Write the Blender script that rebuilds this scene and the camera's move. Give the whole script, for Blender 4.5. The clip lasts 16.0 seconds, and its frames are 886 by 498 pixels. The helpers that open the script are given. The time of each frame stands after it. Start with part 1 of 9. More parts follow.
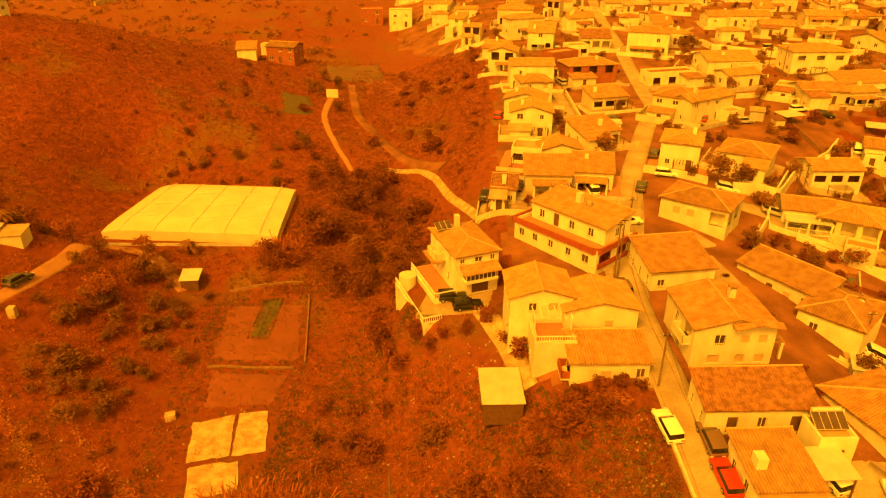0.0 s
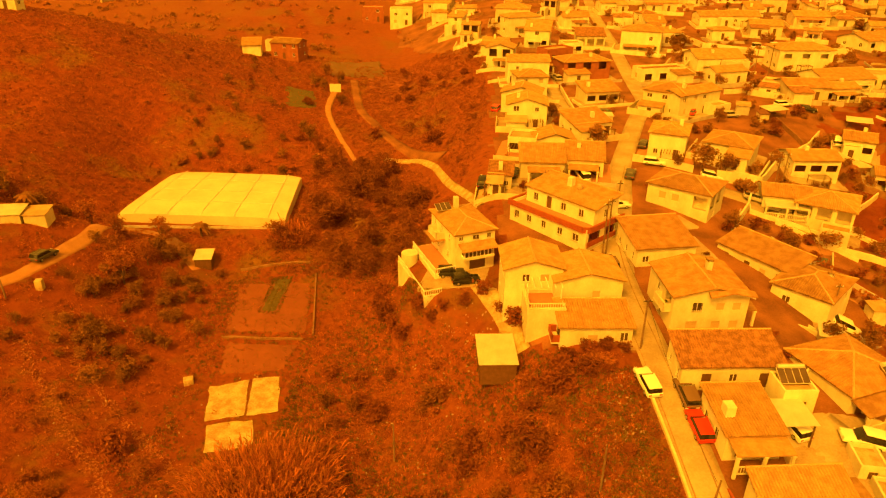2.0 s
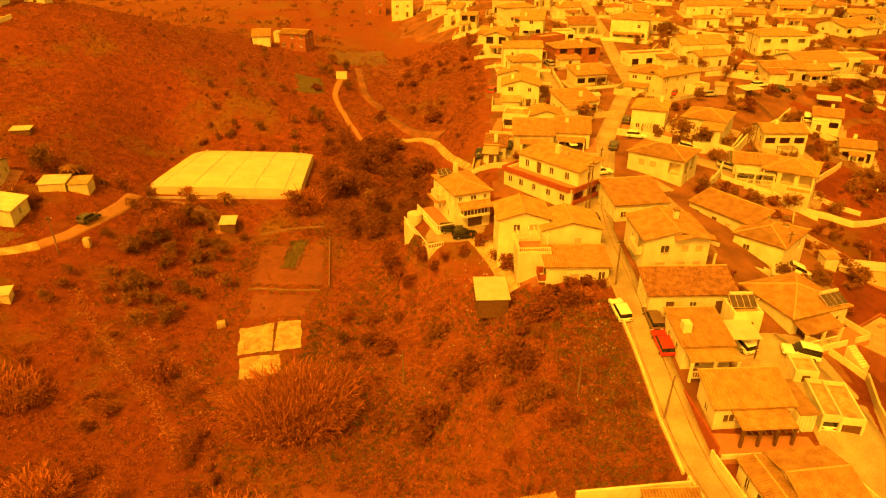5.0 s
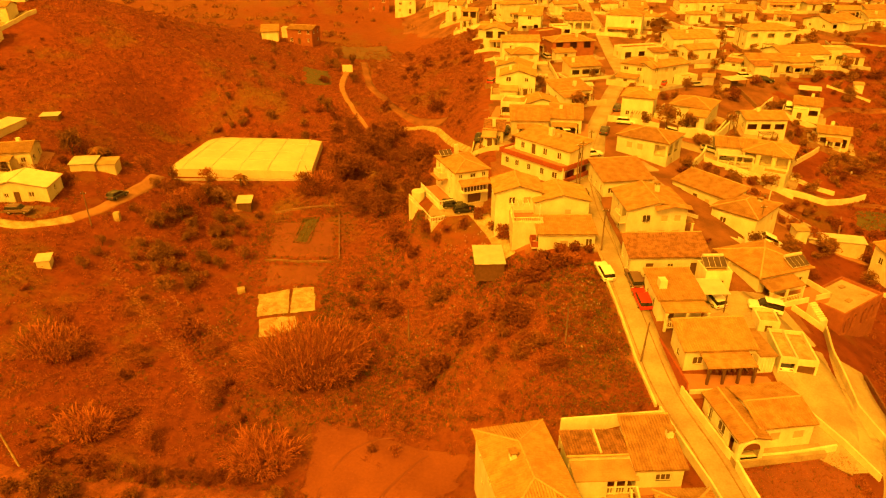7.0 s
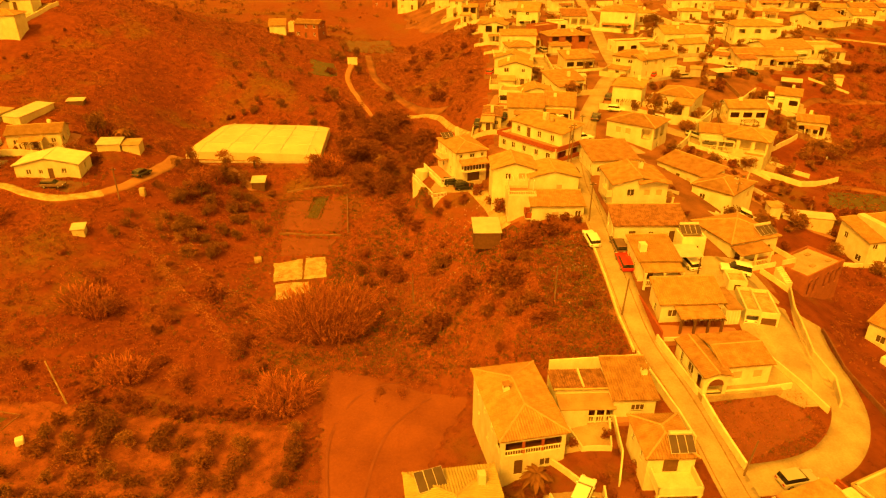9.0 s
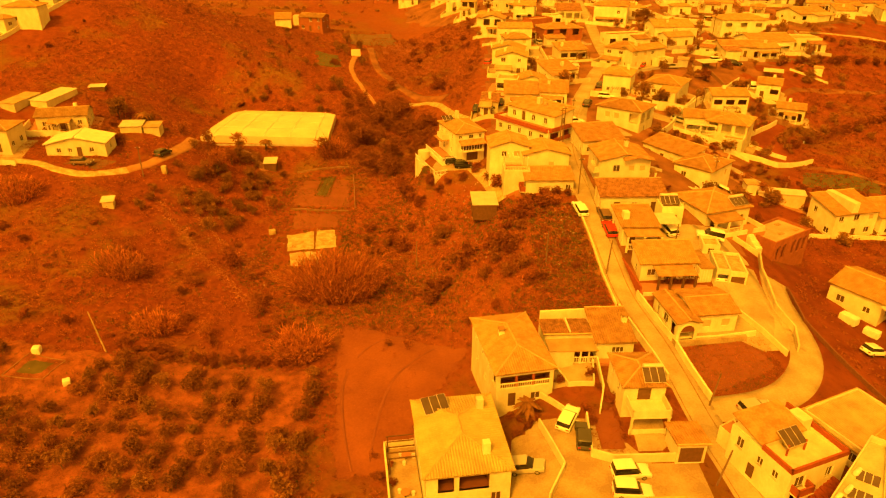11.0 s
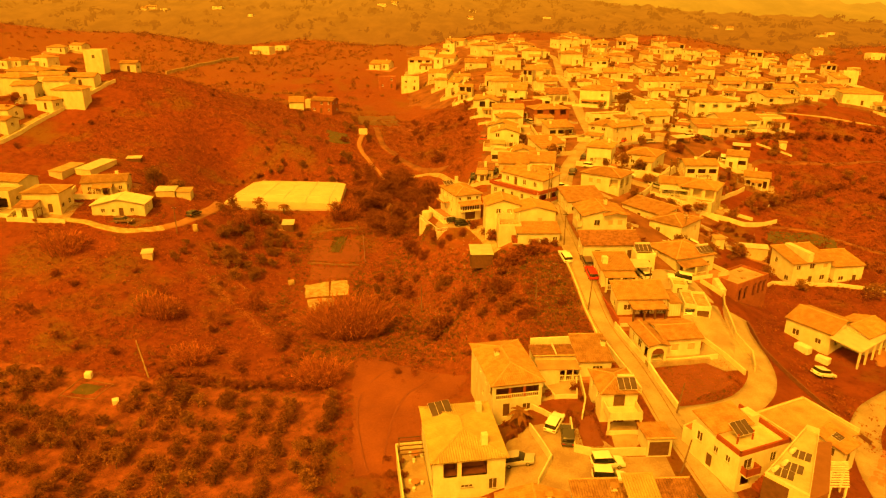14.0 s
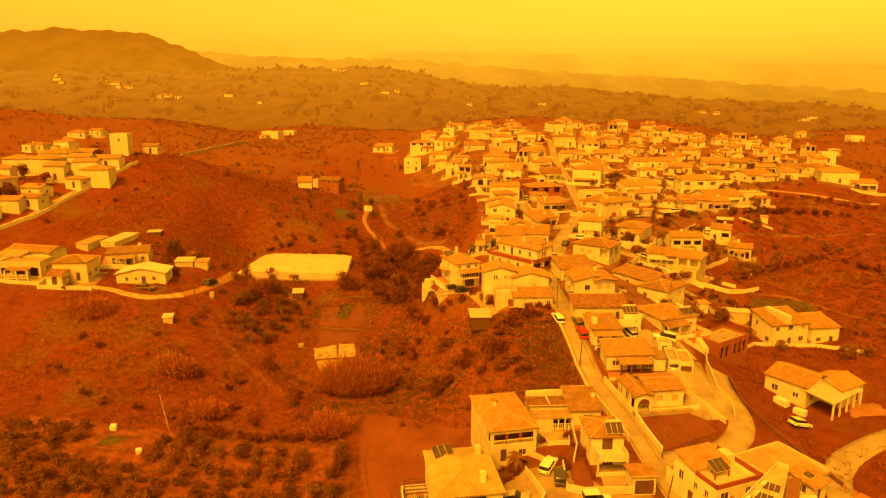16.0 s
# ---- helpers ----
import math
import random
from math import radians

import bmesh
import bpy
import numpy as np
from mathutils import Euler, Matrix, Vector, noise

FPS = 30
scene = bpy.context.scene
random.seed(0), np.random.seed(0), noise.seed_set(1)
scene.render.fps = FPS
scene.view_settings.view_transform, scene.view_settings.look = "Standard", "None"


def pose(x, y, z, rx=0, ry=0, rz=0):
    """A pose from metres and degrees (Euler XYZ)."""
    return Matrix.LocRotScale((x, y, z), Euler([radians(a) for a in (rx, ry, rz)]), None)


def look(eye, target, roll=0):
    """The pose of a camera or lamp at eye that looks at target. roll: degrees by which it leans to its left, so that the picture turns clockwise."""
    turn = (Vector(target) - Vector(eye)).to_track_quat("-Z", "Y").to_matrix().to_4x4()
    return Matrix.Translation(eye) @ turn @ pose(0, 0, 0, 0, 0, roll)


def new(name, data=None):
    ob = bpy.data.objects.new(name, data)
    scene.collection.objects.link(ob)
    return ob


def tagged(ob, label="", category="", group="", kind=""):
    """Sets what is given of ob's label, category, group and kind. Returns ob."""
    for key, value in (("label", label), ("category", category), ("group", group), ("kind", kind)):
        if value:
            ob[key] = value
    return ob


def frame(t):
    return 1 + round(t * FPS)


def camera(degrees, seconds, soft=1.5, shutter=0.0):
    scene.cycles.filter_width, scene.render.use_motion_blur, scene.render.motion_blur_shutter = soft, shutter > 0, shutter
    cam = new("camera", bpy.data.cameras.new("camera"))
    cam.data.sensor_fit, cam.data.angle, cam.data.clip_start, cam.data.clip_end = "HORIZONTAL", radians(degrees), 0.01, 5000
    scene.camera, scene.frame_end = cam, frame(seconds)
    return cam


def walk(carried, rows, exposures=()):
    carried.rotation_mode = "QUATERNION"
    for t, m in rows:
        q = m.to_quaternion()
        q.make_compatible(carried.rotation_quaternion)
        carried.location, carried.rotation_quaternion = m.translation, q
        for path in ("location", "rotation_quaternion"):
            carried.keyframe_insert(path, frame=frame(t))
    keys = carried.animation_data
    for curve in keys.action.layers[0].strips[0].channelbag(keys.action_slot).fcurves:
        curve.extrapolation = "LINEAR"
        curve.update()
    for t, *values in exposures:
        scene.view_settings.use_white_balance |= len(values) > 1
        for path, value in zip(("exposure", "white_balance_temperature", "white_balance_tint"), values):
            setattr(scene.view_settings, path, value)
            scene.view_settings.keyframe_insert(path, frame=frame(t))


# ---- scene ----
cam = camera(67.2, 16.0, soft=1.2)
PATH = [
    (0, (-0.214, 4.884, 60.081), (-0.236, 6.674, 59.189), -0.0),
    (0.5, (-0.318, 3.131, 60.069), (-0.337, 4.923, 59.182), 0.2),
    (1, (-0.406, 1.344, 60.058), (-0.422, 3.137, 59.172), 0.4),
    (1.5, (-0.469, -0.504, 60.047), (-0.485, 1.288, 59.161), 0.4),
    (2, (-0.504, -2.436, 60.038), (-0.518, -0.645, 59.149), 0.4),
    (2.5, (-0.515, -4.471, 60.029), (-0.529, -2.68, 59.137), 0.3),
    (3, (-0.513, -6.62, 60.021), (-0.526, -4.831, 59.126), 0.1),
    (3.5, (-0.507, -8.898, 60.016), (-0.522, -7.111, 59.118), -0.0),
    (4, (-0.492, -11.331, 60.014), (-0.506, -9.545, 59.116), 0.0),
    (6.3, (-0.407, -23.163, 60.016), (-0.429, -21.376, 59.119), -0.2),
    (6.5, (-0.405, -24.212, 60.016), (-0.426, -22.426, 59.118), -0.1),
    (7, (-0.411, -26.886, 60.015), (-0.432, -25.099, 59.117), -0.1),
    (7.5, (-0.433, -29.58, 60.012), (-0.453, -27.793, 59.114), -0.1),
    (8, (-0.491, -32.279, 60.005), (-0.51, -30.493, 59.106), -0.1),
    (8.5, (-0.591, -34.98, 59.997), (-0.609, -33.193, 59.098), 0.1),
    (9, (-0.717, -37.713, 59.99), (-0.735, -35.927, 59.091), 0.2),
    (11.5, (-1.347, -51.633, 59.95), (-1.357, -49.849, 59.046), 0.4),
    (12, (-1.471, -54.419, 59.951), (-1.48, -52.635, 59.047), 0.3),
    (12.5, (-1.589, -57.212, 59.953), (-1.597, -55.412, 59.081), 0.3),
    (13, (-1.682, -60.03, 59.956), (-1.689, -58.202, 59.144), 0.3),
    (13.5, (-1.751, -62.853, 59.957), (-1.759, -60.997, 59.211), 0.2),
    (14, (-1.799, -65.671, 59.956), (-1.807, -63.789, 59.278), 0.3),
    (14.5, (-1.828, -68.482, 59.955), (-1.837, -66.577, 59.347), 0.2),
    (15, (-1.848, -71.288, 59.954), (-1.857, -69.361, 59.419), 0.2),
    (15.5, (-1.858, -74.09, 59.954), (-1.868, -72.147, 59.478), 0.2),
    (16, (-1.859, -76.893, 59.955), (-1.87, -74.944, 59.508), 0.1),
]
walk(cam, [(t, look(eye, target, roll)) for t, eye, target, roll in PATH], [(0, 1.96), (4, 1.99), (9, 2.02), (12.5, 2.0), (13.5, 1.97), (14.5, 1.91), (16, 1.75)])

# ---- world, sun, exposure ----
# a day of thick desert dust: the whole sky is orange and throws soft light
SUN_ELEV, SUN_AZ = 50.0, 205.0
DUST = (1.0, 0.376, 0.019, 1.0)
world = bpy.data.worlds.new("dusty_sky")
scene.world = world
world.use_nodes = True
wn = world.node_tree.nodes
wl = world.node_tree.links
wn.clear()
sky = wn.new("ShaderNodeTexSky")
sky.sky_type = "NISHITA"
sky.sun_disc = False
sky.sun_elevation = radians(SUN_ELEV)
sky.sun_rotation = radians(SUN_AZ)
sky.air_density, sky.dust_density, sky.ozone_density = 1.0, 2.5, 1.0
hue = wn.new("ShaderNodeHueSaturation")
hue.inputs["Saturation"].default_value = 0.25
wl.new(sky.outputs["Color"], hue.inputs["Color"])
dust = wn.new("ShaderNodeMix")
dust.data_type, dust.blend_type = "RGBA", "MULTIPLY"
dust.inputs["Factor"].default_value = 1.0
wl.new(hue.outputs["Color"], dust.inputs[6])
dust.inputs[7].default_value = DUST
bg = wn.new("ShaderNodeBackground")
bg.inputs["Strength"].default_value = 0.118
wl.new(dust.outputs[2], bg.inputs["Color"])
wo = wn.new("ShaderNodeOutputWorld")
wl.new(bg.outputs["Background"], wo.inputs["Surface"])
sun = new("sun", bpy.data.lights.new("sun", "SUN"))
sun.data.energy, sun.data.angle, sun.data.color = 1.35, radians(12), (1.0, 0.37, 0.011)
sun.matrix_world = look((60, -90, 160), (60 - 120 * math.sin(radians(SUN_AZ)), -90 - 120 * math.cos(radians(SUN_AZ)), 160 - 120 * math.tan(radians(SUN_ELEV))))

# ---- materials ----


def material(name, base, other=None, rough=0.85, scale=1.0, fine=18.0, bump=0.15, metal=0.0, spread=0.0, stripes=None, contrast=0.5, spec=0.3, trans=0.0, streak=1.0, leafy=0.0, island=0.0):
    """A surface of two colours mixed by coarse and fine noise at real size, with fine relief. spread: how far objects differ. stripes: (pitch, depth) of ribs."""
    m = bpy.data.materials.new(name)
    m.use_nodes = True
    n, l = m.node_tree.nodes, m.node_tree.links
    b = n["Principled BSDF"]
    co = n.new("ShaderNodeTexCoord")
    mp = n.new("ShaderNodeMapping")
    mp.inputs["Scale"].default_value = (1, 1, 1 / streak)
    l.new(co.outputs["Object"], mp.inputs["Vector"])
    na = n.new("ShaderNodeTexNoise")
    na.inputs["Scale"].default_value, na.inputs["Detail"].default_value = scale, 6
    nb = n.new("ShaderNodeTexNoise")
    nb.inputs["Scale"].default_value, nb.inputs["Detail"].default_value = fine, 4
    for t in (na, nb):
        l.new(mp.outputs["Vector"], t.inputs["Vector"])
    add = n.new("ShaderNodeMath")
    add.operation = "MULTIPLY_ADD"
    l.new(nb.outputs["Fac"], add.inputs[0])
    add.inputs[1].default_value = 0.45
    l.new(na.outputs["Fac"], add.inputs[2])
    ramp = n.new("ShaderNodeMapRange")
    ramp.inputs["From Min"].default_value, ramp.inputs["From Max"].default_value = 0.72 - 0.42 * (1 - contrast) , 0.72 + 0.42 * (1 - contrast)
    l.new(add.outputs["Value"], ramp.inputs["Value"])
    mix = n.new("ShaderNodeMix")
    mix.data_type = "RGBA"
    mix.inputs[6].default_value = (*base, 1)
    mix.inputs[7].default_value = (*(other or [c * 0.75 for c in base]), 1)
    l.new(ramp.outputs["Result"], mix.inputs["Factor"])
    out = mix.outputs[2]
    if spread:
        oi = n.new("ShaderNodeObjectInfo")
        hs = n.new("ShaderNodeHueSaturation")
        mr = n.new("ShaderNodeMapRange")
        mr.inputs["To Min"].default_value, mr.inputs["To Max"].default_value = 1 - spread, 1 + spread
        l.new(oi.outputs["Random"], mr.inputs["Value"])
        l.new(mr.outputs["Result"], hs.inputs["Value"])
        l.new(out, hs.inputs["Color"])
        out = hs.outputs["Color"]
    if island:
        # every leaf its own shade
        ge = n.new("ShaderNodeNewGeometry")
        h2 = n.new("ShaderNodeHueSaturation")
        r2 = n.new("ShaderNodeMapRange")
        r2.inputs["To Min"].default_value, r2.inputs["To Max"].default_value = 1 - island, 1 + island
        l.new(ge.outputs["Random Per Island"], r2.inputs["Value"])
        l.new(r2.outputs["Result"], h2.inputs["Value"])
        l.new(out, h2.inputs["Color"])
        out = h2.outputs["Color"]
    l.new(out, b.inputs["Base Color"])
    b.inputs["Roughness"].default_value, b.inputs["Metallic"].default_value = rough, metal
    b.inputs["Specular IOR Level"].default_value = spec
    if trans:
        b.inputs["Transmission Weight"].default_value = trans
    height = nb.outputs["Fac"]
    bm_ = n.new("ShaderNodeBump")
    bm_.inputs["Strength"].default_value, bm_.inputs["Distance"].default_value = min(1, bump * 2), 0.03
    l.new(height, bm_.inputs["Height"])
    if stripes:
        wv = n.new("ShaderNodeTexWave")
        wv.inputs["Scale"].default_value = 0.314 / stripes[0]
        wv.bands_direction = stripes[2] if len(stripes) > 2 else "X"
        l.new(co.outputs["Object"], wv.inputs["Vector"])
        b2 = n.new("ShaderNodeBump")
        b2.inputs["Strength"].default_value, b2.inputs["Distance"].default_value = 0.8, stripes[1]
        l.new(wv.outputs["Fac"], b2.inputs["Height"])
        l.new(bm_.outputs["Normal"], b2.inputs["Normal"])
        bm_ = b2
    l.new(bm_.outputs["Normal"], b.inputs["Normal"])
    if leafy:
        # thin leaves let part of the light through
        tl = n.new("ShaderNodeBsdfTranslucent")
        l.new(out, tl.inputs["Color"])
        ms = n.new("ShaderNodeMixShader")
        ms.inputs[0].default_value = leafy
        l.new(b.outputs[0], ms.inputs[1])
        l.new(tl.outputs[0], ms.inputs[2])
        l.new(ms.outputs[0], n["Material Output"].inputs["Surface"])
    return m


WHITE = material("white_lime_render", (0.660, 0.645, 0.525), (0.500, 0.460, 0.330), scale=0.7, fine=5, bump=0.02, spread=0.1, contrast=0.4, streak=1.6)
CREAM = material("cream_render", (0.600, 0.540, 0.390), (0.440, 0.370, 0.250), scale=0.7, fine=5, bump=0.02, spread=0.1, contrast=0.4, streak=1.6)
GREY_WALL = material("raw_concrete_wall", (0.45, 0.42, 0.38), (0.32, 0.30, 0.27), scale=0.9, fine=12, bump=0.2, contrast=0.5, streak=2)
RED_WALL = material("brick_red_wall", (0.31, 0.108, 0.050), (0.22, 0.072, 0.036), scale=0.9, fine=14, bump=0.2, stripes=(0.07, 0.01, "Z"))
RED_PAINT = material("red_painted_trim", (0.30, 0.075, 0.032), (0.23, 0.055, 0.025), scale=1.5, bump=0.08)
TILE = material("terracotta_roof_tile", (0.350, 0.213, 0.082), (0.240, 0.126, 0.048), scale=0.9, fine=4, bump=0.4, spread=0.2, contrast=0.62, stripes=(0.40, 0.02, "Y"))
TILE_OLD = material("weathered_roof_tile", (0.310, 0.155, 0.066), (0.160, 0.074, 0.034), scale=1.4, fine=5, bump=0.4, spread=0.1, contrast=0.65, stripes=(0.40, 0.03, "Y"))
TILE_PALE = material("pale_sand_roof_tile", (0.375, 0.238, 0.090), (0.275, 0.156, 0.058), scale=0.9, fine=4, bump=0.35, spread=0.12, contrast=0.6, stripes=(0.40, 0.02, "Y"))
RIDGE = material("mortared_ridge_tile", (0.470, 0.330, 0.150), (0.370, 0.240, 0.105), scale=2, fine=10, bump=0.3)
TERRACE = material("terracotta_terrace_tile", (0.42, 0.20, 0.11), (0.35, 0.16, 0.09), scale=0.8, fine=5, bump=0.1, stripes=(0.33, 0.006, "X"))
SAND_TILE = material("sand_yellow_roof_tile", (0.420, 0.345, 0.150), (0.330, 0.255, 0.105), scale=0.6, fine=4, bump=0.2, spread=0.05, contrast=0.55, stripes=(0.40, 0.02, "Y"))
# dark brown rooms: the shade indoors is put into the colour
DARK_ROOM = material("brown_room_with_shade", (0.15, 0.055, 0.026), (0.11, 0.038, 0.018), scale=1.0, bump=0.05)
FLAT_ROOF = material("flat_roof_screed", (0.43, 0.31, 0.16), (0.30, 0.195, 0.10), scale=0.5, fine=6, bump=0.15, contrast=0.6)
CONCRETE = material("street_concrete", (0.400, 0.335, 0.235), (0.269, 0.2100, 0.1428), scale=0.3, fine=4, bump=0.15, contrast=0.6)
YARD = material("courtyard_paving", (0.385, 0.310, 0.200), (0.260, 0.1848, 0.1176), scale=0.4, fine=5, bump=0.15, contrast=0.62, stripes=(0.5, 0.006, "X"))
SLAB = material("weathered_concrete_slab", (0.450, 0.365, 0.210), (0.275, 0.190, 0.098), scale=0.8, fine=4, bump=0.05, contrast=0.66)
TRACK = material("beaten_earth_track", (0.36, 0.19, 0.092), (0.26, 0.125, 0.06), scale=0.5, fine=7, bump=0.3, contrast=0.5)
FIELD = material("ploughed_red_earth", (0.240, 0.077, 0.0265), (0.150, 0.042, 0.0160), scale=0.16, fine=3, bump=0.8, contrast=0.5)
ORCHARD = material("red_orchard_soil", (0.265, 0.082, 0.030), (0.125, 0.034, 0.014), scale=0.55, fine=5, bump=0.6, contrast=0.66)
LOOSE = material("loose_dry_earth", (0.37, 0.150, 0.055), (0.28, 0.105, 0.040), scale=0.8, fine=6, bump=0.3, island=0.15)
PLOT = material("bare_garden_soil", (0.203, 0.0665, 0.0315), (0.158, 0.0499, 0.0230), scale=0.5, fine=6, bump=0.5)
CROP = material("young_green_crop", (0.104, 0.0806, 0.0252), (0.072, 0.0571, 0.0180), scale=1.2, fine=9, bump=0.6)
LAWN = material("rough_grass", (0.120, 0.0756, 0.0270), (0.165, 0.0819, 0.0371), scale=0.3, fine=7, bump=0.5)
GLASS = material("window_glass", (0.11, 0.07, 0.045), (0.08, 0.05, 0.035), rough=0.12, bump=0.0, spec=0.5)
FRAME = material("white_window_frame", (0.75, 0.73, 0.68), rough=0.5, bump=0.03)
WOOD = material("dark_stained_wood", (0.14, 0.07, 0.035), (0.09, 0.045, 0.02), scale=2, fine=20, rough=0.6, bump=0.2)
SHUTTER = material("slatted_shutter", (0.50, 0.38, 0.25), (0.42, 0.31, 0.20), rough=0.6, stripes=(0.06, 0.012, "Z"))
METAL = material("galvanised_sheet", (0.62, 0.58, 0.50), (0.50, 0.45, 0.38), rough=0.5, metal=0.15, scale=0.6, fine=8, stripes=(0.18, 0.02, "X"))
RUST = material("rusty_iron", (0.18, 0.08, 0.04), (0.12, 0.05, 0.03), rough=0.8, scale=3)
IRON = material("black_iron", (0.03, 0.028, 0.026), rough=0.5, bump=0.05)
PANEL = material("solar_collector_glass", (0.10, 0.07, 0.06), (0.07, 0.05, 0.045), rough=0.2, bump=0.02, spec=0.5)
FOIL = material("greenhouse_plastic", (0.64, 0.58, 0.42), (0.50, 0.44, 0.31), rough=0.45, scale=0.25, fine=2.5, bump=0.1, contrast=0.4)
POLE = material("weathered_pole_wood", (0.20, 0.13, 0.08), (0.13, 0.08, 0.05), scale=3, fine=20, streak=4)
STONE = material("dry_stone", (0.26, 0.145, 0.075), (0.16, 0.085, 0.045), scale=1.5, fine=7, bump=0.5, contrast=0.6)
BARK = material("bark", (0.15, 0.09, 0.05), (0.09, 0.05, 0.03), scale=4, fine=20, bump=0.5)
LEAF = material("avocado_leaf", (0.265, 0.108, 0.030), (0.175, 0.068, 0.020), scale=0.9, fine=3, bump=0.2, spread=0.25, rough=0.6, leafy=0.4, island=0.22)
LEAF_DARK = material("dark_evergreen_leaf", (0.255, 0.080, 0.025), (0.185, 0.054, 0.018), scale=0.8, fine=3, bump=0.2, spread=0.25, rough=0.65, leafy=0.4, island=0.22)
LEAF_DRY = material("dry_scrub_leaf", (0.330, 0.118, 0.040), (0.250, 0.088, 0.031), scale=0.8, fine=3, bump=0.2, spread=0.25, leafy=0.4, island=0.14)
LEAF_OLIVE = material("olive_grey_leaf", (0.300, 0.145, 0.046), (0.205, 0.095, 0.031), scale=0.8, fine=3, bump=0.2, spread=0.2, leafy=0.4, island=0.22)
REED = material("dry_cane", (0.495, 0.1692, 0.0498), (0.329, 0.1084, 0.0332), scale=0.6, fine=3, bump=0.1, leafy=0.4, island=0.22)
REED_GREEN = material("green_cane", (0.366, 0.1354, 0.0381), (0.257, 0.0921, 0.0271), scale=0.6, fine=3, bump=0.1, leafy=0.4, island=0.22)
GRASS = material("coarse_green_grass", (0.175, 0.128, 0.036), (0.125, 0.092, 0.025), scale=0.6, fine=3, bump=0.1, leafy=0.4, island=0.22)
TYRE = material("tyre_rubber", (0.02, 0.02, 0.02), rough=0.9, bump=0.05)
RIM = material("alloy_rim", (0.45, 0.43, 0.40), rough=0.35, metal=0.6, bump=0.0)
CAR_GLASS = material("car_glass", (0.02, 0.018, 0.016), rough=0.05, bump=0.0, spec=0.6)
LAMP_GLASS = material("clear_lamp_glass", (0.65, 0.62, 0.55), rough=0.1, bump=0.0)
TAIL_GLASS = material("red_lamp_glass", (0.35, 0.03, 0.02), rough=0.15, bump=0.0)
PAINTS = {k: material(k + "_car_paint", c, [v * 0.92 for v in c], rough=0.25, bump=0.0, spec=0.5) for k, c in (
    ("white", (0.80, 0.79, 0.76)), ("silver", (0.42, 0.40, 0.37)), ("red", (0.50, 0.035, 0.02)), ("black", (0.02, 0.02, 0.02)),
    ("grey", (0.07, 0.065, 0.06)), ("brown", (0.16, 0.10, 0.07)))}
BROWN = material("brown_wall_render", (0.24, 0.115, 0.055), (0.19, 0.085, 0.04), scale=0.8, fine=8, bump=0.1)
DARK_CONCRETE = material("stained_gutter_concrete", (0.30, 0.20, 0.12), (0.20, 0.125, 0.07), scale=1.2, fine=6, bump=0.2, contrast=0.6)
CLOTH = material("orange_awning_cloth", (0.55, 0.22, 0.08), (0.47, 0.18, 0.07), bump=0.05)
POOL = material("pool_water", (0.12, 0.16, 0.12), (0.10, 0.13, 0.10), rough=0.05, bump=0.1, scale=1, spec=0.5)
RUBBLE = material("pale_rubble", (0.42, 0.29, 0.18), (0.28, 0.18, 0.10), scale=2, fine=8, spread=0.2, bump=0.4)


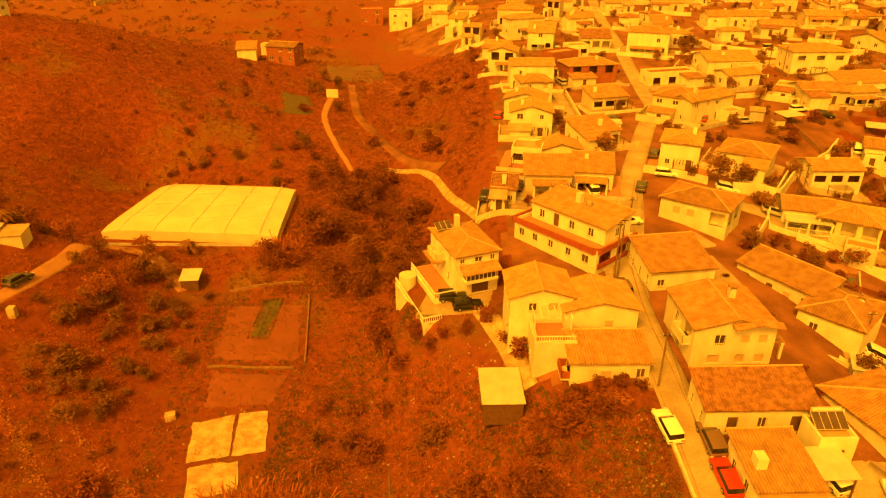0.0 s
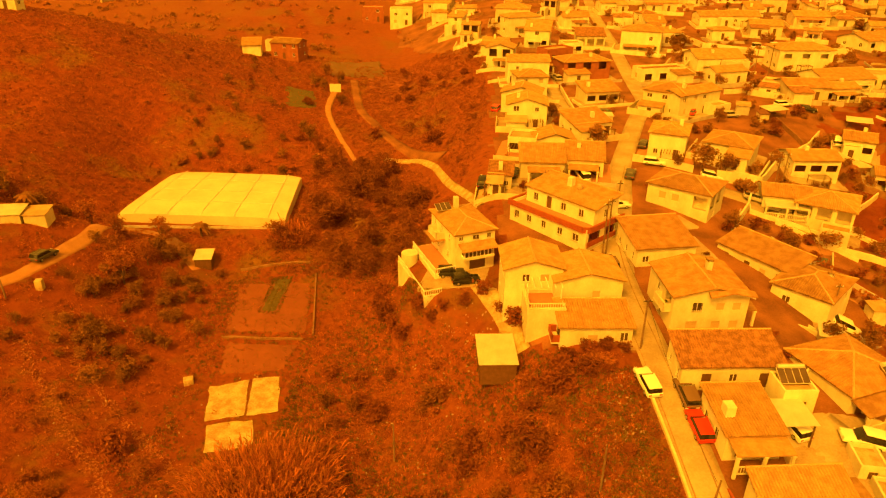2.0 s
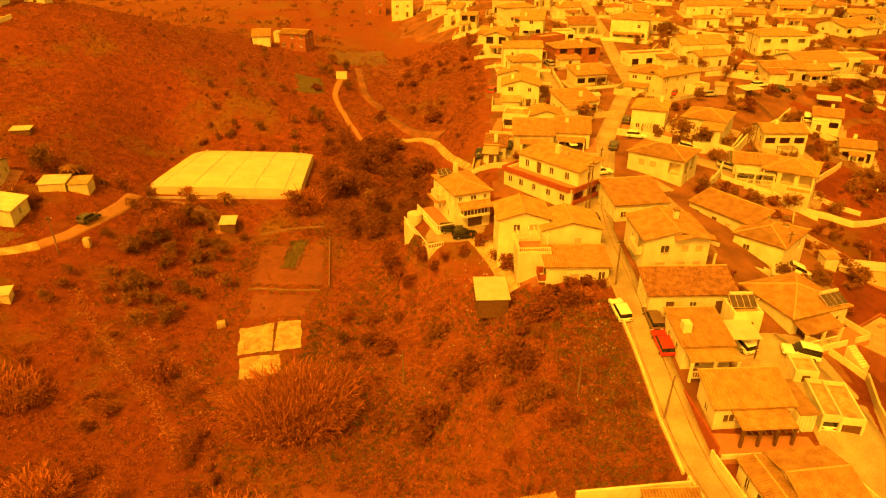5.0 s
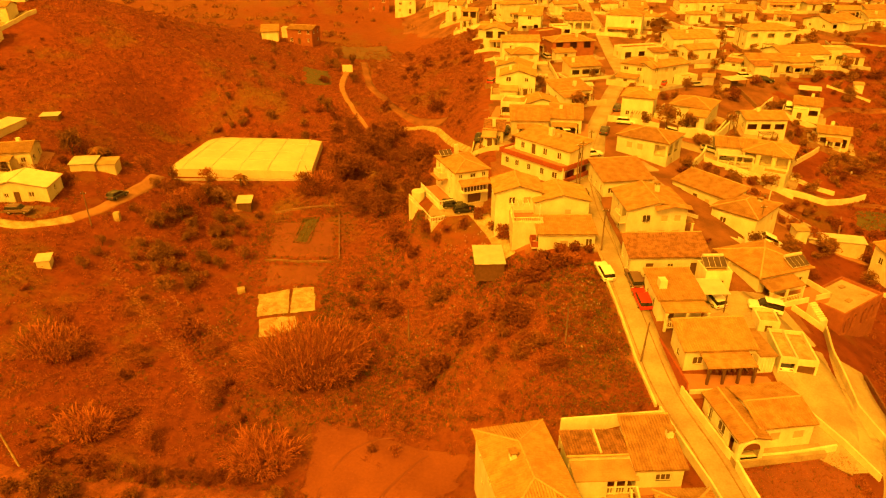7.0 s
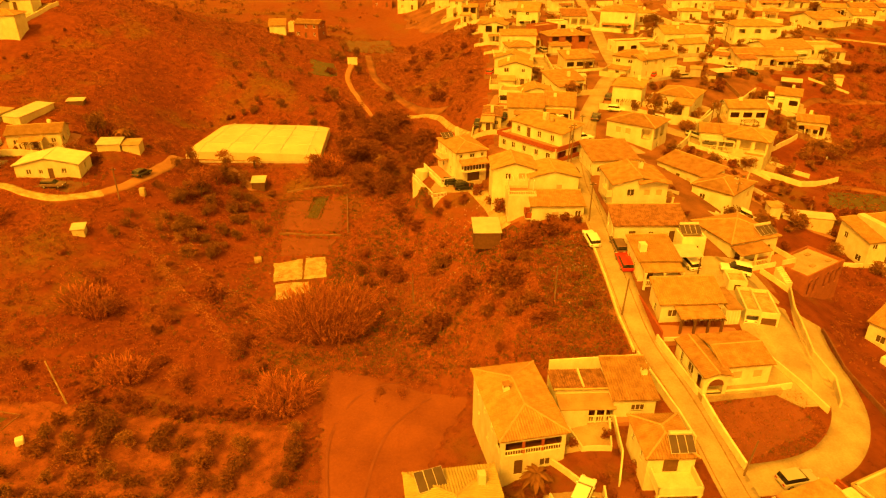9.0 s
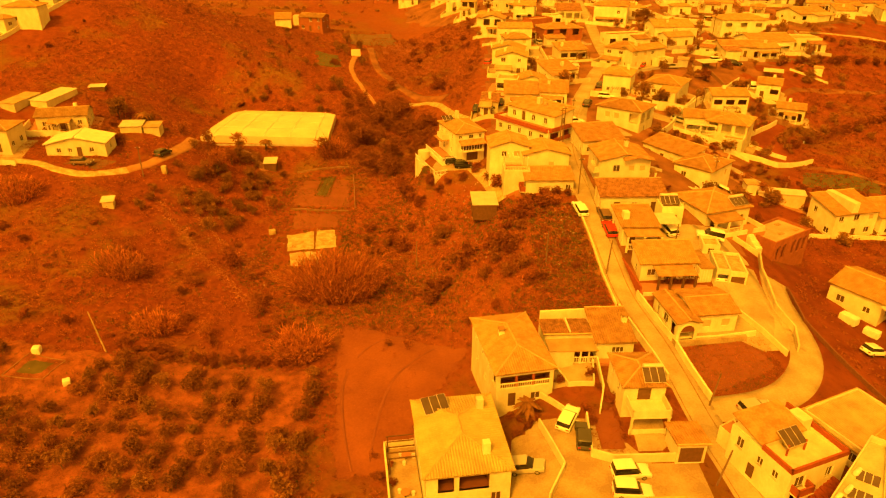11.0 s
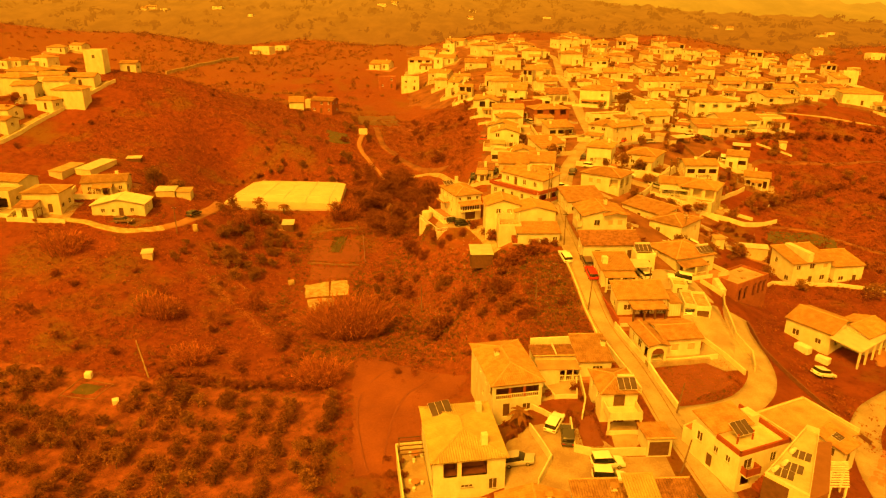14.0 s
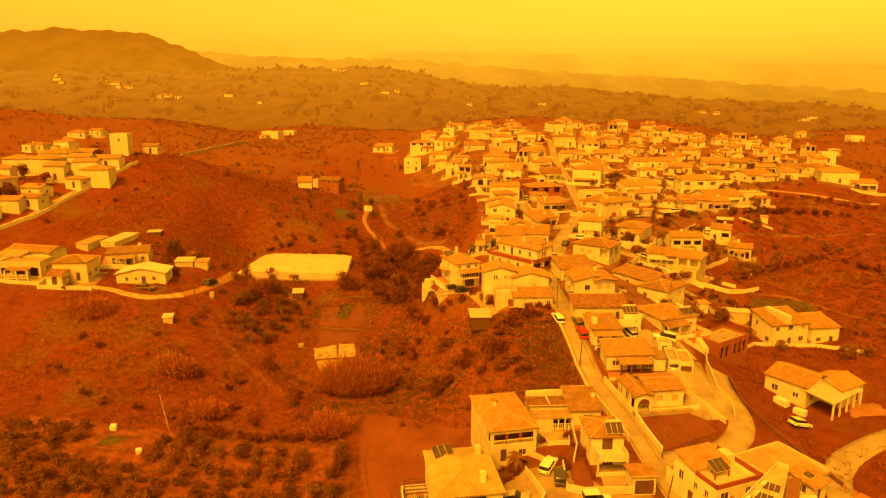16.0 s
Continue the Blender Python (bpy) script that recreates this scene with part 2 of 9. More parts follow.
def ground_material():
    """Dry slopes: brown earth, rusty scrub and green grass where it is damp, in patches of several sizes."""
    m = bpy.data.materials.new("dry_hillside")
    m.use_nodes = True
    n, l = m.node_tree.nodes, m.node_tree.links
    b = n["Principled BSDF"]
    b.inputs["Roughness"].default_value = 0.95
    b.inputs["Specular IOR Level"].default_value = 0.1
    co = n.new("ShaderNodeTexCoord")

    def noise_of(s, d=6, r=0.6):
        t = n.new("ShaderNodeTexNoise")
        t.inputs["Scale"].default_value, t.inputs["Detail"].default_value, t.inputs["Roughness"].default_value = s, d, r
        l.new(co.outputs["Object"], t.inputs["Vector"])
        return t.outputs["Fac"]

    def step(v, lo, hi):
        t = n.new("ShaderNodeMapRange")
        t.interpolation_type = "SMOOTHSTEP"
        t.inputs["From Min"].default_value, t.inputs["From Max"].default_value = lo, hi
        l.new(v, t.inputs["Value"])
        return t.outputs["Result"]

    def mixed(a, c, f):
        t = n.new("ShaderNodeMix")
        t.data_type = "RGBA"
        for i, v in ((6, a), (7, c)):
            if isinstance(v, tuple):
                t.inputs[i].default_value = (*v, 1)
            else:
                l.new(v, t.inputs[i])
        l.new(f, t.inputs["Factor"])
        return t.outputs[2]

    sx = n.new("ShaderNodeSeparateXYZ")
    l.new(co.outputs["Object"], sx.inputs[0])
    # redder and darker on the western slopes, paler below the village
    west = mixed((0.215, 0.0560, 0.0200), (0.160, 0.0390, 0.0150), step(noise_of(0.6, 8), 0.40, 0.64))
    east = mixed((0.246, 0.0737, 0.0261), (0.190, 0.0539, 0.0198), step(noise_of(0.7, 8), 0.40, 0.64))
    side = n.new("ShaderNodeMath")
    side.operation = "MULTIPLY_ADD"
    l.new(noise_of(0.05, 4), side.inputs[0])
    side.inputs[1].default_value = 30.0
    l.new(sx.outputs["X"], side.inputs[2])
    c = mixed(west, east, step(side.outputs[0], -35, 5))
    c = mixed(c, mixed((0.225, 0.0590, 0.0225), (0.155, 0.0370, 0.0150), step(noise_of(0.25, 8), 0.38, 0.64)), step(sx.outputs["X"], 38, 56))
    c = mixed(c, (0.229, 0.0630, 0.0279), step(noise_of(0.055, 5), 0.54, 0.74))
    c = mixed(c, (0.185, 0.0900, 0.0210), step(noise_of(0.06, 8, 0.68), 0.50, 0.66))
    c = mixed(c, (0.100, 0.0255, 0.0112), step(noise_of(0.8, 10, 0.75), 0.52, 0.70))
    c = mixed(c, (0.270, 0.0950, 0.0300), step(noise_of(3.4, 6, 0.75), 0.62, 0.78))
    # beyond the village: dust haze painted into the ground colour, growing with Y
    haze_mask = n.new("ShaderNodeMath")
    haze_mask.operation = "MULTIPLY"
    l.new(step(sx.outputs["Y"], 170, 360), haze_mask.inputs[0])
    l.new(step(noise_of(0.016, 7, 0.6), 0.25, 0.55), haze_mask.inputs[1])
    c = mixed(c, (0.205, 0.0800, 0.0270), haze_mask.outputs[0])
    l.new(c, b.inputs["Base Color"])
    bp = n.new("ShaderNodeBump")
    bp.inputs["Strength"].default_value, bp.inputs["Distance"].default_value = 1.0, 0.5
    l.new(noise_of(1.3, 12, 0.78), bp.inputs["Height"])
    l.new(bp.outputs["Normal"], b.inputs["Normal"])
    return m


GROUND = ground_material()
EARTH = material("trodden_village_earth", (0.25, 0.105, 0.042), (0.12, 0.045, 0.018), scale=0.22, fine=5, bump=0.4, contrast=0.6)


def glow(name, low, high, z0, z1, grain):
    """A far backdrop with dust haze painted into its glow, paler upwards, with faint woods and fields. grain: the size
    of its patches.
    """
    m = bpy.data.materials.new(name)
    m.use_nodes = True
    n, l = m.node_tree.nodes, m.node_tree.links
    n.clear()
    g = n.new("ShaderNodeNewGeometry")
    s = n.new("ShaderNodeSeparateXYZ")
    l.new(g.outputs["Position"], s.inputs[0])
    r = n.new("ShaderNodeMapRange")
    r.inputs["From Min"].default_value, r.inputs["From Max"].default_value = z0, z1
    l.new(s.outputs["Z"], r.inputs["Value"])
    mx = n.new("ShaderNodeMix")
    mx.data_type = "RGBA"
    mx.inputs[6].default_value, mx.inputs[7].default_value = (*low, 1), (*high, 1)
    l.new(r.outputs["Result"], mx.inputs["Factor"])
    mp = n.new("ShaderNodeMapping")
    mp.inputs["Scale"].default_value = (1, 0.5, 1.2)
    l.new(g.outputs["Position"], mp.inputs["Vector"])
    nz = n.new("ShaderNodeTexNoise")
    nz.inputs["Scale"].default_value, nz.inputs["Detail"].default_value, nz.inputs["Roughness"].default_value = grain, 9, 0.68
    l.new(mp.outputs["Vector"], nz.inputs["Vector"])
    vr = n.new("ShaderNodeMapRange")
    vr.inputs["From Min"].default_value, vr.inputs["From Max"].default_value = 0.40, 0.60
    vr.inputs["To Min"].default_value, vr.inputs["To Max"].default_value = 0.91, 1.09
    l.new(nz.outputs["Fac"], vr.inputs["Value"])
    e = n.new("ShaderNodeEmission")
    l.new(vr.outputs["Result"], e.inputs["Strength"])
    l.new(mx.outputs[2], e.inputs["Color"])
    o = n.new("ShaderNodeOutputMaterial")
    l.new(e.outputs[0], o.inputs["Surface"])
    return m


# ---- the lie of the land ----


def table(v, *pairs):
    """Runs straight from knot to knot, softened by a moving mean."""
    xs, ys = pairs[::2], pairs[1::2]
    return sum(np.interp(v + o, xs, ys) for o in (-5, -2.5, 0, 2.5, 5)) / 5


def ramp01(v):
    v = np.clip(v, 0, 1)
    return v * v * (3 - 2 * v)


def bump2(x, y, cx, cy, sx, sy, h):
    return h * np.exp(-0.5 * (((x - cx) / sx) ** 2 + ((y - cy) / sy) ** 2))


def swell(x, y):
    """Soft unevenness of open ground."""
    return (np.sin(x * 0.21 + 1.3 * np.sin(y * 0.13)) * np.sin(y * 0.19 + 0.7 + np.sin(x * 0.11)) * 0.35
            + np.sin(x * 0.63 + y * 0.31) * np.sin(y * 0.57 - x * 0.27) * 0.12)


def land(x, y):
    """Height of the ground: a spur that carries the street, a valley beside it, hills behind."""
    x, y = np.asarray(x, float), np.asarray(y, float)
    spur = table(y, -300, 0, -40, 4.0, 0, 5.2, 12, 5.8, 20, 6.2, 28, 7.5, 36, 9.4, 43, 10.8, 50, 12.2, 57, 13.8, 65, 14.9, 80, 15.6, 100, 16.4, 120, 18, 140, 19.2, 180, 20.4, 230, 24, 300, 30, 400, 36, 480, 38, 560, 34, 700, 18, 900, 6)
    vale = table(y, -300, -4, 0, 0, 20, 0, 45, 0.8, 75, 2, 100, 3.6, 120, 5, 160, 8, 200, 11, 260, 14, 330, 20, 450, 30, 560, 28, 700, 14, 900, 4)
    east = table(y, -300, 0, 0, 2.5, 40, 3.5, 70, 5, 100, 8, 140, 11.5, 200, 15, 260, 19, 400, 28, 520, 30, 700, 16, 900, 4)
    foot = table(y, -40, -12, 10, -6, 30, 0, 38, -2, 45, -10, 62, -10, 72, -11, 80, -18, 95, -18, 103, -12, 125, -14, 150, -16, 200, -18, 300, -30)
    top = table(y, -40, 14, 10, 14, 28, 20, 40, 22, 50, 22, 62, 19, 70, 16, 77, 13, 84, 11, 95, 11, 104, 9, 120, 9, 160, 12, 200, 14, 300, 20)
    brow = table(y, -40, 38, 25, 42, 40, 42, 53, 40, 60, 36, 80, 33, 100, 31, 120, 38, 140, 60, 180, 120, 300, 190)
    fall = table(y, 50, 24, 60, 28, 80, 44, 120, 60)
    h = vale + (spur - vale) * ramp01((x - foot) / (top - foot))
    h = h + (east - spur) * ramp01((x - brow) / fall)
    rise = table(y, -300, 2, 0, 2.5, 30, 3, 50, 6, 65, 9.5, 80, 11, 110, 9, 140, 5, 200, 0)
    h = h + rise * ramp01((-36 - x) / 38) + bump2(x, y, -115, 178, 36, 42, 25) + bump2(x, y, -190, 120, 42, 70, 16)
    h = h + bump2(x, y, -60, 330, 90, 50, 5) + bump2(x, y, -330, 420, 130, 90, 14)
    far = ramp01((np.hypot(x, y - 80) - 160) / 300)
    h = h + far * (np.sin(x * 0.017 + 1) * np.sin(y * 0.014 + 2) * 6 + np.sin(x * 0.041 + y * 0.023) * 2.5)
    wild = 1 - 0.85 * ramp01((x - foot) / (top - foot)) * (1 - ramp01((x - brow) / 20))
    h = h + wild * swell(x, y)
    level = ramp01(np.where(x < -47.5, (x + 88) / 24, (-18.5 - x) / 12)) * ramp01(np.where(y > 125, (162 - y) / 24, (y - 99.5) / 12))
    h = h + (7.0 - h) * level
    court = ramp01((9.0 - np.maximum(np.abs(x - 0.5), np.abs(y - 85.5) + 1.5)) / 3.0)
    return h + (12.5 - h) * court


def z_at(x, y):
    return float(land(x, y))


# ---- mesh helpers ----


def to_mesh(bm, name, mat, smooth=False):
    me = bpy.data.meshes.new(name)
    bm.to_mesh(me)
    bm.free()
    for m_ in (mat if isinstance(mat, (list, tuple)) else [mat]):
        me.materials.append(m_)
    if smooth:
        for p in me.polygons:
            p.use_smooth = True
    return me


def part(name, bm, mat, parent=None, label="", m=None, smooth=False):
    """Links a bmesh as one mesh object, under a thing or a part."""
    me = bm if isinstance(bm, bpy.types.Mesh) else to_mesh(bm, name, mat, smooth)
    ob = new(name, me)
    if parent:
        ob.parent = parent
    if m is not None:
        ob.matrix_basis = m
    if label:
        ob["label"] = label
    return ob


def welded(verts, faces):
    """Joins corners that coincide, so that a shell is one piece."""
    idx, V, to = {}, [], []
    for v in verts:
        k = (round(v[0], 3), round(v[1], 3), round(v[2], 3))
        if k not in idx:
            idx[k] = len(V)
            V.append(tuple(v))
        to.append(idx[k])
    F = [tuple(dict.fromkeys(to[i] for i in f)) for f in faces]
    return V, [f for f in F if len(f) > 2]


def raw(name, verts, faces, mat, smooth=False):
    me = bpy.data.meshes.new(name)
    me.from_pydata([tuple(map(float, v)) for v in verts], [], faces)
    me.materials.append(mat)
    if smooth:
        me.polygons.foreach_set("use_smooth", [True] * len(me.polygons))
    me.update()
    return me


def box(bm, x0, y0, z0, x1, y1, z1, bevel=0.0):
    r = bmesh.ops.create_cube(bm, size=1, matrix=Matrix.LocRotScale(((x0 + x1) / 2, (y0 + y1) / 2, (z0 + z1) / 2), None, (abs(x1 - x0), abs(y1 - y0), abs(z1 - z0))))
    if bevel:
        es = list({e for v in r["verts"] for e in v.link_edges})
        bmesh.ops.bevel(bm, geom=es, offset=bevel, segments=2, affect="EDGES", profile=0.6)
    return bm


def rod(bm, a, b, r0, r1=None, n=8):
    a, b = Vector(a), Vector(b)
    q = (b - a).to_track_quat("Z", "Y").to_matrix().to_4x4()
    bmesh.ops.create_cone(bm, cap_ends=True, segments=n, radius1=r0, radius2=r0 if r1 is None else r1, depth=(b - a).length, matrix=Matrix.Translation((a + b) / 2) @ q)
    return bm


def thing(name, m, label, category, group="", kind=""):
    ob = new(name)
    ob.empty_display_size = 0.3
    ob.matrix_basis = m
    return tagged(ob, label, category, group, kind)


# ---- ground, streets and plots ----


def spaced(lo, hi, near0, near1, step, grow):
    """Coordinates that lie close together between near0 and near1 and spread outwards."""
    mid = list(np.arange(near0, near1 + 1e-6, step))
    out, s, v = [], step, near1
    while v < hi:
        s *= grow
        v += s
        out.append(v)
    pre, s, v = [], step, near0
    while v > lo:
        s *= grow
        v -= s
        pre.append(v)
    return np.array(pre[::-1] + mid + out)


gx = spaced(-4200, 4200, -125, 125, 1.25, 1.09)
gy = spaced(-900, 4600, -30, 250, 1.25, 1.09)
X, Y = np.meshgrid(gx, gy)
Z = land(X, Y)
vs = np.stack([X, Y, Z], -1).reshape(-1, 3)
nx, ny = len(gx), len(gy)
fs = [(j * nx + i, j * nx + i + 1, (j + 1) * nx + i + 1, (j + 1) * nx + i) for j in range(ny - 1) for i in range(nx - 1)]
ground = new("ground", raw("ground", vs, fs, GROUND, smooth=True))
ground.data.materials.append(EARTH)
cx_g, cy_g = (X[:-1, :-1] + X[1:, 1:]) / 2, (Y[:-1, :-1] + Y[1:, 1:]) / 2
wob = 3 * np.sin(cx_g * 0.37 + 2 * np.sin(cy_g * 0.21)) + 2 * np.sin(cy_g * 0.55 + cx_g * 0.3)
lo_g = np.interp(cy_g, [40, 62, 66, 84, 100, 115, 200, 260, 420], [22, 22, 10, 8, 9, 9, 12, -20, -30]) + 0.3 * wob
hi_g = np.interp(cy_g, [40, 60, 75, 100, 125, 150, 180, 220, 260, 330, 420], [46, 50, 60, 66, 76, 90, 112, 150, 190, 180, 120]) + wob
lived_in = (cy_g > 40) & (cy_g < 420) & (cx_g > lo_g) & (cx_g < hi_g)
ground.data.polygons.foreach_set("material_index", lived_in.astype(np.int32).ravel())
tagged(ground, "dry brown hillside with rusty scrub and grass", "ground", kind="structure")


def strip(name, mat, pts, width, label, lift=0.1, thick=0.0, category="path", cross=4):
    """A way that lies on the land along a line of points."""
    P = []
    for a, b in zip(pts, pts[1:]):
        k = max(2, int(math.dist(a, b) / 1.2))
        P += [(a[0] + (b[0] - a[0]) * i / k, a[1] + (b[1] - a[1]) * i / k) for i in range(k)]
    P = np.array(P + [pts[-1]])
    for _ in range(12):
        P[1:-1] = (P[:-2] + 2 * P[1:-1] + P[2:]) / 4
    T = np.gradient(P, axis=0)
    T /= np.linalg.norm(T, axis=1)[:, None]
    N = np.stack([-T[:, 1], T[:, 0]], 1)
    w = np.interp(np.linspace(0, 1, len(P)), np.linspace(0, 1, len(width)), width) if isinstance(width, tuple) else np.full(len(P), width)
    V, F = [], []
    c = cross + 1
    for i in range(len(P)):
        for k in range(c):
            q = P[i] + N[i] * w[i] * (k / cross - 0.5)
            V.append((q[0], q[1], z_at(*q) + lift))
    for i in range(len(P) - 1):
        for k in range(cross):
            a = i * c + k
            F.append((a, a + c, a + c + 1, a + 1))
    n0 = len(V)
    for i in range(len(P)):
        for k in (0, cross):
            x_, y_, z_ = V[i * c + k]
            V.append((x_, y_, z_ - lift - 0.3))
    for i in range(len(P) - 1):
        F.append((i * c, n0 + 2 * i, n0 + 2 * i + 2, i * c + c))
        F.append((i * c + cross, i * c + c + cross, n0 + 2 * i + 3, n0 + 2 * i + 1))
    ob = new(name, raw(name, V, F, mat, True))
    return tagged(ob, label, category, kind="structure")


def plot(name, mat, a, b, c, d, label, lift=0.08, rag=0.0, category="ground", flat=None, rim=-0.05):
    """A patch of ground with four corners, laid on the land (or level at flat)."""
    a, b, c, d = (np.array(p, float) for p in (a, b, c, d))
    k = int(max(4, np.linalg.norm(b - a) / 0.9))
    j = int(max(4, np.linalg.norm(d - a) / 0.9))
    V, F = [], []
    rnd = random.Random(int(abs(a[0] * 31 + a[1] * 17)))
    for iy in range(j + 1):
        for ix in range(k + 1):
            u, v = ix / k, iy / j
            q = (a * (1 - u) + b * u) * (1 - v) + (d * (1 - u) + c * u) * v
            edge = ix in (0, k) or iy in (0, j)
            if edge and rag:
                q = q + np.array([rnd.uniform(-rag, rag), rnd.uniform(-rag, rag)])
            V.append((q[0], q[1], (z_at(*q) if flat is None else flat) + (lift if not edge else (rim if flat is None else lift))))
    for iy in range(j):
        for ix in range(k):
            o = iy * (k + 1) + ix
            F.append((o, o + 1, o + k + 2, o + k + 1))
    if flat is not None:
        n0 = len(V)
        ring = [i for i in range(k + 1)] + [(k + 1) * i + k for i in range(1, j + 1)] + [j * (k + 1) + i for i in range(k - 1, -1, -1)] + [(k + 1) * i for i in range(j - 1, 0, -1)]
        for i in ring:
            V.append((V[i][0], V[i][1], min(V[i][2] - 0.3, z_at(V[i][0], V[i][1]) - 0.4)))
        for i in range(len(ring)):
            i2 = (i + 1) % len(ring)
            F.append((ring[i], n0 + i, n0 + i2, ring[i2]))
    ob = new(name, raw(name, V, F, mat, flat is None))
    return tagged(ob, label, category, kind="structure")


strip("road", CONCRETE, [(40, -160), (36, -80), (34, -30), (31.5, 0), (29.8, 12), (29.4, 20), (28, 28), (25.2, 36), (24.4, 50), (23.8, 62), (23.4, 77), (24.5, 91), (27.6, 104), (32.3, 119), (40.4, 142), (47.6, 161), (50.3, 198), (52.5, 224), (54, 270), (60, 330), (40, 410), (50, 460)], 3.9, "pale concrete village street", category="road")
for off in (-1.55, 0.9):
    strip("gutter", DARK_CONCRETE, [(31.5 + off, 0), (29.8 + off, 12), (29.4 + off, 20), (28 + off, 28), (25.2 + off, 36), (24.4 + off, 50), (23.8 + off, 62), (23.4 + off, 77), (24.5 + off, 91), (27.6 + off, 104), (32.3 + off, 119)], (0.10, 0.2, 0.08, 0.18, 0.1), "stained drain and joint lines along the street", lift=0.112, category="gutter", cross=1)
strip("road", CONCRETE, [(30.5, 15), (36, 15.5), (42, 17.5), (47, 23), (49, 30), (48, 38), (50, 43)], 4.2, "pale concrete lane that curves downhill", category="road")
strip("road", CONCRETE, [(44, 36), (43, 30), (40, 27)], 5.0, "pale concrete drive beside the garages", category="road")
strip("road", CONCRETE, [(45, 26), (44, 36), (42.5, 46), (38, 52)], 6.0, "pale concrete yard in front of the garages", category="road")
strip("road", CONCRETE, [(28.5, 107), (26, 122), (26.9, 141), (26.5, 175), (27.5, 205)], 3.2, "narrow pale concrete side street", category="road")
strip("path", TRACK, [(-63, 111), (-54, 108.6), (-48, 103.6), (-44, 99)], (3.4, 3.0, 1.6), "pale earth path below the greenhouse")
strip("path", TRACK, [(-35.0, 197), (-34.4, 180), (-28.9, 163.6), (-24.3, 153.8), (-21.4, 145)], (2.0, 0.9), "pale washed-out gully track", lift=0.3)
strip("path", EARTH, [(-31.2, 213), (-28.5, 198), (-25.7, 183.5), (-18.1, 168.2), (-9.4, 150.5), (-1.9, 138)], 2.4, "earth track along the foot of the slope", lift=0.3)
strip("path", SLAB, [(-15.8, 151), (-7.8, 146), (-3.8, 136.5), (-0.6, 121), (2.2, 113), (5, 104)], 1.2, "pale concrete footpath up to the houses", lift=0.3)
plot("field", FIELD, (-14.6, 8.8), (-7.6, 11.0), (2.8, 34.6), (-20, 42), "bare ploughed red-brown field", rag=0.6)
plot("field", ORCHARD, (-80, -14), (-17.5, -14), (-20.0, 29.5), (-78, 33), "red-brown orchard soil between the tree rows", rag=0.8, lift=0.07)
plot("garden_plot", PLOT, (-35, 82.8), (-21.8, 83.2), (-24, 98), (-36.4, 97.4), "bare brown vegetable plot", rag=0.3)
plot("garden_plot", CROP, (-31, 88), (-27.6, 88), (-27, 99), (-30.5, 99), "vegetable bed of low green crops", rag=0.5, lift=0.12)
plot("garden_plot", PLOT, (-33, 73.6), (-23.5, 74.2), (-22.5, 81), (-34, 80.8), "cleared reddish garden terrace", rag=0.3)
plot("concrete_slab", SLAB, (-31.5, 64.2), (-26.9, 65.3), (-27.8, 72.4), (-33.2, 71.2), "cracked pale concrete slab in the scrub", rag=0.14, lift=0.16, rim=0.12, category="slab")
plot("concrete_slab", SLAB, (-26.5, 65.4), (-22.6, 66.3), (-23.8, 73.2), (-27.4, 72.5), "cracked pale concrete slab in the scrub", rag=0.14, lift=0.16, rim=0.12, category="slab")
plot("concrete_slab", SLAB, (-30, 59), (-24.5, 60.6), (-25.5, 64.6), (-31, 63.6), "cracked pale concrete slab in the scrub", rag=0.14, lift=0.16, rim=0.12, category="slab")
plot("vacant_lot", PLOT, (31.8, 17.0), (42.6, 22.6), (41.2, 28.6), (30.4, 26.0), "grassy vacant building lot", rag=0.3)

strip("road", CONCRETE, [(23.5, 80), (24.3, 90), (27.4, 104), (31.4, 116)], (4.4, 6.6, 7.0, 4.6), "pale concrete street where it widens", category="road", lift=0.094)
strip("path", SLAB, [(4.0, 81.8), (5.3, 77.7), (6.9, 73.1), (8.2, 69.2), (8.7, 65.9)], (2.6, 2.0, 2.4), "pale concrete ramp beside the tall house", lift=0.2)
strip("rut", PLOT, [(-12.4, 10.5), (-14.6, 18), (-16.2, 28), (-13.5, 36), (-7, 38.4)], (0.3, 0.5, 0.25), "dark wheel rut in the ploughed field", lift=0.1, cross=2)
strip("rut", PLOT, [(-10.4, 12), (-10.2, 20), (-8.6, 29), (-3, 35)], (0.25, 0.5, 0.3), "dark wheel rut in the ploughed field", lift=0.1, cross=2)
plot("courtyard", YARD, (34.6, 79), (40.4, 82), (38.4, 93), (34.6, 91.4), "pale paved yard behind the street houses", lift=0.1)
plot("courtyard", YARD, (12.5, 99.8), (18.5, 104.5), (14, 108.5), (9.5, 105.5), "pale paved yard below the long house", lift=0.09)


# ---- builders ----
SIDES = {"S": ((1, 0), (0, 1)), "E": ((0, 1), (-1, 0)), "N": ((-1, 0), (0, -1)), "W": ((0, -1), (1, 0))}
cache = {}


def shared(key, make):
    if key not in cache:
        cache[key] = make()
    return cache[key]


def side_matrix(side, w, d, u, z, depth=0.0):
    """Local frame on a wall: x along it as seen from outside, y inwards, z up."""
    r, i = SIDES[side]
    half = d / 2 if side in "SN" else w / 2
    px = -i[0] * half + r[0] * u + i[0] * depth
    py = -i[1] * half + r[1] * u + i[1] * depth
    return Matrix(((r[0], i[0], 0, px), (r[1], i[1], 0, py), (0, 0, 1, z), (0, 0, 0, 1)))


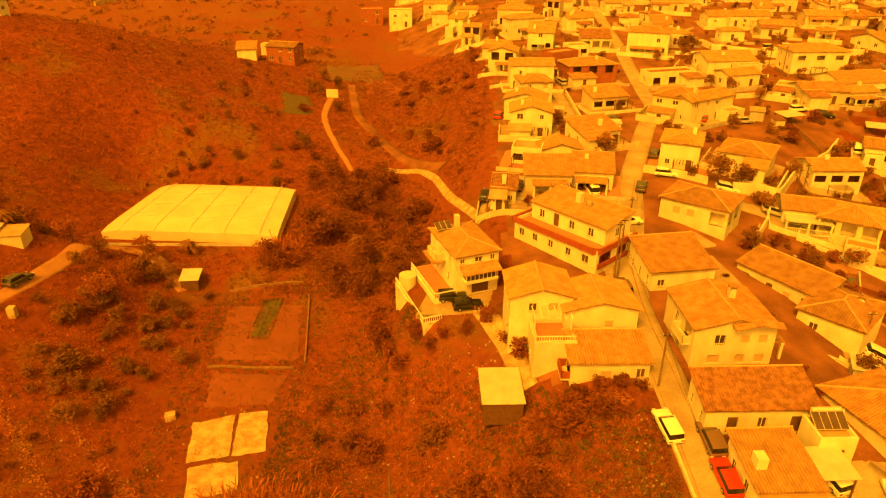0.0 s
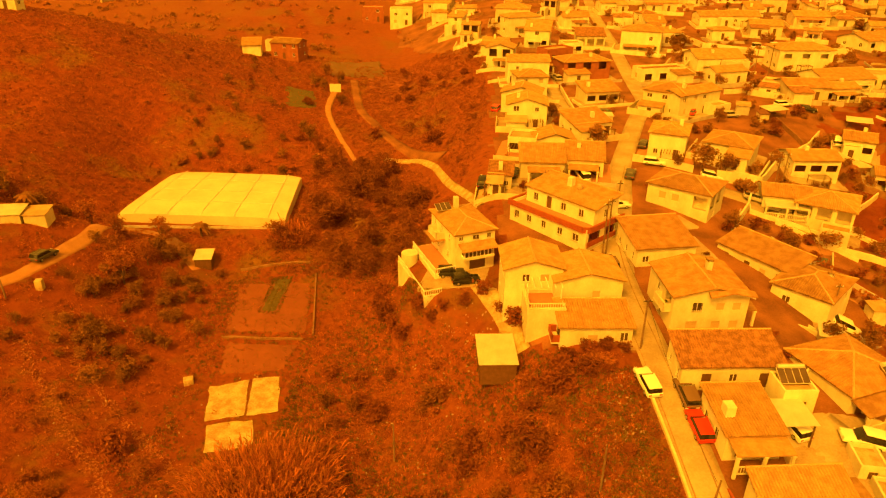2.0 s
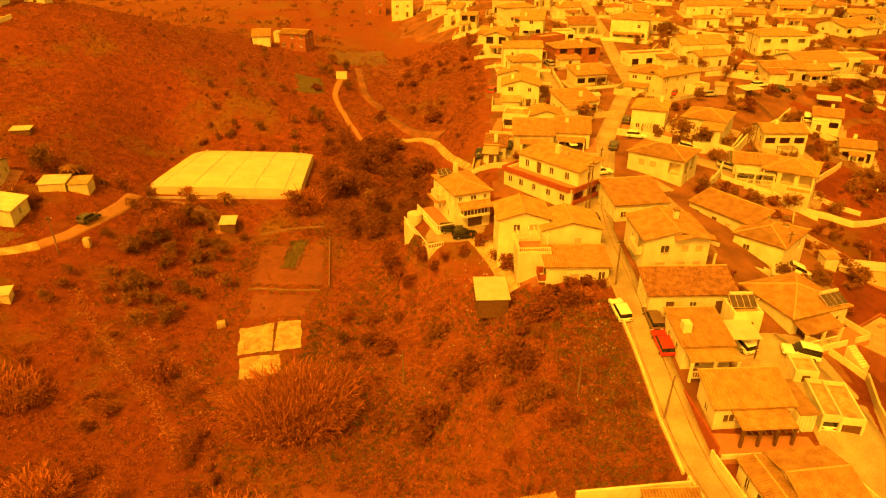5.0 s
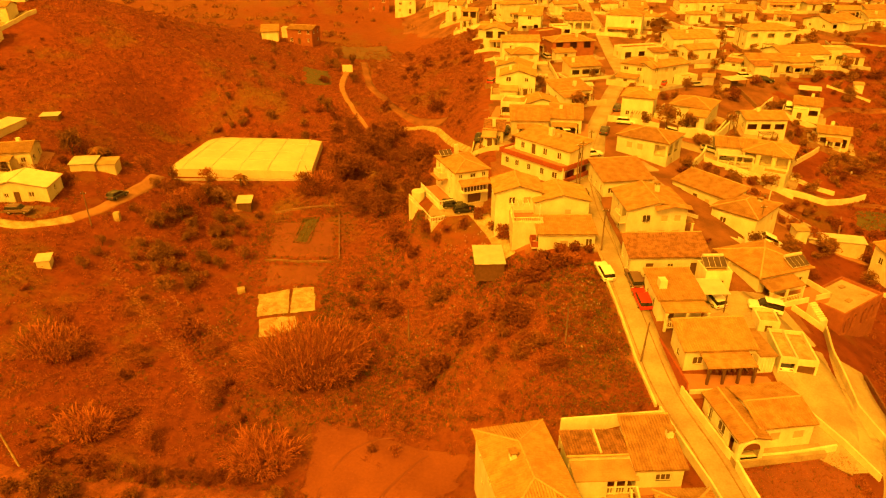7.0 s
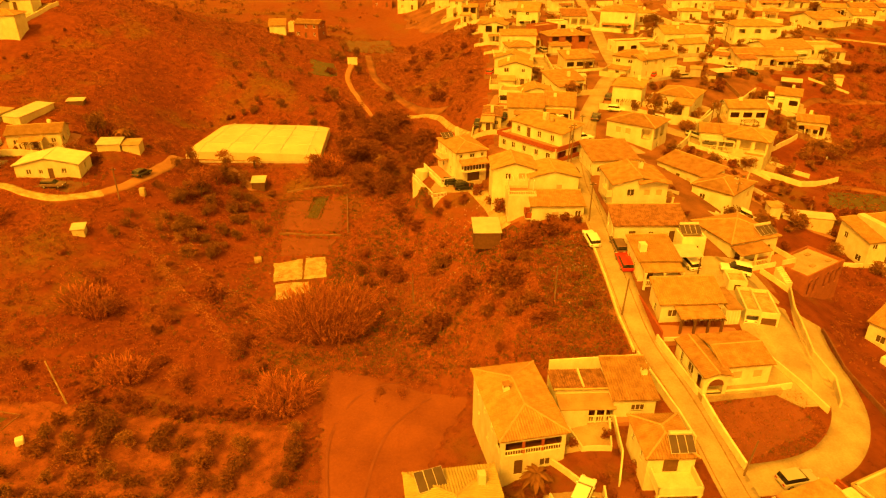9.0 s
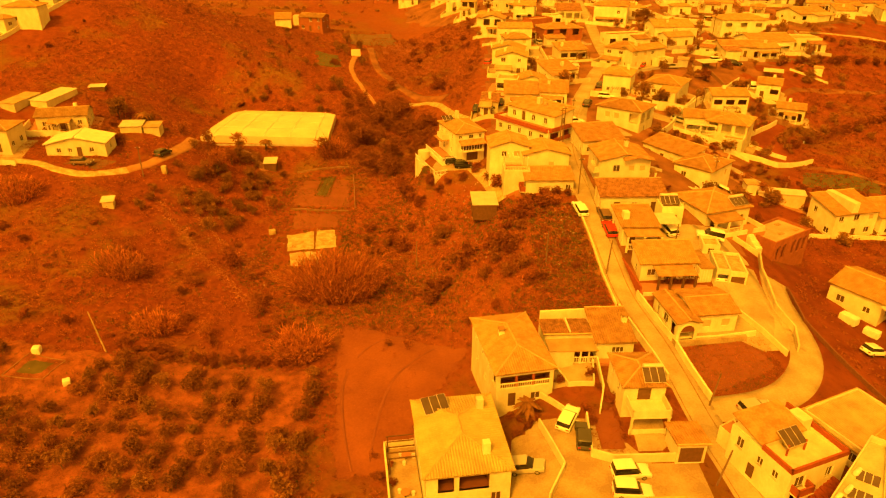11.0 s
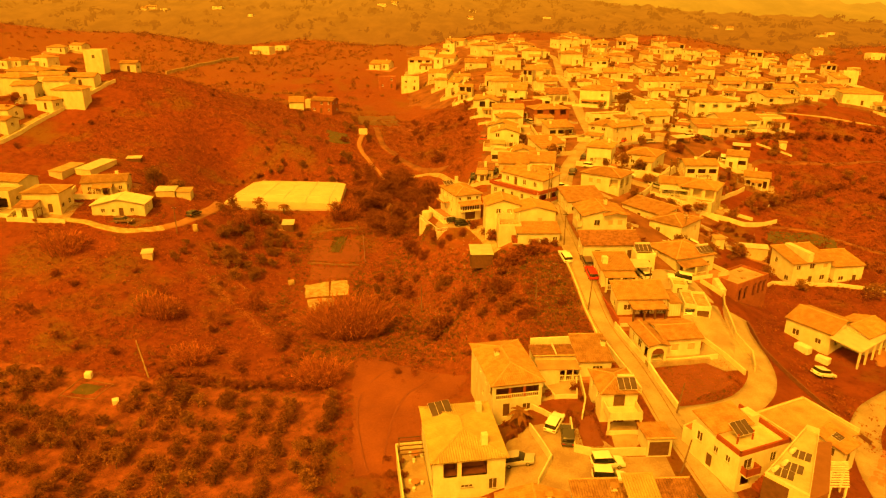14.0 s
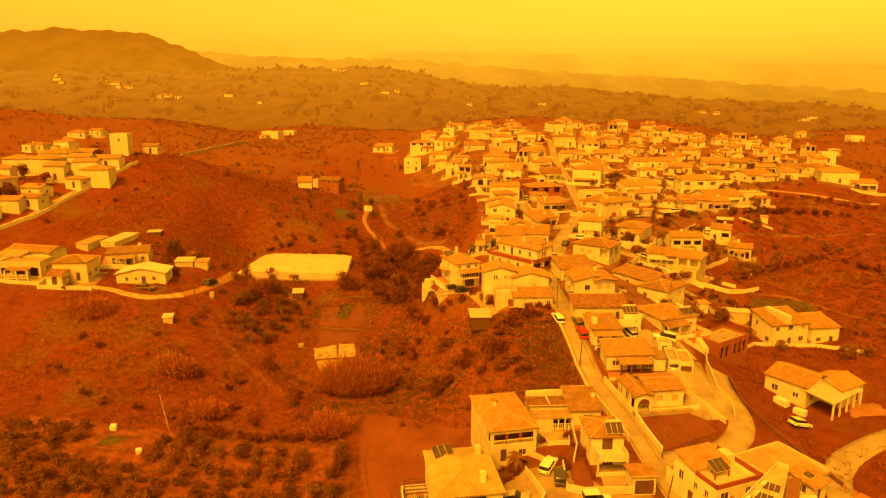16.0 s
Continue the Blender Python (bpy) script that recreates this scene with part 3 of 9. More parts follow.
def window_frame(w, h, bars=1):
    """One connected frame: outer rails and upright bars round the panes."""
    t, y0, y1 = 0.07, 0.0, 0.08
    xs = [-w / 2, -w / 2 + t]
    for k in range(bars):
        x = -w / 2 + w * (k + 1) / (bars + 1)
        xs += [x - t / 2, x + t / 2]
    xs += [w / 2 - t, w / 2]
    zs = [0, t, h - t, h]
    solid = {(i, j) for i in range(len(xs) - 1) for j in range(3) if j != 1 or i % 2 == 0}
    V, F, idx = [], [], {}

    def v(i, j, k):
        if (i, j, k) not in idx:
            idx[i, j, k] = len(V)
            V.append((xs[i], (y0, y1)[k], zs[j]))
        return idx[i, j, k]

    for i, j in solid:
        F.append((v(i, j, 0), v(i + 1, j, 0), v(i + 1, j + 1, 0), v(i, j + 1, 0)))
        F.append((v(i, j + 1, 1), v(i + 1, j + 1, 1), v(i + 1, j, 1), v(i, j, 1)))
        for (di, dj), (p, q) in (((-1, 0), ((i, j + 1), (i, j))), ((1, 0), ((i + 1, j), (i + 1, j + 1))), ((0, -1), ((i, j), (i + 1, j))), ((0, 1), ((i + 1, j + 1), (i, j + 1)))):
            if (i + di, j + dj) not in solid:
                F.append((v(*q, 0), v(*p, 0), v(*p, 1), v(*q, 1)))
    return raw("window", V, F, FRAME)


def flat_box(name, w, h, y0, y1, mat):
    bm = bmesh.new()
    box(bm, -w / 2, y0, 0, w / 2, y1, h)
    return to_mesh(bm, name, mat)


def opening(house, side, w, d, u, z, ow, oh, style, near=True):
    """Fills an opening of a wall: window, door, shutter, garage or hollow."""
    k = (round(ow, 2), round(oh, 2), style)
    m = side_matrix(side, w, d, u, z, 0.12)
    if style in ("win", "wide"):
        f = part("window", shared(("f",) + k, lambda: window_frame(ow, oh, 1 if ow < 1.6 else 2)), None, house, m=m)
        part("pane", shared(("p",) + k, lambda: flat_box("pane", ow - 0.1, oh - 0.1, 0.03, 0.05, GLASS)), None, f, m=pose(0, 0, 0.05))
        if near:
            part("sill", shared(("s",) + k, lambda: flat_box("sill", ow + 0.2, 0.07, -0.2, 0.1, WHITE)), None, f, m=pose(0, 0, -0.07))
    elif style == "shutter":
        part("shutter", shared(("h",) + k, lambda: flat_box("shutter", ow, oh, 0, 0.05, SHUTTER)), None, house, m=m)
    elif style == "garage":
        part("garage_door", shared(("g",) + k, lambda: flat_box("garage_door", ow, oh, 0.02, 0.08, WOOD)), None, house, m=m)
    elif style == "door":
        dr = part("door", shared(("d",) + k, lambda: flat_box("door", ow, oh, 0, 0.06, WOOD)), None, house, m=m)
        if near:
            part("handle", shared("handle", lambda: flat_box("handle", 0.05, 0.16, -0.06, 0.0, IRON)), None, dr, m=pose(ow * 0.36, 0, 1.0))


def walls(w, d, h, skirt, holes, gables=None):
    """Outer shell with openings that go in by a wall's thickness. gables: {side: rise}."""
    V, F = [], []

    def quad(m, pts):
        n = len(V)
        V.extend(tuple(m @ Vector(p)) for p in pts)
        F.append(tuple(range(n, n + len(pts))))

    for s in "SENW":
        L = w if s in "SN" else d
        m = side_matrix(s, w, d, 0, 0)
        hs = [o for o in holes if o[0] == s]
        us = sorted({-L / 2, L / 2, *[round(v, 3) for o in hs for v in (o[1] - o[3] / 2, o[1] + o[3] / 2)]})
        zs = sorted({-skirt, h, *[round(v, 3) for o in hs for v in (o[2], o[2] + o[4])]})
        for a, b in zip(us, us[1:]):
            for c, e in zip(zs, zs[1:]):
                cu, cz = (a + b) / 2, (c + e) / 2
                if not any(abs(cu - o[1]) < o[3] / 2 and o[2] < cz < o[2] + o[4] for o in hs):
                    quad(m, [(a, 0, c), (b, 0, c), (b, 0, e), (a, 0, e)])
        for _, u, z, ow, oh, *_r in hs:
            a, b, c, e, t = u - ow / 2, u + ow / 2, z, z + oh, 0.28
            quad(m, [(a, 0, c), (a, 0, e), (a, t, e), (a, t, c)])
            quad(m, [(b, 0, e), (b, 0, c), (b, t, c), (b, t, e)])
            quad(m, [(a, 0, e), (b, 0, e), (b, t, e), (a, t, e)])
            quad(m, [(b, 0, c), (a, 0, c), (a, t, c), (b, t, c)])
        if gables and s in gables:
            us_top = [u_ for u_ in us if -L / 2 < u_ < L / 2]
            quad(m, [(-L / 2, 0, h)] + [(u_, 0, h) for u_ in us_top] + [(L / 2, 0, h), (0, 0, h + gables[s])])
    return V, F


def roof_plane(V, F, p0, u, v, n, L, tops, fine):
    """One slope from its eave: ribs of tiles run up it. tops: knots (along, up) of its upper edge."""
    p0, u, v, n = Vector(p0), Vector(u), Vector(v), Vector(n)
    per = 0.30 if fine else 2.5
    k = max(2, int(L / per)) * (4 if fine else 1)
    prof = (0, 0.085, 0.12, 0.085) if fine else (0,)
    base = len(V)
    xs, ys = [t[0] for t in tops], [t[1] for t in tops]
    pts = sorted({round(i * L / k, 4) for i in range(k + 1)} | {round(x, 4) for x in xs})
    for i, s in enumerate(pts):
        o = n * prof[i % len(prof)]
        V.append(tuple(p0 + u * s + o))
        V.append(tuple(p0 + u * s + v * float(np.interp(s, xs, ys)) + o))
    for i in range(len(pts) - 1):
        a = base + 2 * i
        F.append((a, a + 2, a + 3, a + 1))
    b2 = len(V)
    for s, t in ([(0, 0)] + list(tops) if tops[0][1] > 0 else list(tops)) + ([(L, 0)] if tops[-1][1] > 0 else []):
        V.append(tuple(p0 + u * s + v * t - n * 0.14))
    F.append(tuple(range(b2, len(V)))[::1])
    F.append((base, b2, len(V) - 1, base + 2 * (len(pts) - 1)))


def roof(kind, w, d, h, pitch, over, fine):
    """Returns vertices and faces of the slopes, ridge lines, and rises of gables."""
    V, F, lines, gab = [], [], [], {}
    W, D = w + 2 * over, d + 2 * over
    t = math.tan(radians(pitch))
    c, s = math.cos(radians(pitch)), math.sin(radians(pitch))
    ez = h - over * t + 0.14
    if kind in ("hip", "gx", "gy"):
        spans = []
        if kind == "gx" or (kind == "hip" and W >= D):
            run, long_, along = D / 2, W, "x"
        else:
            run, long_, along = W / 2, D, "y"
        sl = run / c
        inset = run if kind == "hip" else 0.0
        rz = ez + run * t
        tops_long = [(0, 0), (inset, sl), (long_ - inset, sl), (long_, 0)] if inset else [(0, sl), (long_, sl)]
        if along == "x":
            roof_plane(V, F, (-W / 2, -D / 2, ez), (1, 0, 0), (0, c, s), (0, -s, c), W, tops_long, fine)
            roof_plane(V, F, (W / 2, D / 2, ez), (-1, 0, 0), (0, -c, s), (0, s, c), W, tops_long, fine)
            a, b = Vector((-W / 2 + inset, 0, rz)), Vector((W / 2 - inset, 0, rz))
            if kind == "hip":
                for sx in (1, -1):
                    roof_plane(V, F, (sx * W / 2, -sx * D / 2, ez), (0, sx, 0), (-sx * c, 0, s), (sx * s, 0, c), D, [(0, 0), (D / 2, sl), (D, 0)], fine)
            else:
                gab = {"E": d / 2 * t + 0.14, "W": d / 2 * t + 0.14}
        else:
            roof_plane(V, F, (W / 2, -D / 2, ez), (0, 1, 0), (-c, 0, s), (s, 0, c), D, tops_long, fine)
            roof_plane(V, F, (-W / 2, D / 2, ez), (0, -1, 0), (c, 0, s), (-s, 0, c), D, tops_long, fine)
            a, b = Vector((0, -D / 2 + inset, rz)), Vector((0, D / 2 - inset, rz))
            if kind == "hip":
                for sy in (1, -1):
                    roof_plane(V, F, (-sy * W / 2, -sy * D / 2, ez) if sy == 1 else (W / 2, D / 2, ez), (sy, 0, 0), (0, sy * c, s), (0, -sy * s, c), W, [(0, 0), (W / 2, sl), (W, 0)], fine)
            else:
                gab = {"S": w / 2 * t + 0.14, "N": w / 2 * t + 0.14}
        lines.append((a, b))
        if kind == "hip":
            for cx in (-1, 1):
                for cy in (-1, 1):
                    e = a if (cx < 0 if along == "x" else cy < 0) else b
                    lines.append((Vector((cx * W / 2, cy * D / 2, ez)), e))
    elif kind.startswith("mono"):
        to = kind[-1]
        L, R = (W, D) if to in "sn" else (D, W)
        sl = R / c
        p0, u, v, n = {"s": ((-W / 2, -D / 2, ez), (1, 0, 0), (0, c, s), (0, -s, c)), "n": ((W / 2, D / 2, ez), (-1, 0, 0), (0, -c, s), (0, s, c)),
                       "e": ((W / 2, -D / 2, ez), (0, 1, 0), (-c, 0, s), (s, 0, c)), "w": ((-W / 2, D / 2, ez), (0, -1, 0), (c, 0, s), (-s, 0, c))}[to]
        roof_plane(V, F, p0, u, v, n, L, [(0, sl), (L, sl)], fine)
        lines.append((Vector(p0) + Vector(v) * sl, Vector(p0) + Vector(v) * sl + Vector(u) * L))
    return V, F, lines, gab


def auto_holes(w, d, h, rnd, sides="SEW", door=True, gap=3.1):
    """Windows storey by storey, unevenly spaced, and a door."""
    out = []
    storeys = max(1, int(h / 2.6))
    for s in sides:
        L = w if s in "SN" else d
        n = max(1, int(L / gap))
        for f in range(storeys):
            for k in range(n):
                if rnd.random() < 0.2:
                    continue
                u = -L / 2 + L * (k + 0.5) / n + rnd.uniform(-0.25, 0.25)
                if door and f == 0 and s == "S" and k == n // 2:
                    out.append((s, u, 0.05, 1.0, 2.05, "door"))
                else:
                    st = rnd.choice(("win", "win", "win", "shutter"))
                    out.append((s, u, f * 2.8 + 0.95, rnd.choice((0.9, 1.1, 1.3)), rnd.choice((1.0, 1.2)), st))
    return out


def house(x, y, w, d, rot=0.0, h=3.0, kind="hip", wall=None, tile=None, pitch=17, over=0.35, base=None, holes=None, fine=True, label="", name="house", chimney=None, sides="SEW", category="house", group="", skirt=None):
    """A house on the land: shell with openings, tiled or flat roof, ridge tiles, chimney."""
    wall, tile = wall or WHITE, tile or TILE
    rnd = random.Random(round(x * 7.3 + y * 13.1))
    cr, sr = math.cos(radians(rot)), math.sin(radians(rot))
    corners = [z_at(x + cr * a - sr * b, y + sr * a + cr * b) for a in (-w / 2, w / 2) for b in (-d / 2, d / 2)]
    z = (max(corners) * 0.6 + min(corners) * 0.4) + 0.1 if base is None else base
    skirt = max(0.4, z - min(corners) + 0.5) if skirt is None else skirt
    holes = auto_holes(w, d, h, rnd, sides, gap=3.1 if fine else 4.2) if holes is None else holes
    ob = thing(name, pose(x, y, z, 0, 0, rot), label or "whitewashed village house under a terracotta tile roof", category, group)
    if kind == "flat":
        V, F = walls(w, d, h + 0.45, skirt, holes)
        n = len(V)
        for r, zz in ((0.0, h + 0.45), (0.22, h + 0.45), (0.22, h)):
            V += [(a * (w / 2 - r), b * (d / 2 - r), zz) for a, b in ((-1, -1), (1, -1), (1, 1), (-1, 1))]
        for k in range(2):
            for i in range(4):
                j = (i + 1) % 4
                F.append((n + 4 * k + i, n + 4 * k + j, n + 4 * k + 4 + j, n + 4 * k + 4 + i))
        part("wall", raw("wall", *welded(V, F), wall), None, ob)
        bm = bmesh.new()
        box(bm, -w / 2 + 0.2, -d / 2 + 0.2, h - 0.2, w / 2 - 0.2, d / 2 - 0.2, h + 0.004)
        part("roof", bm, tile if tile is not TILE else FLAT_ROOF, ob, "flat screeded roof")
    else:
        V, F, lines, gab = roof(kind, w, d, h, pitch, over, fine)
        wv, wf = walls(w, d, h + 0.02, skirt, holes, gab)
        if kind.startswith("mono"):
            rise = math.tan(radians(pitch)) * (d if kind[-1] in "sn" else w)
            n = len(wv)
            lo, hi = h, h + rise
            tops = {"s": (lo, lo, hi, hi), "n": (hi, hi, lo, lo), "e": (hi, lo, lo, hi), "w": (lo, hi, hi, lo)}[kind[-1]]
            cs = ((-w / 2, -d / 2), (w / 2, -d / 2), (w / 2, d / 2), (-w / 2, d / 2))
            wv += [(*c, h + 0.02) for c in cs] + [(*c, t + 0.05) for c, t in zip(cs, tops)]
            wf += [(n + i, n + (i + 1) % 4, n + 4 + (i + 1) % 4, n + 4 + i) for i in range(4)]
        part("wall", raw("wall", *welded(wv, wf), wall), None, ob)
        part("roof", raw("roof", V, F, tile), None, ob)
        bm = bmesh.new()
        for a, b in lines:
            a2 = a.copy()
            rod(bm, a2 + Vector((0, 0, 0.05)), b + Vector((0, 0, 0.05)), 0.13, n=6)
        part("ridge_tiles", bm, RIDGE if tile is not METAL else METAL, ob)
    for o in holes:
        opening(ob, o[0], w, d, o[1], o[2], o[3], o[4], o[5] if len(o) > 5 else "win", fine)
    if chimney:
        cx, cy, ch = chimney
        top = h + (0 if kind == "flat" else 0.9)
        bm = bmesh.new()
        box(bm, cx - 0.35, cy - 0.35, h - 0.2, cx + 0.35, cy + 0.35, top + ch, 0.03)
        c = part("chimney", bm, WHITE, ob)
        bm = bmesh.new()
        for a, b in ((-1, -1), (1, -1), (1, 1), (-1, 1)):
            box(bm, cx + a * 0.3 - 0.07, cy + b * 0.3 - 0.07, top + ch - 0.02, cx + a * 0.3 + 0.07, cy + b * 0.3 + 0.07, top + ch + 0.3)
        box(bm, cx - 0.45, cy - 0.45, top + ch + 0.28, cx + 0.45, cy + 0.45, top + ch + 0.38, 0.02)
        part("chimney_cap", bm, TILE, c)
    return ob


def porch(parent, x0, x1, y0, y1, h, tile=None, posts=3, drop=0.5, arches=False, rail=True, z0=0.0, wall=None):
    """A lean-to roof on posts before a wall: y0 is its outer edge."""
    bm = bmesh.new()
    s = 1 if y1 > y0 else -1
    lo, hi = h - drop, h
    V = [(x0, y0, lo), (x1, y0, lo), (x1, y1, hi), (x0, y1, hi)]
    vs_ = [bm.verts.new(v) for v in V] + [bm.verts.new((v[0], v[1], v[2] - 0.14)) for v in V]
    bm.faces.new(vs_[:4])
    bm.faces.new(vs_[7:3:-1])
    for i in range(4):
        j = (i + 1) % 4
        bm.faces.new((vs_[i], vs_[i + 4], vs_[j + 4], vs_[j]))
    bmesh.ops.recalc_face_normals(bm, faces=bm.faces)
    part("porch_roof", bm, tile or TILE, parent)
    for i in range(posts):
        x = x0 + 0.2 + (x1 - x0 - 0.4) * i / max(1, posts - 1)
        bm = bmesh.new()
        box(bm, x - 0.15, y0 + s * 0.15 - 0.15, z0 - 0.5, x + 0.15, y0 + s * 0.15 + 0.15, lo - 0.1, 0.02)
        box(bm, x - 0.2, y0 + s * 0.15 - 0.2, lo - 0.35, x + 0.2, y0 + s * 0.15 + 0.2, lo - 0.2)
        part("post", bm, wall or WHITE, parent)
    if rail:
        balustrade(parent, [(x0 + 0.2, y0 + s * 0.15), (x1 - 0.2, y0 + s * 0.15)], z0)


def balustrade(parent, pts, z, h=0.95, mat=None):
    """A railing of balusters between a plinth and a handrail, along points in the parent's frame."""
    bm = bmesh.new()
    for a, b in zip(pts, pts[1:]):
        a, b = Vector((*a, z)), Vector((*b, z))
        n = max(2, int((b - a).length / 0.28))
        for i in range(n + 1):
            p = a.lerp(b, i / n)
            rod(bm, p, p + Vector((0, 0, h)), 0.055, 0.055, 5)
        for zz, r in ((h, 0.09), (0.08, 0.09)):
            rod(bm, a + Vector((0, 0, zz)), b + Vector((0, 0, zz)), r, r, 6)
    return part("balustrade", bm, mat or WHITE, parent)


def parapet(parent, pts, z, h=0.9, t=0.2, mat=None, name="parapet", label=""):
    V, F = [], []
    for a, b in zip(pts, pts[1:]):
        a, b = Vector((*a, 0)), Vector((*b, 0))
        n = Vector((-(b - a).y, (b - a).x, 0)).normalized() * t / 2
        k = len(V)
        e = (b - a).normalized() * t / 2
        for p in (a - e - n, b + e - n, b + e + n, a - e + n):
            V += [(p.x, p.y, z), (p.x, p.y, z + h)]
        F += [(k, k + 2, k + 3, k + 1), (k + 2, k + 4, k + 5, k + 3), (k + 4, k + 6, k + 7, k + 5), (k + 6, k, k + 1, k + 7), (k + 1, k + 3, k + 5, k + 7)]
    return part(name, raw(name, V, F, mat or WHITE), None, parent, label)


def solar(parent, x, y, z, w=2.0, l=2.0, tilt=30, rot=0, cols=3, tank=True):
    """Solar water heater: framed collectors on a tilted stand, with a tank."""
    s = part("solar_heater", shared(("sf", w, l), lambda: flat_solar(w, l, cols)), None, parent, "dark solar water collectors in pale frames", m=pose(x, y, z, 0, 0, rot) @ pose(0, 0, 0, tilt, 0, 0))
    if tank:
        bm = bmesh.new()
        rod(bm, (-w * 0.45, l * 0.55, 0.15), (w * 0.45, l * 0.55, 0.15), 0.25, n=10)
        part("tank", bm, METAL, s)
    return s


def flat_solar(w, l, cols):
    bm = bmesh.new()
    for i in range(cols):
        a = -w / 2 + w * i / cols
        box(bm, a + 0.04, -l / 2 + 0.04, 0.06, a + w / cols - 0.04, l / 2 - 0.04, 0.12)
    k = len(bm.faces)
    box(bm, -w / 2, -l / 2, 0, w / 2, l / 2, 0.09)
    me = to_mesh(bm, "solar_heater", [PANEL, METAL])
    for p in me.polygons:
        p.material_index = 0 if p.index < k else 1
    return me


def garden_wall(pts, h=1.3, t=0.25, mat=None, label="whitewashed garden wall", name="garden_wall", top=None, gap=1.5):
    """A free wall that steps along the land."""
    V, F = [], []
    n0 = None
    P = []
    for a, b in zip(pts, pts[1:]):
        k = max(1, int(math.dist(a, b) / gap))
        P += [(a[0] + (b[0] - a[0]) * i / k, a[1] + (b[1] - a[1]) * i / k) for i in range(k)]
    P.append(pts[-1])
    for i, p in enumerate(P):
        q, r = P[max(0, i - 1)], P[min(len(P) - 1, i + 1)]
        dx, dy = r[0] - q[0], r[1] - q[1]
        s = math.hypot(dx, dy) or 1
        nx_, ny_ = -dy / s * t / 2, dx / s * t / 2
        z = z_at(*p)
        V += [(p[0] - nx_, p[1] - ny_, z - 0.9), (p[0] - nx_, p[1] - ny_, z + h if top is None else top), (p[0] + nx_, p[1] + ny_, z + h if top is None else top), (p[0] + nx_, p[1] + ny_, z - 0.9)]
        if i:
            a, b = 4 * (i - 1), 4 * i
            F += [(a, b, b + 1, a + 1), (a + 1, b + 1, b + 2, a + 2), (a + 2, b + 2, b + 3, a + 3)]
    F += [(0, 1, 2, 3), (len(V) - 1, len(V) - 2, len(V) - 3, len(V) - 4)]
    ob = new(name, raw(name, V, F, mat or WHITE))
    return tagged(ob, label, "wall")


# ---- cars ----


def car_meshes(paint, L=4.2, W=1.74, H=1.45, van=False):
    def loft(prof, wid, name, mat, bev):
        bm = bmesh.new()
        left = [bm.verts.new((x, -wid(z) / 2, z)) for x, z in prof]
        right = [bm.verts.new((x, wid(z) / 2, z)) for x, z in prof]
        bm.faces.new(left)
        bm.faces.new(right[::-1])
        for i in range(len(prof)):
            j = (i + 1) % len(prof)
            bm.faces.new((left[j], left[i], right[i], right[j]))
        bmesh.ops.recalc_face_normals(bm, faces=bm.faces)
        bmesh.ops.bevel(bm, geom=list(bm.edges), offset=bev, segments=2, affect="EDGES", profile=0.6)
        return to_mesh(bm, name, mat, True)

    a, hl = L / 2, 0.86
    rear = -a + (0.15 if van else 0.30)
    body = loft([(-a, 0.3), (-a, 0.62), (-a + 0.08, hl), (a * 0.42, hl + 0.03), (a * 0.92, 0.74), (a, 0.58), (a, 0.3)], lambda z: W, "body", paint, 0.06)
    cab = loft([(-a + 0.10, hl - 0.02), (rear + 0.05, H - 0.09), (a * 0.12, H - 0.09), (a * 0.46, hl - 0.02)], lambda z: W - 0.14 - 0.25 * max(0, (z - hl)), "cabin_glass", CAR_GLASS, 0.03)
    rf = loft([(rear, H - 0.10), (rear + 0.1, H), (a * 0.08, H), (a * 0.16, H - 0.10)], lambda z: W - 0.24, "roof", paint, 0.03)
    return body, cab, rf


def wheel_meshes():
    t = bmesh.new()
    rod(t, (0, -0.1, 0), (0, 0.1, 0), 0.31, n=18)
    bmesh.ops.bevel(t, geom=[e for e in t.edges if abs(e.verts[0].co.y - e.verts[1].co.y) < 1e-4], offset=0.04, segments=2, affect="EDGES")
    r = bmesh.new()
    rod(r, (0, -0.112, 0), (0, 0.112, 0), 0.19, n=14)
    return to_mesh(t, "tyre", TYRE), to_mesh(r, "rim", RIM)


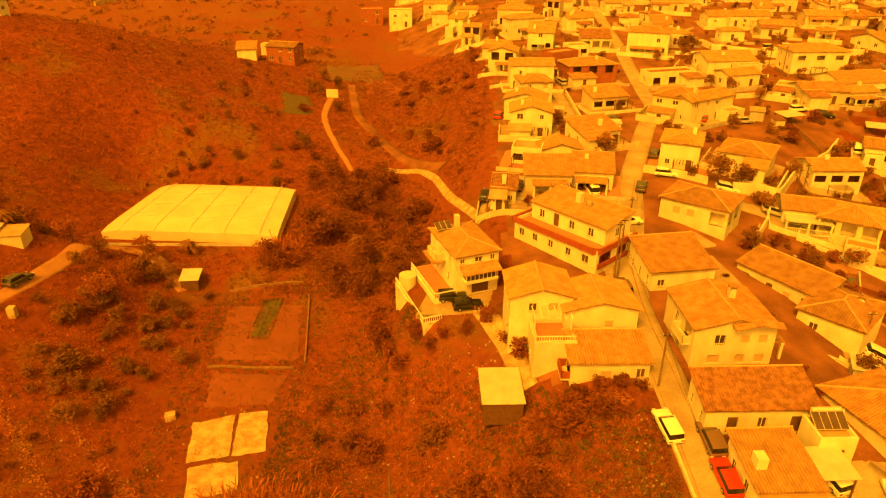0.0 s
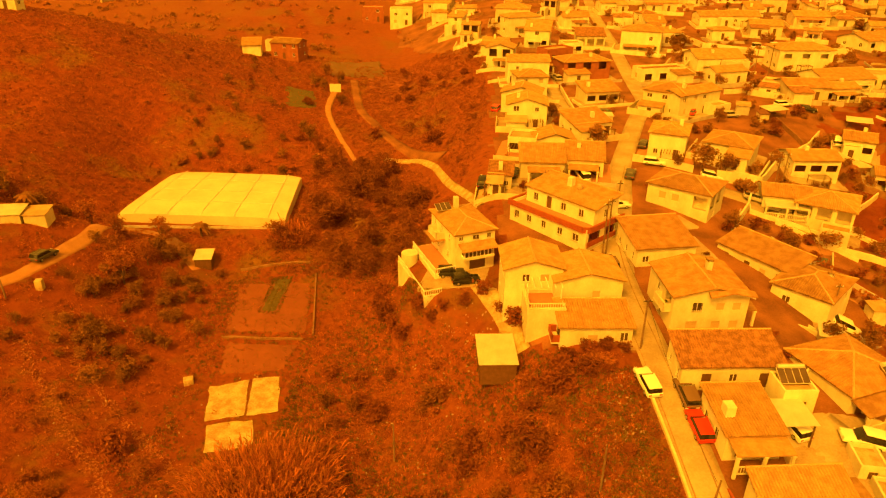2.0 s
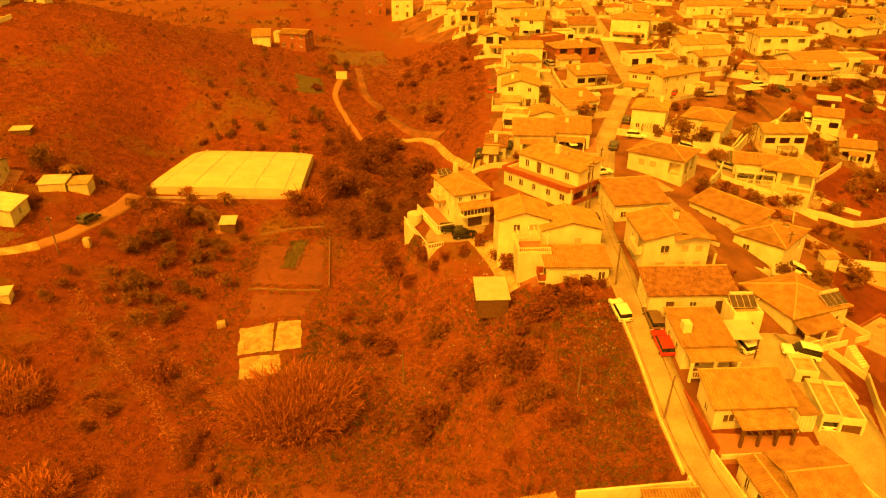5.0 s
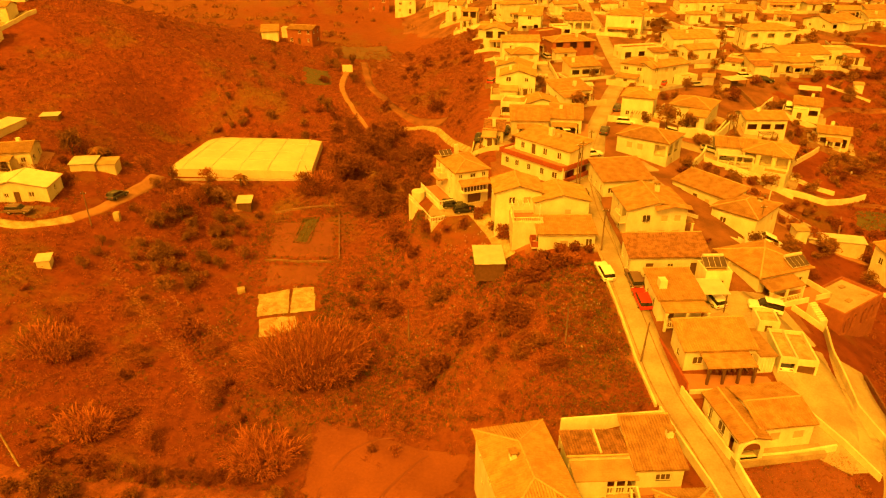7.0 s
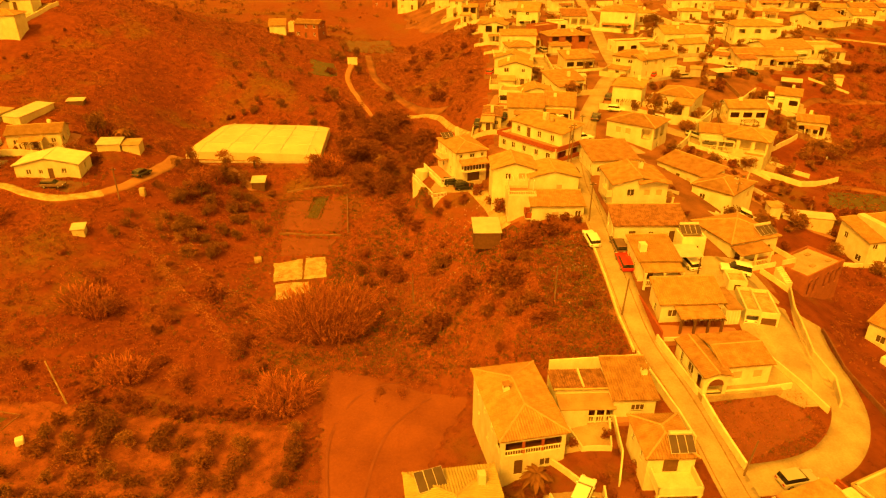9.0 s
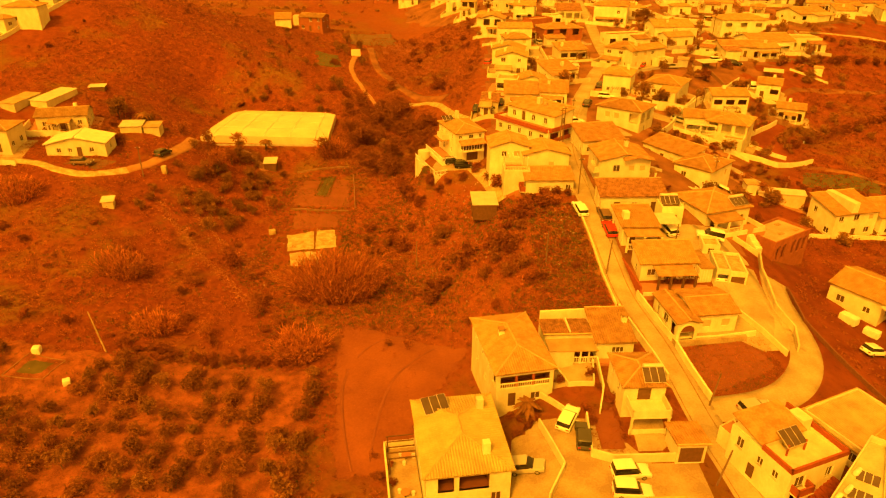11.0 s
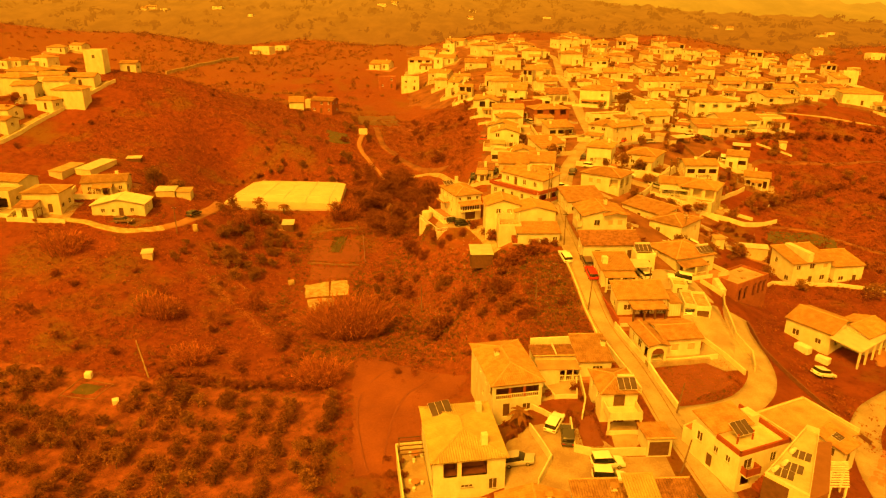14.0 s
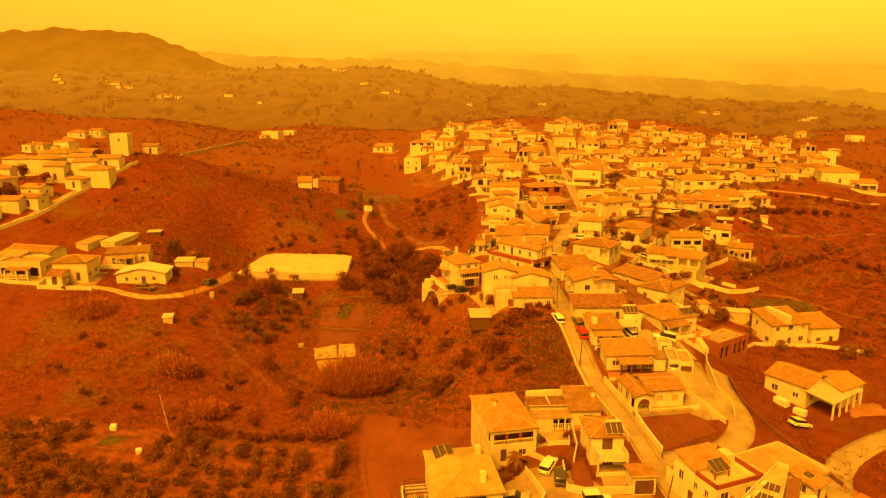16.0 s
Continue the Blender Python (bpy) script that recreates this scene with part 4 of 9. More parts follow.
def car(x, y, rot, colour="white", label="", z=None, L=4.2, H=1.45, van=False):
    """A parked car: body, glass, roof, four wheels, lamps, pillars."""
    paint = PAINTS[colour]
    body, cab, rf = shared(("car", colour, L, H, van), lambda: car_meshes(paint, L, 1.74, H, van))
    tyre, rim = shared("wheel", wheel_meshes)
    dx, dy = math.cos(radians(rot)) * 1.3, math.sin(radians(rot)) * 1.3
    zf, zr = z_at(x + dx, y + dy), z_at(x - dx, y - dy)
    tilt = -math.degrees(math.atan2(zf - zr, 2.6)) if z is None else 0.0
    z = (zf + zr) / 2 + 0.11 if z is None else z
    ob = thing("car", pose(x, y, z, 0, 0, rot) @ pose(0, 0, 0, 0, tilt, 0), label or colour + " parked car", "car", "parked cars")
    b = part("body", body, None, ob)
    part("cabin_glass", cab, None, ob)
    part("roof", rf, None, ob)
    for px, py in ((1, 1), (1, -1), (-1, 1), (-1, -1)):
        wh = part("wheel", tyre, None, ob, m=pose(px * L * 0.305, py * 0.79, 0.31))
        part("rim", rim, None, wh)
        bm = shared(("lamp", px), lambda: flat_box("headlight" if px > 0 else "tail_light", 0.34, 0.14, -0.04, 0.04, LAMP_GLASS if px > 0 else TAIL_GLASS))
        part("headlight" if px > 0 else "tail_light", bm, None, ob, m=pose(px * (L / 2 - 0.02), py * 0.62, 0.58, 0, 0, 90))
    for py in (1, -1):
        part("mirror", shared(("mir", colour), lambda: flat_box("mirror", 0.14, 0.12, -0.1, 0.1, paint)), None, ob, m=pose(L * 0.16, py * 0.93, 0.9))
        part("pillar", shared(("pil", colour, H), lambda: flat_box("pillar", 0.08, H - 0.95, -0.012, 0.012, paint)), None, ob, m=pose(-0.12, py * 0.765, 0.86, py * 14, 0, 0))
    return ob


# ---- plants ----


def leaves(centres, radius, count, size, rnd, flat=0.8):
    """Crown of small folded leaves that sit in uneven clumps."""
    V, F = [], []
    for _ in range(count):
        c = rnd.choice(centres)
        d = Vector((rnd.gauss(0, 1), rnd.gauss(0, 1), rnd.gauss(0, 1) * flat)).normalized() * c[3] * radius * (0.55 + 0.5 * rnd.random())
        p = Vector(c[:3]) + d
        a = Vector((rnd.gauss(0, 1), rnd.gauss(0, 1), rnd.gauss(0, 0.6))).normalized()
        b = a.cross(Vector((rnd.gauss(0, 1), rnd.gauss(0, 1), rnd.gauss(0, 1)))).normalized()
        s = size * rnd.uniform(0.6, 1.4)
        k = len(V)
        up = a.cross(b) * s * 0.25
        V += [p - a * s, p + b * s * 0.5 - up, p + a * s, p - b * s * 0.5 - up]
        F += [(k, k + 1, k + 2), (k, k + 2, k + 3)]
    return V, F


def tree_meshes(key, seed, height, spread, leaf, trunk_h, count, size, lobes, flat=0.75):
    rnd = random.Random(seed)
    cs = []
    for i in range(lobes):
        an, r = rnd.uniform(0, 6.28), spread * math.sqrt(rnd.random()) * 0.62
        cs.append((r * math.cos(an), r * math.sin(an), trunk_h + (height - trunk_h) * rnd.uniform(0.15, 0.82), rnd.uniform(0.6, 1.0)))
    V, F = leaves(cs, spread * 0.48, count, size, rnd, flat)
    crown = raw("crown", V, F, leaf)
    bm = bmesh.new()
    r0 = 0.05 * height * 0.6
    rod(bm, (0, 0, -0.5), (0.05, 0.02, trunk_h), r0, r0 * 0.7, 7)
    for c in cs[:7]:
        rod(bm, (0.05, 0.02, trunk_h * 0.9), c[:3], r0 * 0.45, r0 * 0.12, 5)
    return to_mesh(bm, "trunk", BARK), crown


TREES = {
    "avocado": (3.0, 2.2, LEAF, 0.5, 500, 0.22, 15), "orange": (3.6, 1.8, LEAF_OLIVE, 0.8, 500, 0.21, 12), "olive": (4.5, 2.4, LEAF_OLIVE, 1.2, 620, 0.26, 12), "pine": (9, 3.4, LEAF_DARK, 2.4, 1300, 0.34, 18),
    "bush": (1.7, 1.3, LEAF_DRY, 0.15, 300, 0.18, 9), "dark_bush": (2.4, 1.8, LEAF_DARK, 0.2, 370, 0.22, 11), "bare_bush": (2.2, 1.7, LEAF, 0.2, 420, 0.18, 12), "bare": (6.0, 2.6, LEAF_DRY, 1.0, 560, 0.23, 16)}
tree_count = [0]


def tree(sort, x, y, size=1.0, label="", category="tree", group="", name="tree", z=None):
    tree_count[0] += 1
    k = tree_count[0] % 4
    h, sp, leaf, th, cnt, ls, lobes = TREES[sort]
    tr, cr = shared(("tree", sort, k), lambda: tree_meshes(sort, 11 * k + len(sort), h, sp, leaf, th, cnt, ls, lobes))
    rz = (tree_count[0] * 137) % 360
    if category in ("bush", "shrub"):
        sv = size * (0.85 + 0.3 * ((tree_count[0] * 53) % 100) / 100)
        return tagged(part(name, cr, None, m=pose(x, y, (z_at(x, y) if z is None else z) - 0.1, 0, 0, rz) @ Matrix.Diagonal((size, size, sv, 1))), label, category, group)
    ob = thing(name, pose(x, y, z_at(x, y) if z is None else z, 0, 0, rz), label, category, group)
    a = part("trunk", tr, None, ob)
    b = part("crown", cr, None, ob)
    sv = size * (0.85 + 0.3 * ((tree_count[0] * 53) % 100) / 100)
    for o in (a, b):
        o.scale = (size, size, sv)
    return ob


def thicket(name, spots, label, category, sink=0.1):
    """Plants that nobody could count, joined into one mesh. spots: (sort, x, y, size)."""
    VV, FF, k, mat = [], [], 0, None
    for i, (sort, x, y, size) in enumerate(spots):
        h, sp, leaf, th, cnt, ls, lobes = TREES[sort]
        mat = mat or leaf
        cr = shared(("tree", sort, i % 4), lambda: tree_meshes(sort, 11 * (i % 4) + len(sort), h, sp, leaf, th, cnt, ls, lobes))[1]
        v = np.empty(len(cr.vertices) * 3, np.float32)
        cr.vertices.foreach_get("co", v)
        f = np.empty(len(cr.loops), np.int32)
        cr.loops.foreach_get("vertex_index", f)
        a = i * 2.4
        v = v.reshape(-1, 3) * (size, size, size * (0.85 + 0.3 * (i * 53 % 100) / 100))
        VV.append(np.stack([v[:, 0] * math.cos(a) - v[:, 1] * math.sin(a) + x, v[:, 0] * math.sin(a) + v[:, 1] * math.cos(a) + y, v[:, 2] + z_at(x, y) - sink], 1))
        FF.append(f + k)
        k += len(v)
    V, L = np.concatenate(VV), np.concatenate(FF)
    me = bpy.data.meshes.new(name)
    me.vertices.add(len(V))
    me.vertices.foreach_set("co", V.astype(np.float32).ravel())
    me.loops.add(len(L))
    me.loops.foreach_set("vertex_index", L)
    me.polygons.add(len(L) // 3)
    me.polygons.foreach_set("loop_start", np.arange(0, len(L), 3, dtype=np.int32))
    me.materials.append(mat)
    me.update(calc_edges=True)
    return tagged(new(name, me), label, category, kind="stuff")


def scatter(name, n, region, keep, mat, label, seed, size, count=9, leaf=0.15, rise=0.7, blade=0.0):
    """Countless small plants in one mesh: low domes of leaves, or tufts of thin blades where blade is set."""
    rg_ = np.random.default_rng(seed)
    x0, x1, y0, y1 = region
    P = np.stack([rg_.uniform(x0, x1, n), rg_.uniform(y0, y1, n)], 1)
    luck = rg_.random(n)
    P = P[[luck[i] < keep(P[i, 0], P[i, 1]) for i in range(n)]]
    m = len(P)
    r = size * rg_.uniform(0.45, 1.5, (m, 1))
    D = rg_.normal(size=(m, count, 3))
    D[..., 2] = np.abs(D[..., 2])
    D /= np.linalg.norm(D, axis=2, keepdims=True)
    D *= (r * rg_.uniform(0.45, 1.0, (m, count)))[..., None]
    D[..., 2] *= rise
    C = np.concatenate([P, land(P[:, 0], P[:, 1])[:, None]], 1)[:, None, :] + D
    A = rg_.normal(size=(m, count, 3))
    if blade:
        C[..., 2] -= D[..., 2] * 0.7
        A[..., 2] = np.abs(A[..., 2]) + 1.2
    A /= np.linalg.norm(A, axis=2, keepdims=True)
    B = np.cross(A, rg_.normal(size=(m, count, 3)))
    B /= np.linalg.norm(B, axis=2, keepdims=True)
    s_ = (leaf * rg_.uniform(0.6, 1.4, (m, count)))[..., None]
    w_ = s_ * (blade or 0.6)
    V = np.stack([C - A * s_, C + B * w_, C + A * s_, C - B * w_], 2).reshape(-1, 3)
    k = m * count
    me = bpy.data.meshes.new(name)
    me.vertices.add(4 * k)
    me.vertices.foreach_set("co", V.astype(np.float32).ravel())
    me.loops.add(4 * k)
    me.loops.foreach_set("vertex_index", np.arange(4 * k, dtype=np.int32))
    me.polygons.add(k)
    me.polygons.foreach_set("loop_start", np.arange(0, 4 * k, 4, dtype=np.int32))
    me.materials.append(mat)
    me.update(calc_edges=True)
    return tagged(new(name, me), label, "scrub", kind="stuff")


def canes(x, y, radius, count, height, label, seed, dry=0.5):
    """A clump of giant cane: leaning stalks with long drooping leaves."""
    rnd = random.Random(seed)
    ob = thing("cane_clump", pose(x, y, z_at(x, y)), label, "reeds")
    for mat, share, nm in ((REED, dry, "dry_cane"), (REED_GREEN, 1 - dry, "green_cane")):
        V, F = [], []
        for _ in range(int(count * share)):
            an, r = rnd.uniform(0, 6.28), radius * math.sqrt(rnd.random())
            px, py = r * math.cos(an), r * math.sin(an) * 0.8
            pz = z_at(x + px, y + py) - z_at(x, y) - 0.1
            h = height * rnd.uniform(0.45, 1.15) * (1 - 0.5 * (r / radius) ** 2)
            lx, ly = px / radius * 0.75 * h + rnd.gauss(0, 0.2) * h, py / radius * 0.75 * h + rnd.gauss(0, 0.2) * h
            k = len(V)
            w_ = 0.055
            for t in (0, 0.5, 1):
                q = (px + lx * t, py + ly * t, pz + h * t)
                V += [(q[0] - w_ * (1.2 - t), q[1], q[2]), (q[0] + w_ * (1.2 - t), q[1] + w_ * 0.5, q[2])]
            F += [(k, k + 1, k + 3, k + 2), (k + 2, k + 3, k + 5, k + 4)]
            for _b in range(3):
                t = rnd.uniform(0.3, 1.0)
                b = Vector((px + lx * t, py + ly * t, pz + h * t))
                a2 = rnd.uniform(0, 6.28)
                o = Vector((math.cos(a2) + 1.5 * lx / h, math.sin(a2) + 1.5 * ly / h, 1.1)) * rnd.uniform(0.45, 0.8)
                s_ = Vector((-o.y, o.x, 0)).normalized() * 0.06
                k = len(V)
                V += [b - s_, b + s_, b + o * 0.6 + s_ + Vector((0, 0, 0.15)), b + o * 0.6 - s_ + Vector((0, 0, 0.15)), b + o + Vector((0, 0, -0.25))]
                F += [(k, k + 1, k + 2, k + 3), (k + 3, k + 2, k + 4)]
        tagged(part(nm, raw(nm, V, F, mat), None, ob), kind="stuff")
    return ob


def pole(x, y, h=7.5, arms=1, lean=0.0, label="weathered wooden utility pole beside the street", mat=None):
    ob = thing("utility_pole", pose(x, y, z_at(x, y), 0, lean, 0), label, "utility pole", "utility poles")
    bm = bmesh.new()
    rod(bm, (0, 0, -0.6), (0, 0, h), 0.13, 0.09, 9)
    part("shaft", bm, mat or POLE, ob)
    for i in range(arms):
        bm = bmesh.new()
        box(bm, -0.5, -0.05, h - 0.5 - i * 0.5, 0.5, 0.05, h - 0.4 - i * 0.5)
        c = part("crossarm", bm, IRON, ob)
        for sx in (-0.42, 0, 0.42):
            bm = bmesh.new()
            rod(bm, (sx, 0, h - 0.4 - i * 0.5), (sx, 0, h - 0.22 - i * 0.5), 0.05, 0.03, 6)
            part("insulator", bm, FRAME, c)
    return ob


# ---- a lived-in plot: house, paved yard, annexe, walls ----
taken = []


def lived(x, y, w, d, rot=0.0, h=3.0, kind="hip", fine=None, **more):
    """A village house with its paved yard, a lean-to, garden walls and a shrub, which differ from plot to plot."""
    r2 = random.Random(round(x * 3.7 + y * 9.1))
    fine = y < 175 if fine is None else fine and y < 175
    base = more.pop("base", None)
    if y > 230:
        w, d = w * 0.8, d * 0.8
    ground = z_at(x, y)
    if base is not None:
        base = max(base, ground - 0.3)
    if r2.random() < 0.25 and "wall" not in more:
        more["wall"] = CREAM
    if r2.random() < 0.25 and "tile" not in more:
        more["tile"] = TILE_OLD
    veranda = None
    if "holes" not in more and r2.random() < (0.45 if y < 230 else 0.2):
        lot = random.Random(round(x * 7.3 + y * 13.1))
        up = 2.8 if h > 4.5 and r2.random() < 0.6 else 0.0
        n_ = 2 if w < 8 else 3
        ow = min(2.2, w / n_ - 0.7)
        us = [-w / 2 + w * (k + 0.5) / n_ for k in range(n_)]
        more["holes"] = [o for o in auto_holes(w, d, h, lot, gap=3.1 if fine else 4.2) if o[0] != "S" or abs(o[2] - up) > 2] + [("S", u, up + 0.1, ow, 2.1, "hollow") for u in us]
        veranda = (up + 0.1, us, ow)
    ob = house(x, y, w, d, rot, h, kind, fine=fine, base=base, **more)
    # most get a dark back that holds the veranda's shade as colour
    if veranda:
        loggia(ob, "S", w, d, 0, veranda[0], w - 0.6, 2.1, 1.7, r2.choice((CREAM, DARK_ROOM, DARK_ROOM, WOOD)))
        if r2.random() < 0.5:
            parapet(ob, [(-w / 2 + 0.3, -d / 2 + 0.12), (w / 2 - 0.3, -d / 2 + 0.12)], veranda[0], 0.8, 0.1)
    taken.append((x, y, max(w, d)))
    c, s = math.cos(radians(rot)), math.sin(radians(rot))

    def at(a, b):
        return x + c * a - s * b, y + s * a + c * b

    m = 2.2
    plot("courtyard", r2.choice((YARD, YARD, CONCRETE, CONCRETE, TERRACE)), at(-w / 2 - m, -d / 2 - m - 1.5), at(w / 2 + m, -d / 2 - m - 1.5), at(w / 2 + m, d / 2 + 1), at(-w / 2 - m, d / 2 + 1), r2.choice(("pale paved yard of a village house", "concrete yard of a village house", "trodden yard of a village house")), lift=0.12 + 0.05 * r2.random())
    if kind != "flat" and r2.random() < 0.6:
        cx = r2.uniform(-w / 3, w / 3)
        part("chimney", shared("chimney", lambda: flat_box("chimney", 0.7, 1.7, -0.35, 0.35, WHITE)), None, ob, m=pose(cx, r2.uniform(-d / 5, d / 5), h + 0.2))
    roll = r2.random()
    if roll < 0.55:
        aw, ad, ah = w * r2.uniform(0.35, 0.6), r2.uniform(2.6, 4.0), r2.uniform(2.3, 2.7)
        side = r2.choice((-1, 1))
        ax, ay = at(side * (w / 2 - aw / 2), -d / 2 - ad / 2 - 0.05)
        house(ax, ay, aw, ad, rot, ah, r2.choice(("flat", "mono_s", "mono_s")), fine=False, pitch=9, base=ob.location.z, tile=r2.choice((TILE, TILE_PALE, TILE_OLD, FLAT_ROOF)), label="low annexe built against a village house", name="annexe", category="annexe", sides="S")
    elif roll < 0.85 and y < 260:
        porch(ob, -w * r2.uniform(0.2, 0.48), w * r2.uniform(0.2, 0.48), -d / 2 - 2.4, -d / 2 - 0.01, 2.5, r2.choice((TILE, TILE_PALE, CLOTH, METAL)), 3, 0.3, rail=r2.random() < 0.6)
    if y < 300:
        mat = r2.choice((WHITE, WHITE, CREAM, GREY_WALL, STONE))
        pts_ = [at(-w / 2 - m, 0), at(-w / 2 - m, -d / 2 - m - 1.4), at(w / 2 + m, -d / 2 - m - 1.4)]
        garden_wall(pts_ if r2.random() < 0.6 else pts_[1:], r2.uniform(0.7, 1.5), 0.2, mat, "low wall round a village yard", gap=2.0)
        if r2.random() < 0.5:
            # a slatted pergola over part of the yard
            px_, py_ = at(r2.uniform(-w / 3, w / 3), -d / 2 - 2.4)
            pg = thing("pergola", pose(px_, py_, z_at(px_, py_), 0, 0, rot), r2.choice(("dark wooden pergola over a yard", "rusty iron pergola over a yard")), "pergola", "yard pergolas")
            for a_ in (-1.6, 1.6):
                for b_ in (-1.1, 1.1):
                    part("post", shared("pergola_post", lambda: flat_box("post", 0.12, 2.9, -0.06, 0.06, WOOD)), None, pg, m=pose(a_, b_, -0.5))
            for k_ in range(7):
                part("slat", shared("pergola_slat", lambda: flat_box("slat", 0.14, 0.08, -1.4, 1.4, WOOD)), None, pg, m=pose(-1.65 + 0.55 * k_, 0, 2.38))
        if r2.random() < 0.35 and y < 220:
            kx, ky = at(r2.choice((-1, 1)) * (w / 2 + 1.2), r2.uniform(-d / 3, d / 4))
            car(kx, ky, rot + 90 + r2.uniform(-9, 9), r2.choice(("white", "silver", "grey", "white", "red", "black")), "car parked in the yard of a village house")
        for _ in range(r2.randrange(0, 3)):
            bx, by = at(r2.uniform(-w / 2, w / 2), -d / 2 - m - r2.uniform(0.2, 1.2))
            tree(r2.choice(("dark_bush", "bush", "orange")), bx, by, r2.uniform(0.4, 0.75), "garden shrub in a village yard", "shrub", "yard shrubs", "shrub")
    return ob


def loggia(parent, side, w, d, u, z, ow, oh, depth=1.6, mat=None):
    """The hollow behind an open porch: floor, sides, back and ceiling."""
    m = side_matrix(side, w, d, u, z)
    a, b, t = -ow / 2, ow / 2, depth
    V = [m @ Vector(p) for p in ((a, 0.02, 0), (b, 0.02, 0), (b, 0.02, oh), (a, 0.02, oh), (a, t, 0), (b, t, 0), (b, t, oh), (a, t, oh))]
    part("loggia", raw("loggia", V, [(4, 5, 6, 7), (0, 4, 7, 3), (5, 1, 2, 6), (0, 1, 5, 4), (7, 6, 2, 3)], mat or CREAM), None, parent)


def balcony(parent, side, w, d, u, z, ow, out=1.2, mat=None, h=0.95, roofed=False, slab_mat=None):
    m = side_matrix(side, w, d, u, z)
    bm = bmesh.new()
    box(bm, -ow / 2, -out, -0.18, ow / 2, -0.003, 0)
    b = part("balcony", bm, slab_mat or WHITE, parent, m=m)
    p = parapet(b, [(-ow / 2 + 0.1, -0.02), (-ow / 2 + 0.1, -out + 0.1), (ow / 2 - 0.1, -out + 0.1), (ow / 2 - 0.1, -0.02)], 0.0, h, 0.16, mat)
    return b


def slab_thing(name, x, y, w, d, rot, z0, z1, mat, label, category, bevel=0.03):
    bm = bmesh.new()
    box(bm, -w / 2, -d / 2, 0, w / 2, d / 2, z1 - z0, bevel)
    ob = part(name, bm, mat, m=pose(x, y, z0, 0, 0, rot))
    return tagged(ob, label, category)


def shed(x, y, w, d, rot, h, base, roof_mat, wall_mat, label, tilt=6, posts_only=False, name="shed"):
    """A lean-to: sheet roof on posts, with or without walls."""
    ob = thing(name, pose(x, y, base, 0, 0, rot), label, "shed")
    bm = bmesh.new()
    box(bm, -w / 2 - 0.2, -d / 2 - 0.2, 0, w / 2 + 0.2, d / 2 + 0.2, 0.08)
    part("roof", bm, roof_mat, ob, m=pose(0, 0, h, tilt, 0, 0))
    for a in (-1, 1):
        for b in (-1, 1):
            bm = bmesh.new()
            box(bm, a * (w / 2 - 0.1) - 0.07, b * (d / 2 - 0.1) - 0.07, -1.5, a * (w / 2 - 0.1) + 0.07, b * (d / 2 - 0.1) + 0.07, h + b * math.tan(radians(tilt)) * d / 2)
            part("post", bm, WOOD, ob)
    if not posts_only:
        t = math.tan(radians(tilt)) * d / 2
        V = []
        for cx, cy in ((-1, -1), (1, -1), (1, 1), (-1, 1)):
            V += [(cx * (w / 2 - 0.02), cy * (d / 2 - 0.02), -1.5), (cx * (w / 2 - 0.02), cy * (d / 2 - 0.02), h + cy * t - 0.02)]
        part("wall", raw("wall", V, [(2 * i, (2 * i + 2) % 8, (2 * i + 3) % 8, 2 * i + 1) for i in range(4)], wall_mat), None, ob)
    return ob


# ---- houses beside the street, nearest first ----
A = house(7.4, 23.9, 7.4, 12.5, 12, 5.4, "hip", tile=TILE_PALE, base=4.1, chimney=(-1.2, 0.8, 0.6), label="two-storey white villa with a sandy hipped tile roof", holes=[
    ("S", 0, 2.9, 6.4, 1.9, "hollow"), ("S", -1.6, 0.1, 1.0, 2.1, "door"), ("S", 1.5, 0.8, 1.3, 1.1, "win"), ("W", -4, 3.7, 0.7, 0.9, "win"), ("W", -0.6, 3.7, 0.7, 0.9, "win"), ("W", 2.6, 3.7, 0.7, 0.9, "win"), ("W", -3, 0.9, 0.7, 0.9, "win"), ("W", 1, 0.9, 0.7, 0.9, "win"), ("W", 4.9, 2.9, 1.6, 1.9, "hollow"), ("E", -3, 3.7, 1.1, 1.1, "win"), ("E", 1, 3.7, 1.1, 1.1, "win"), ("E", 4, 3.7, 1.1, 1.1, "win"), ("E", 0, 0.8, 1.1, 1.2, "win")])
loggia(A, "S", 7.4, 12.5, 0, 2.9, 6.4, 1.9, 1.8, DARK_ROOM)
balustrade(A, [(-3.2, -6.18), (3.2, -6.18)], 2.9, 0.8)
for px_ in (-1.1, 1.1):
    bm = bmesh.new()
    box(bm, px_ - 0.15, -6.22, 2.9, px_ + 0.15, -5.95, 4.85)
    part("post", bm, RED_PAINT, A)
B = house(20.9, 26.9, 4.9, 6.4, 3, 2.9, "mono_s", pitch=9, base=6.9, chimney=(2.0, 0.6, 0.6), label="small white row house with a lean-to terracotta roof", holes=[("S", 0.4, 1.2, 1.6, 0.9, "win"), ("E", 0, 1.0, 1.0, 1.0, "win")])
part("terrace_step", box(bmesh.new(), -2.4, -4.2, -1.2, 2.4, -3.22, 0.35), TERRACE, B)
C = house(15.3, 27.6, 6.6, 3.6, 3, 2.9, "mono_n", pitch=5, tile=TILE_OLD, base=6.4, label="low white row house with ribbed terracotta roofs", holes=[("S", -2, 1.0, 1.0, 1.0, "win")])
part("lower_roof", box(bmesh.new(), -3.3, -4.7, 2.35, 3.3, -1.83, 2.5), FLAT_ROOF, C, "stained flat porch roof")
part("porch_wall", box(bmesh.new(), -3.2, -4.6, -2.0, 0.1, -1.85, 2.34), WHITE, C)
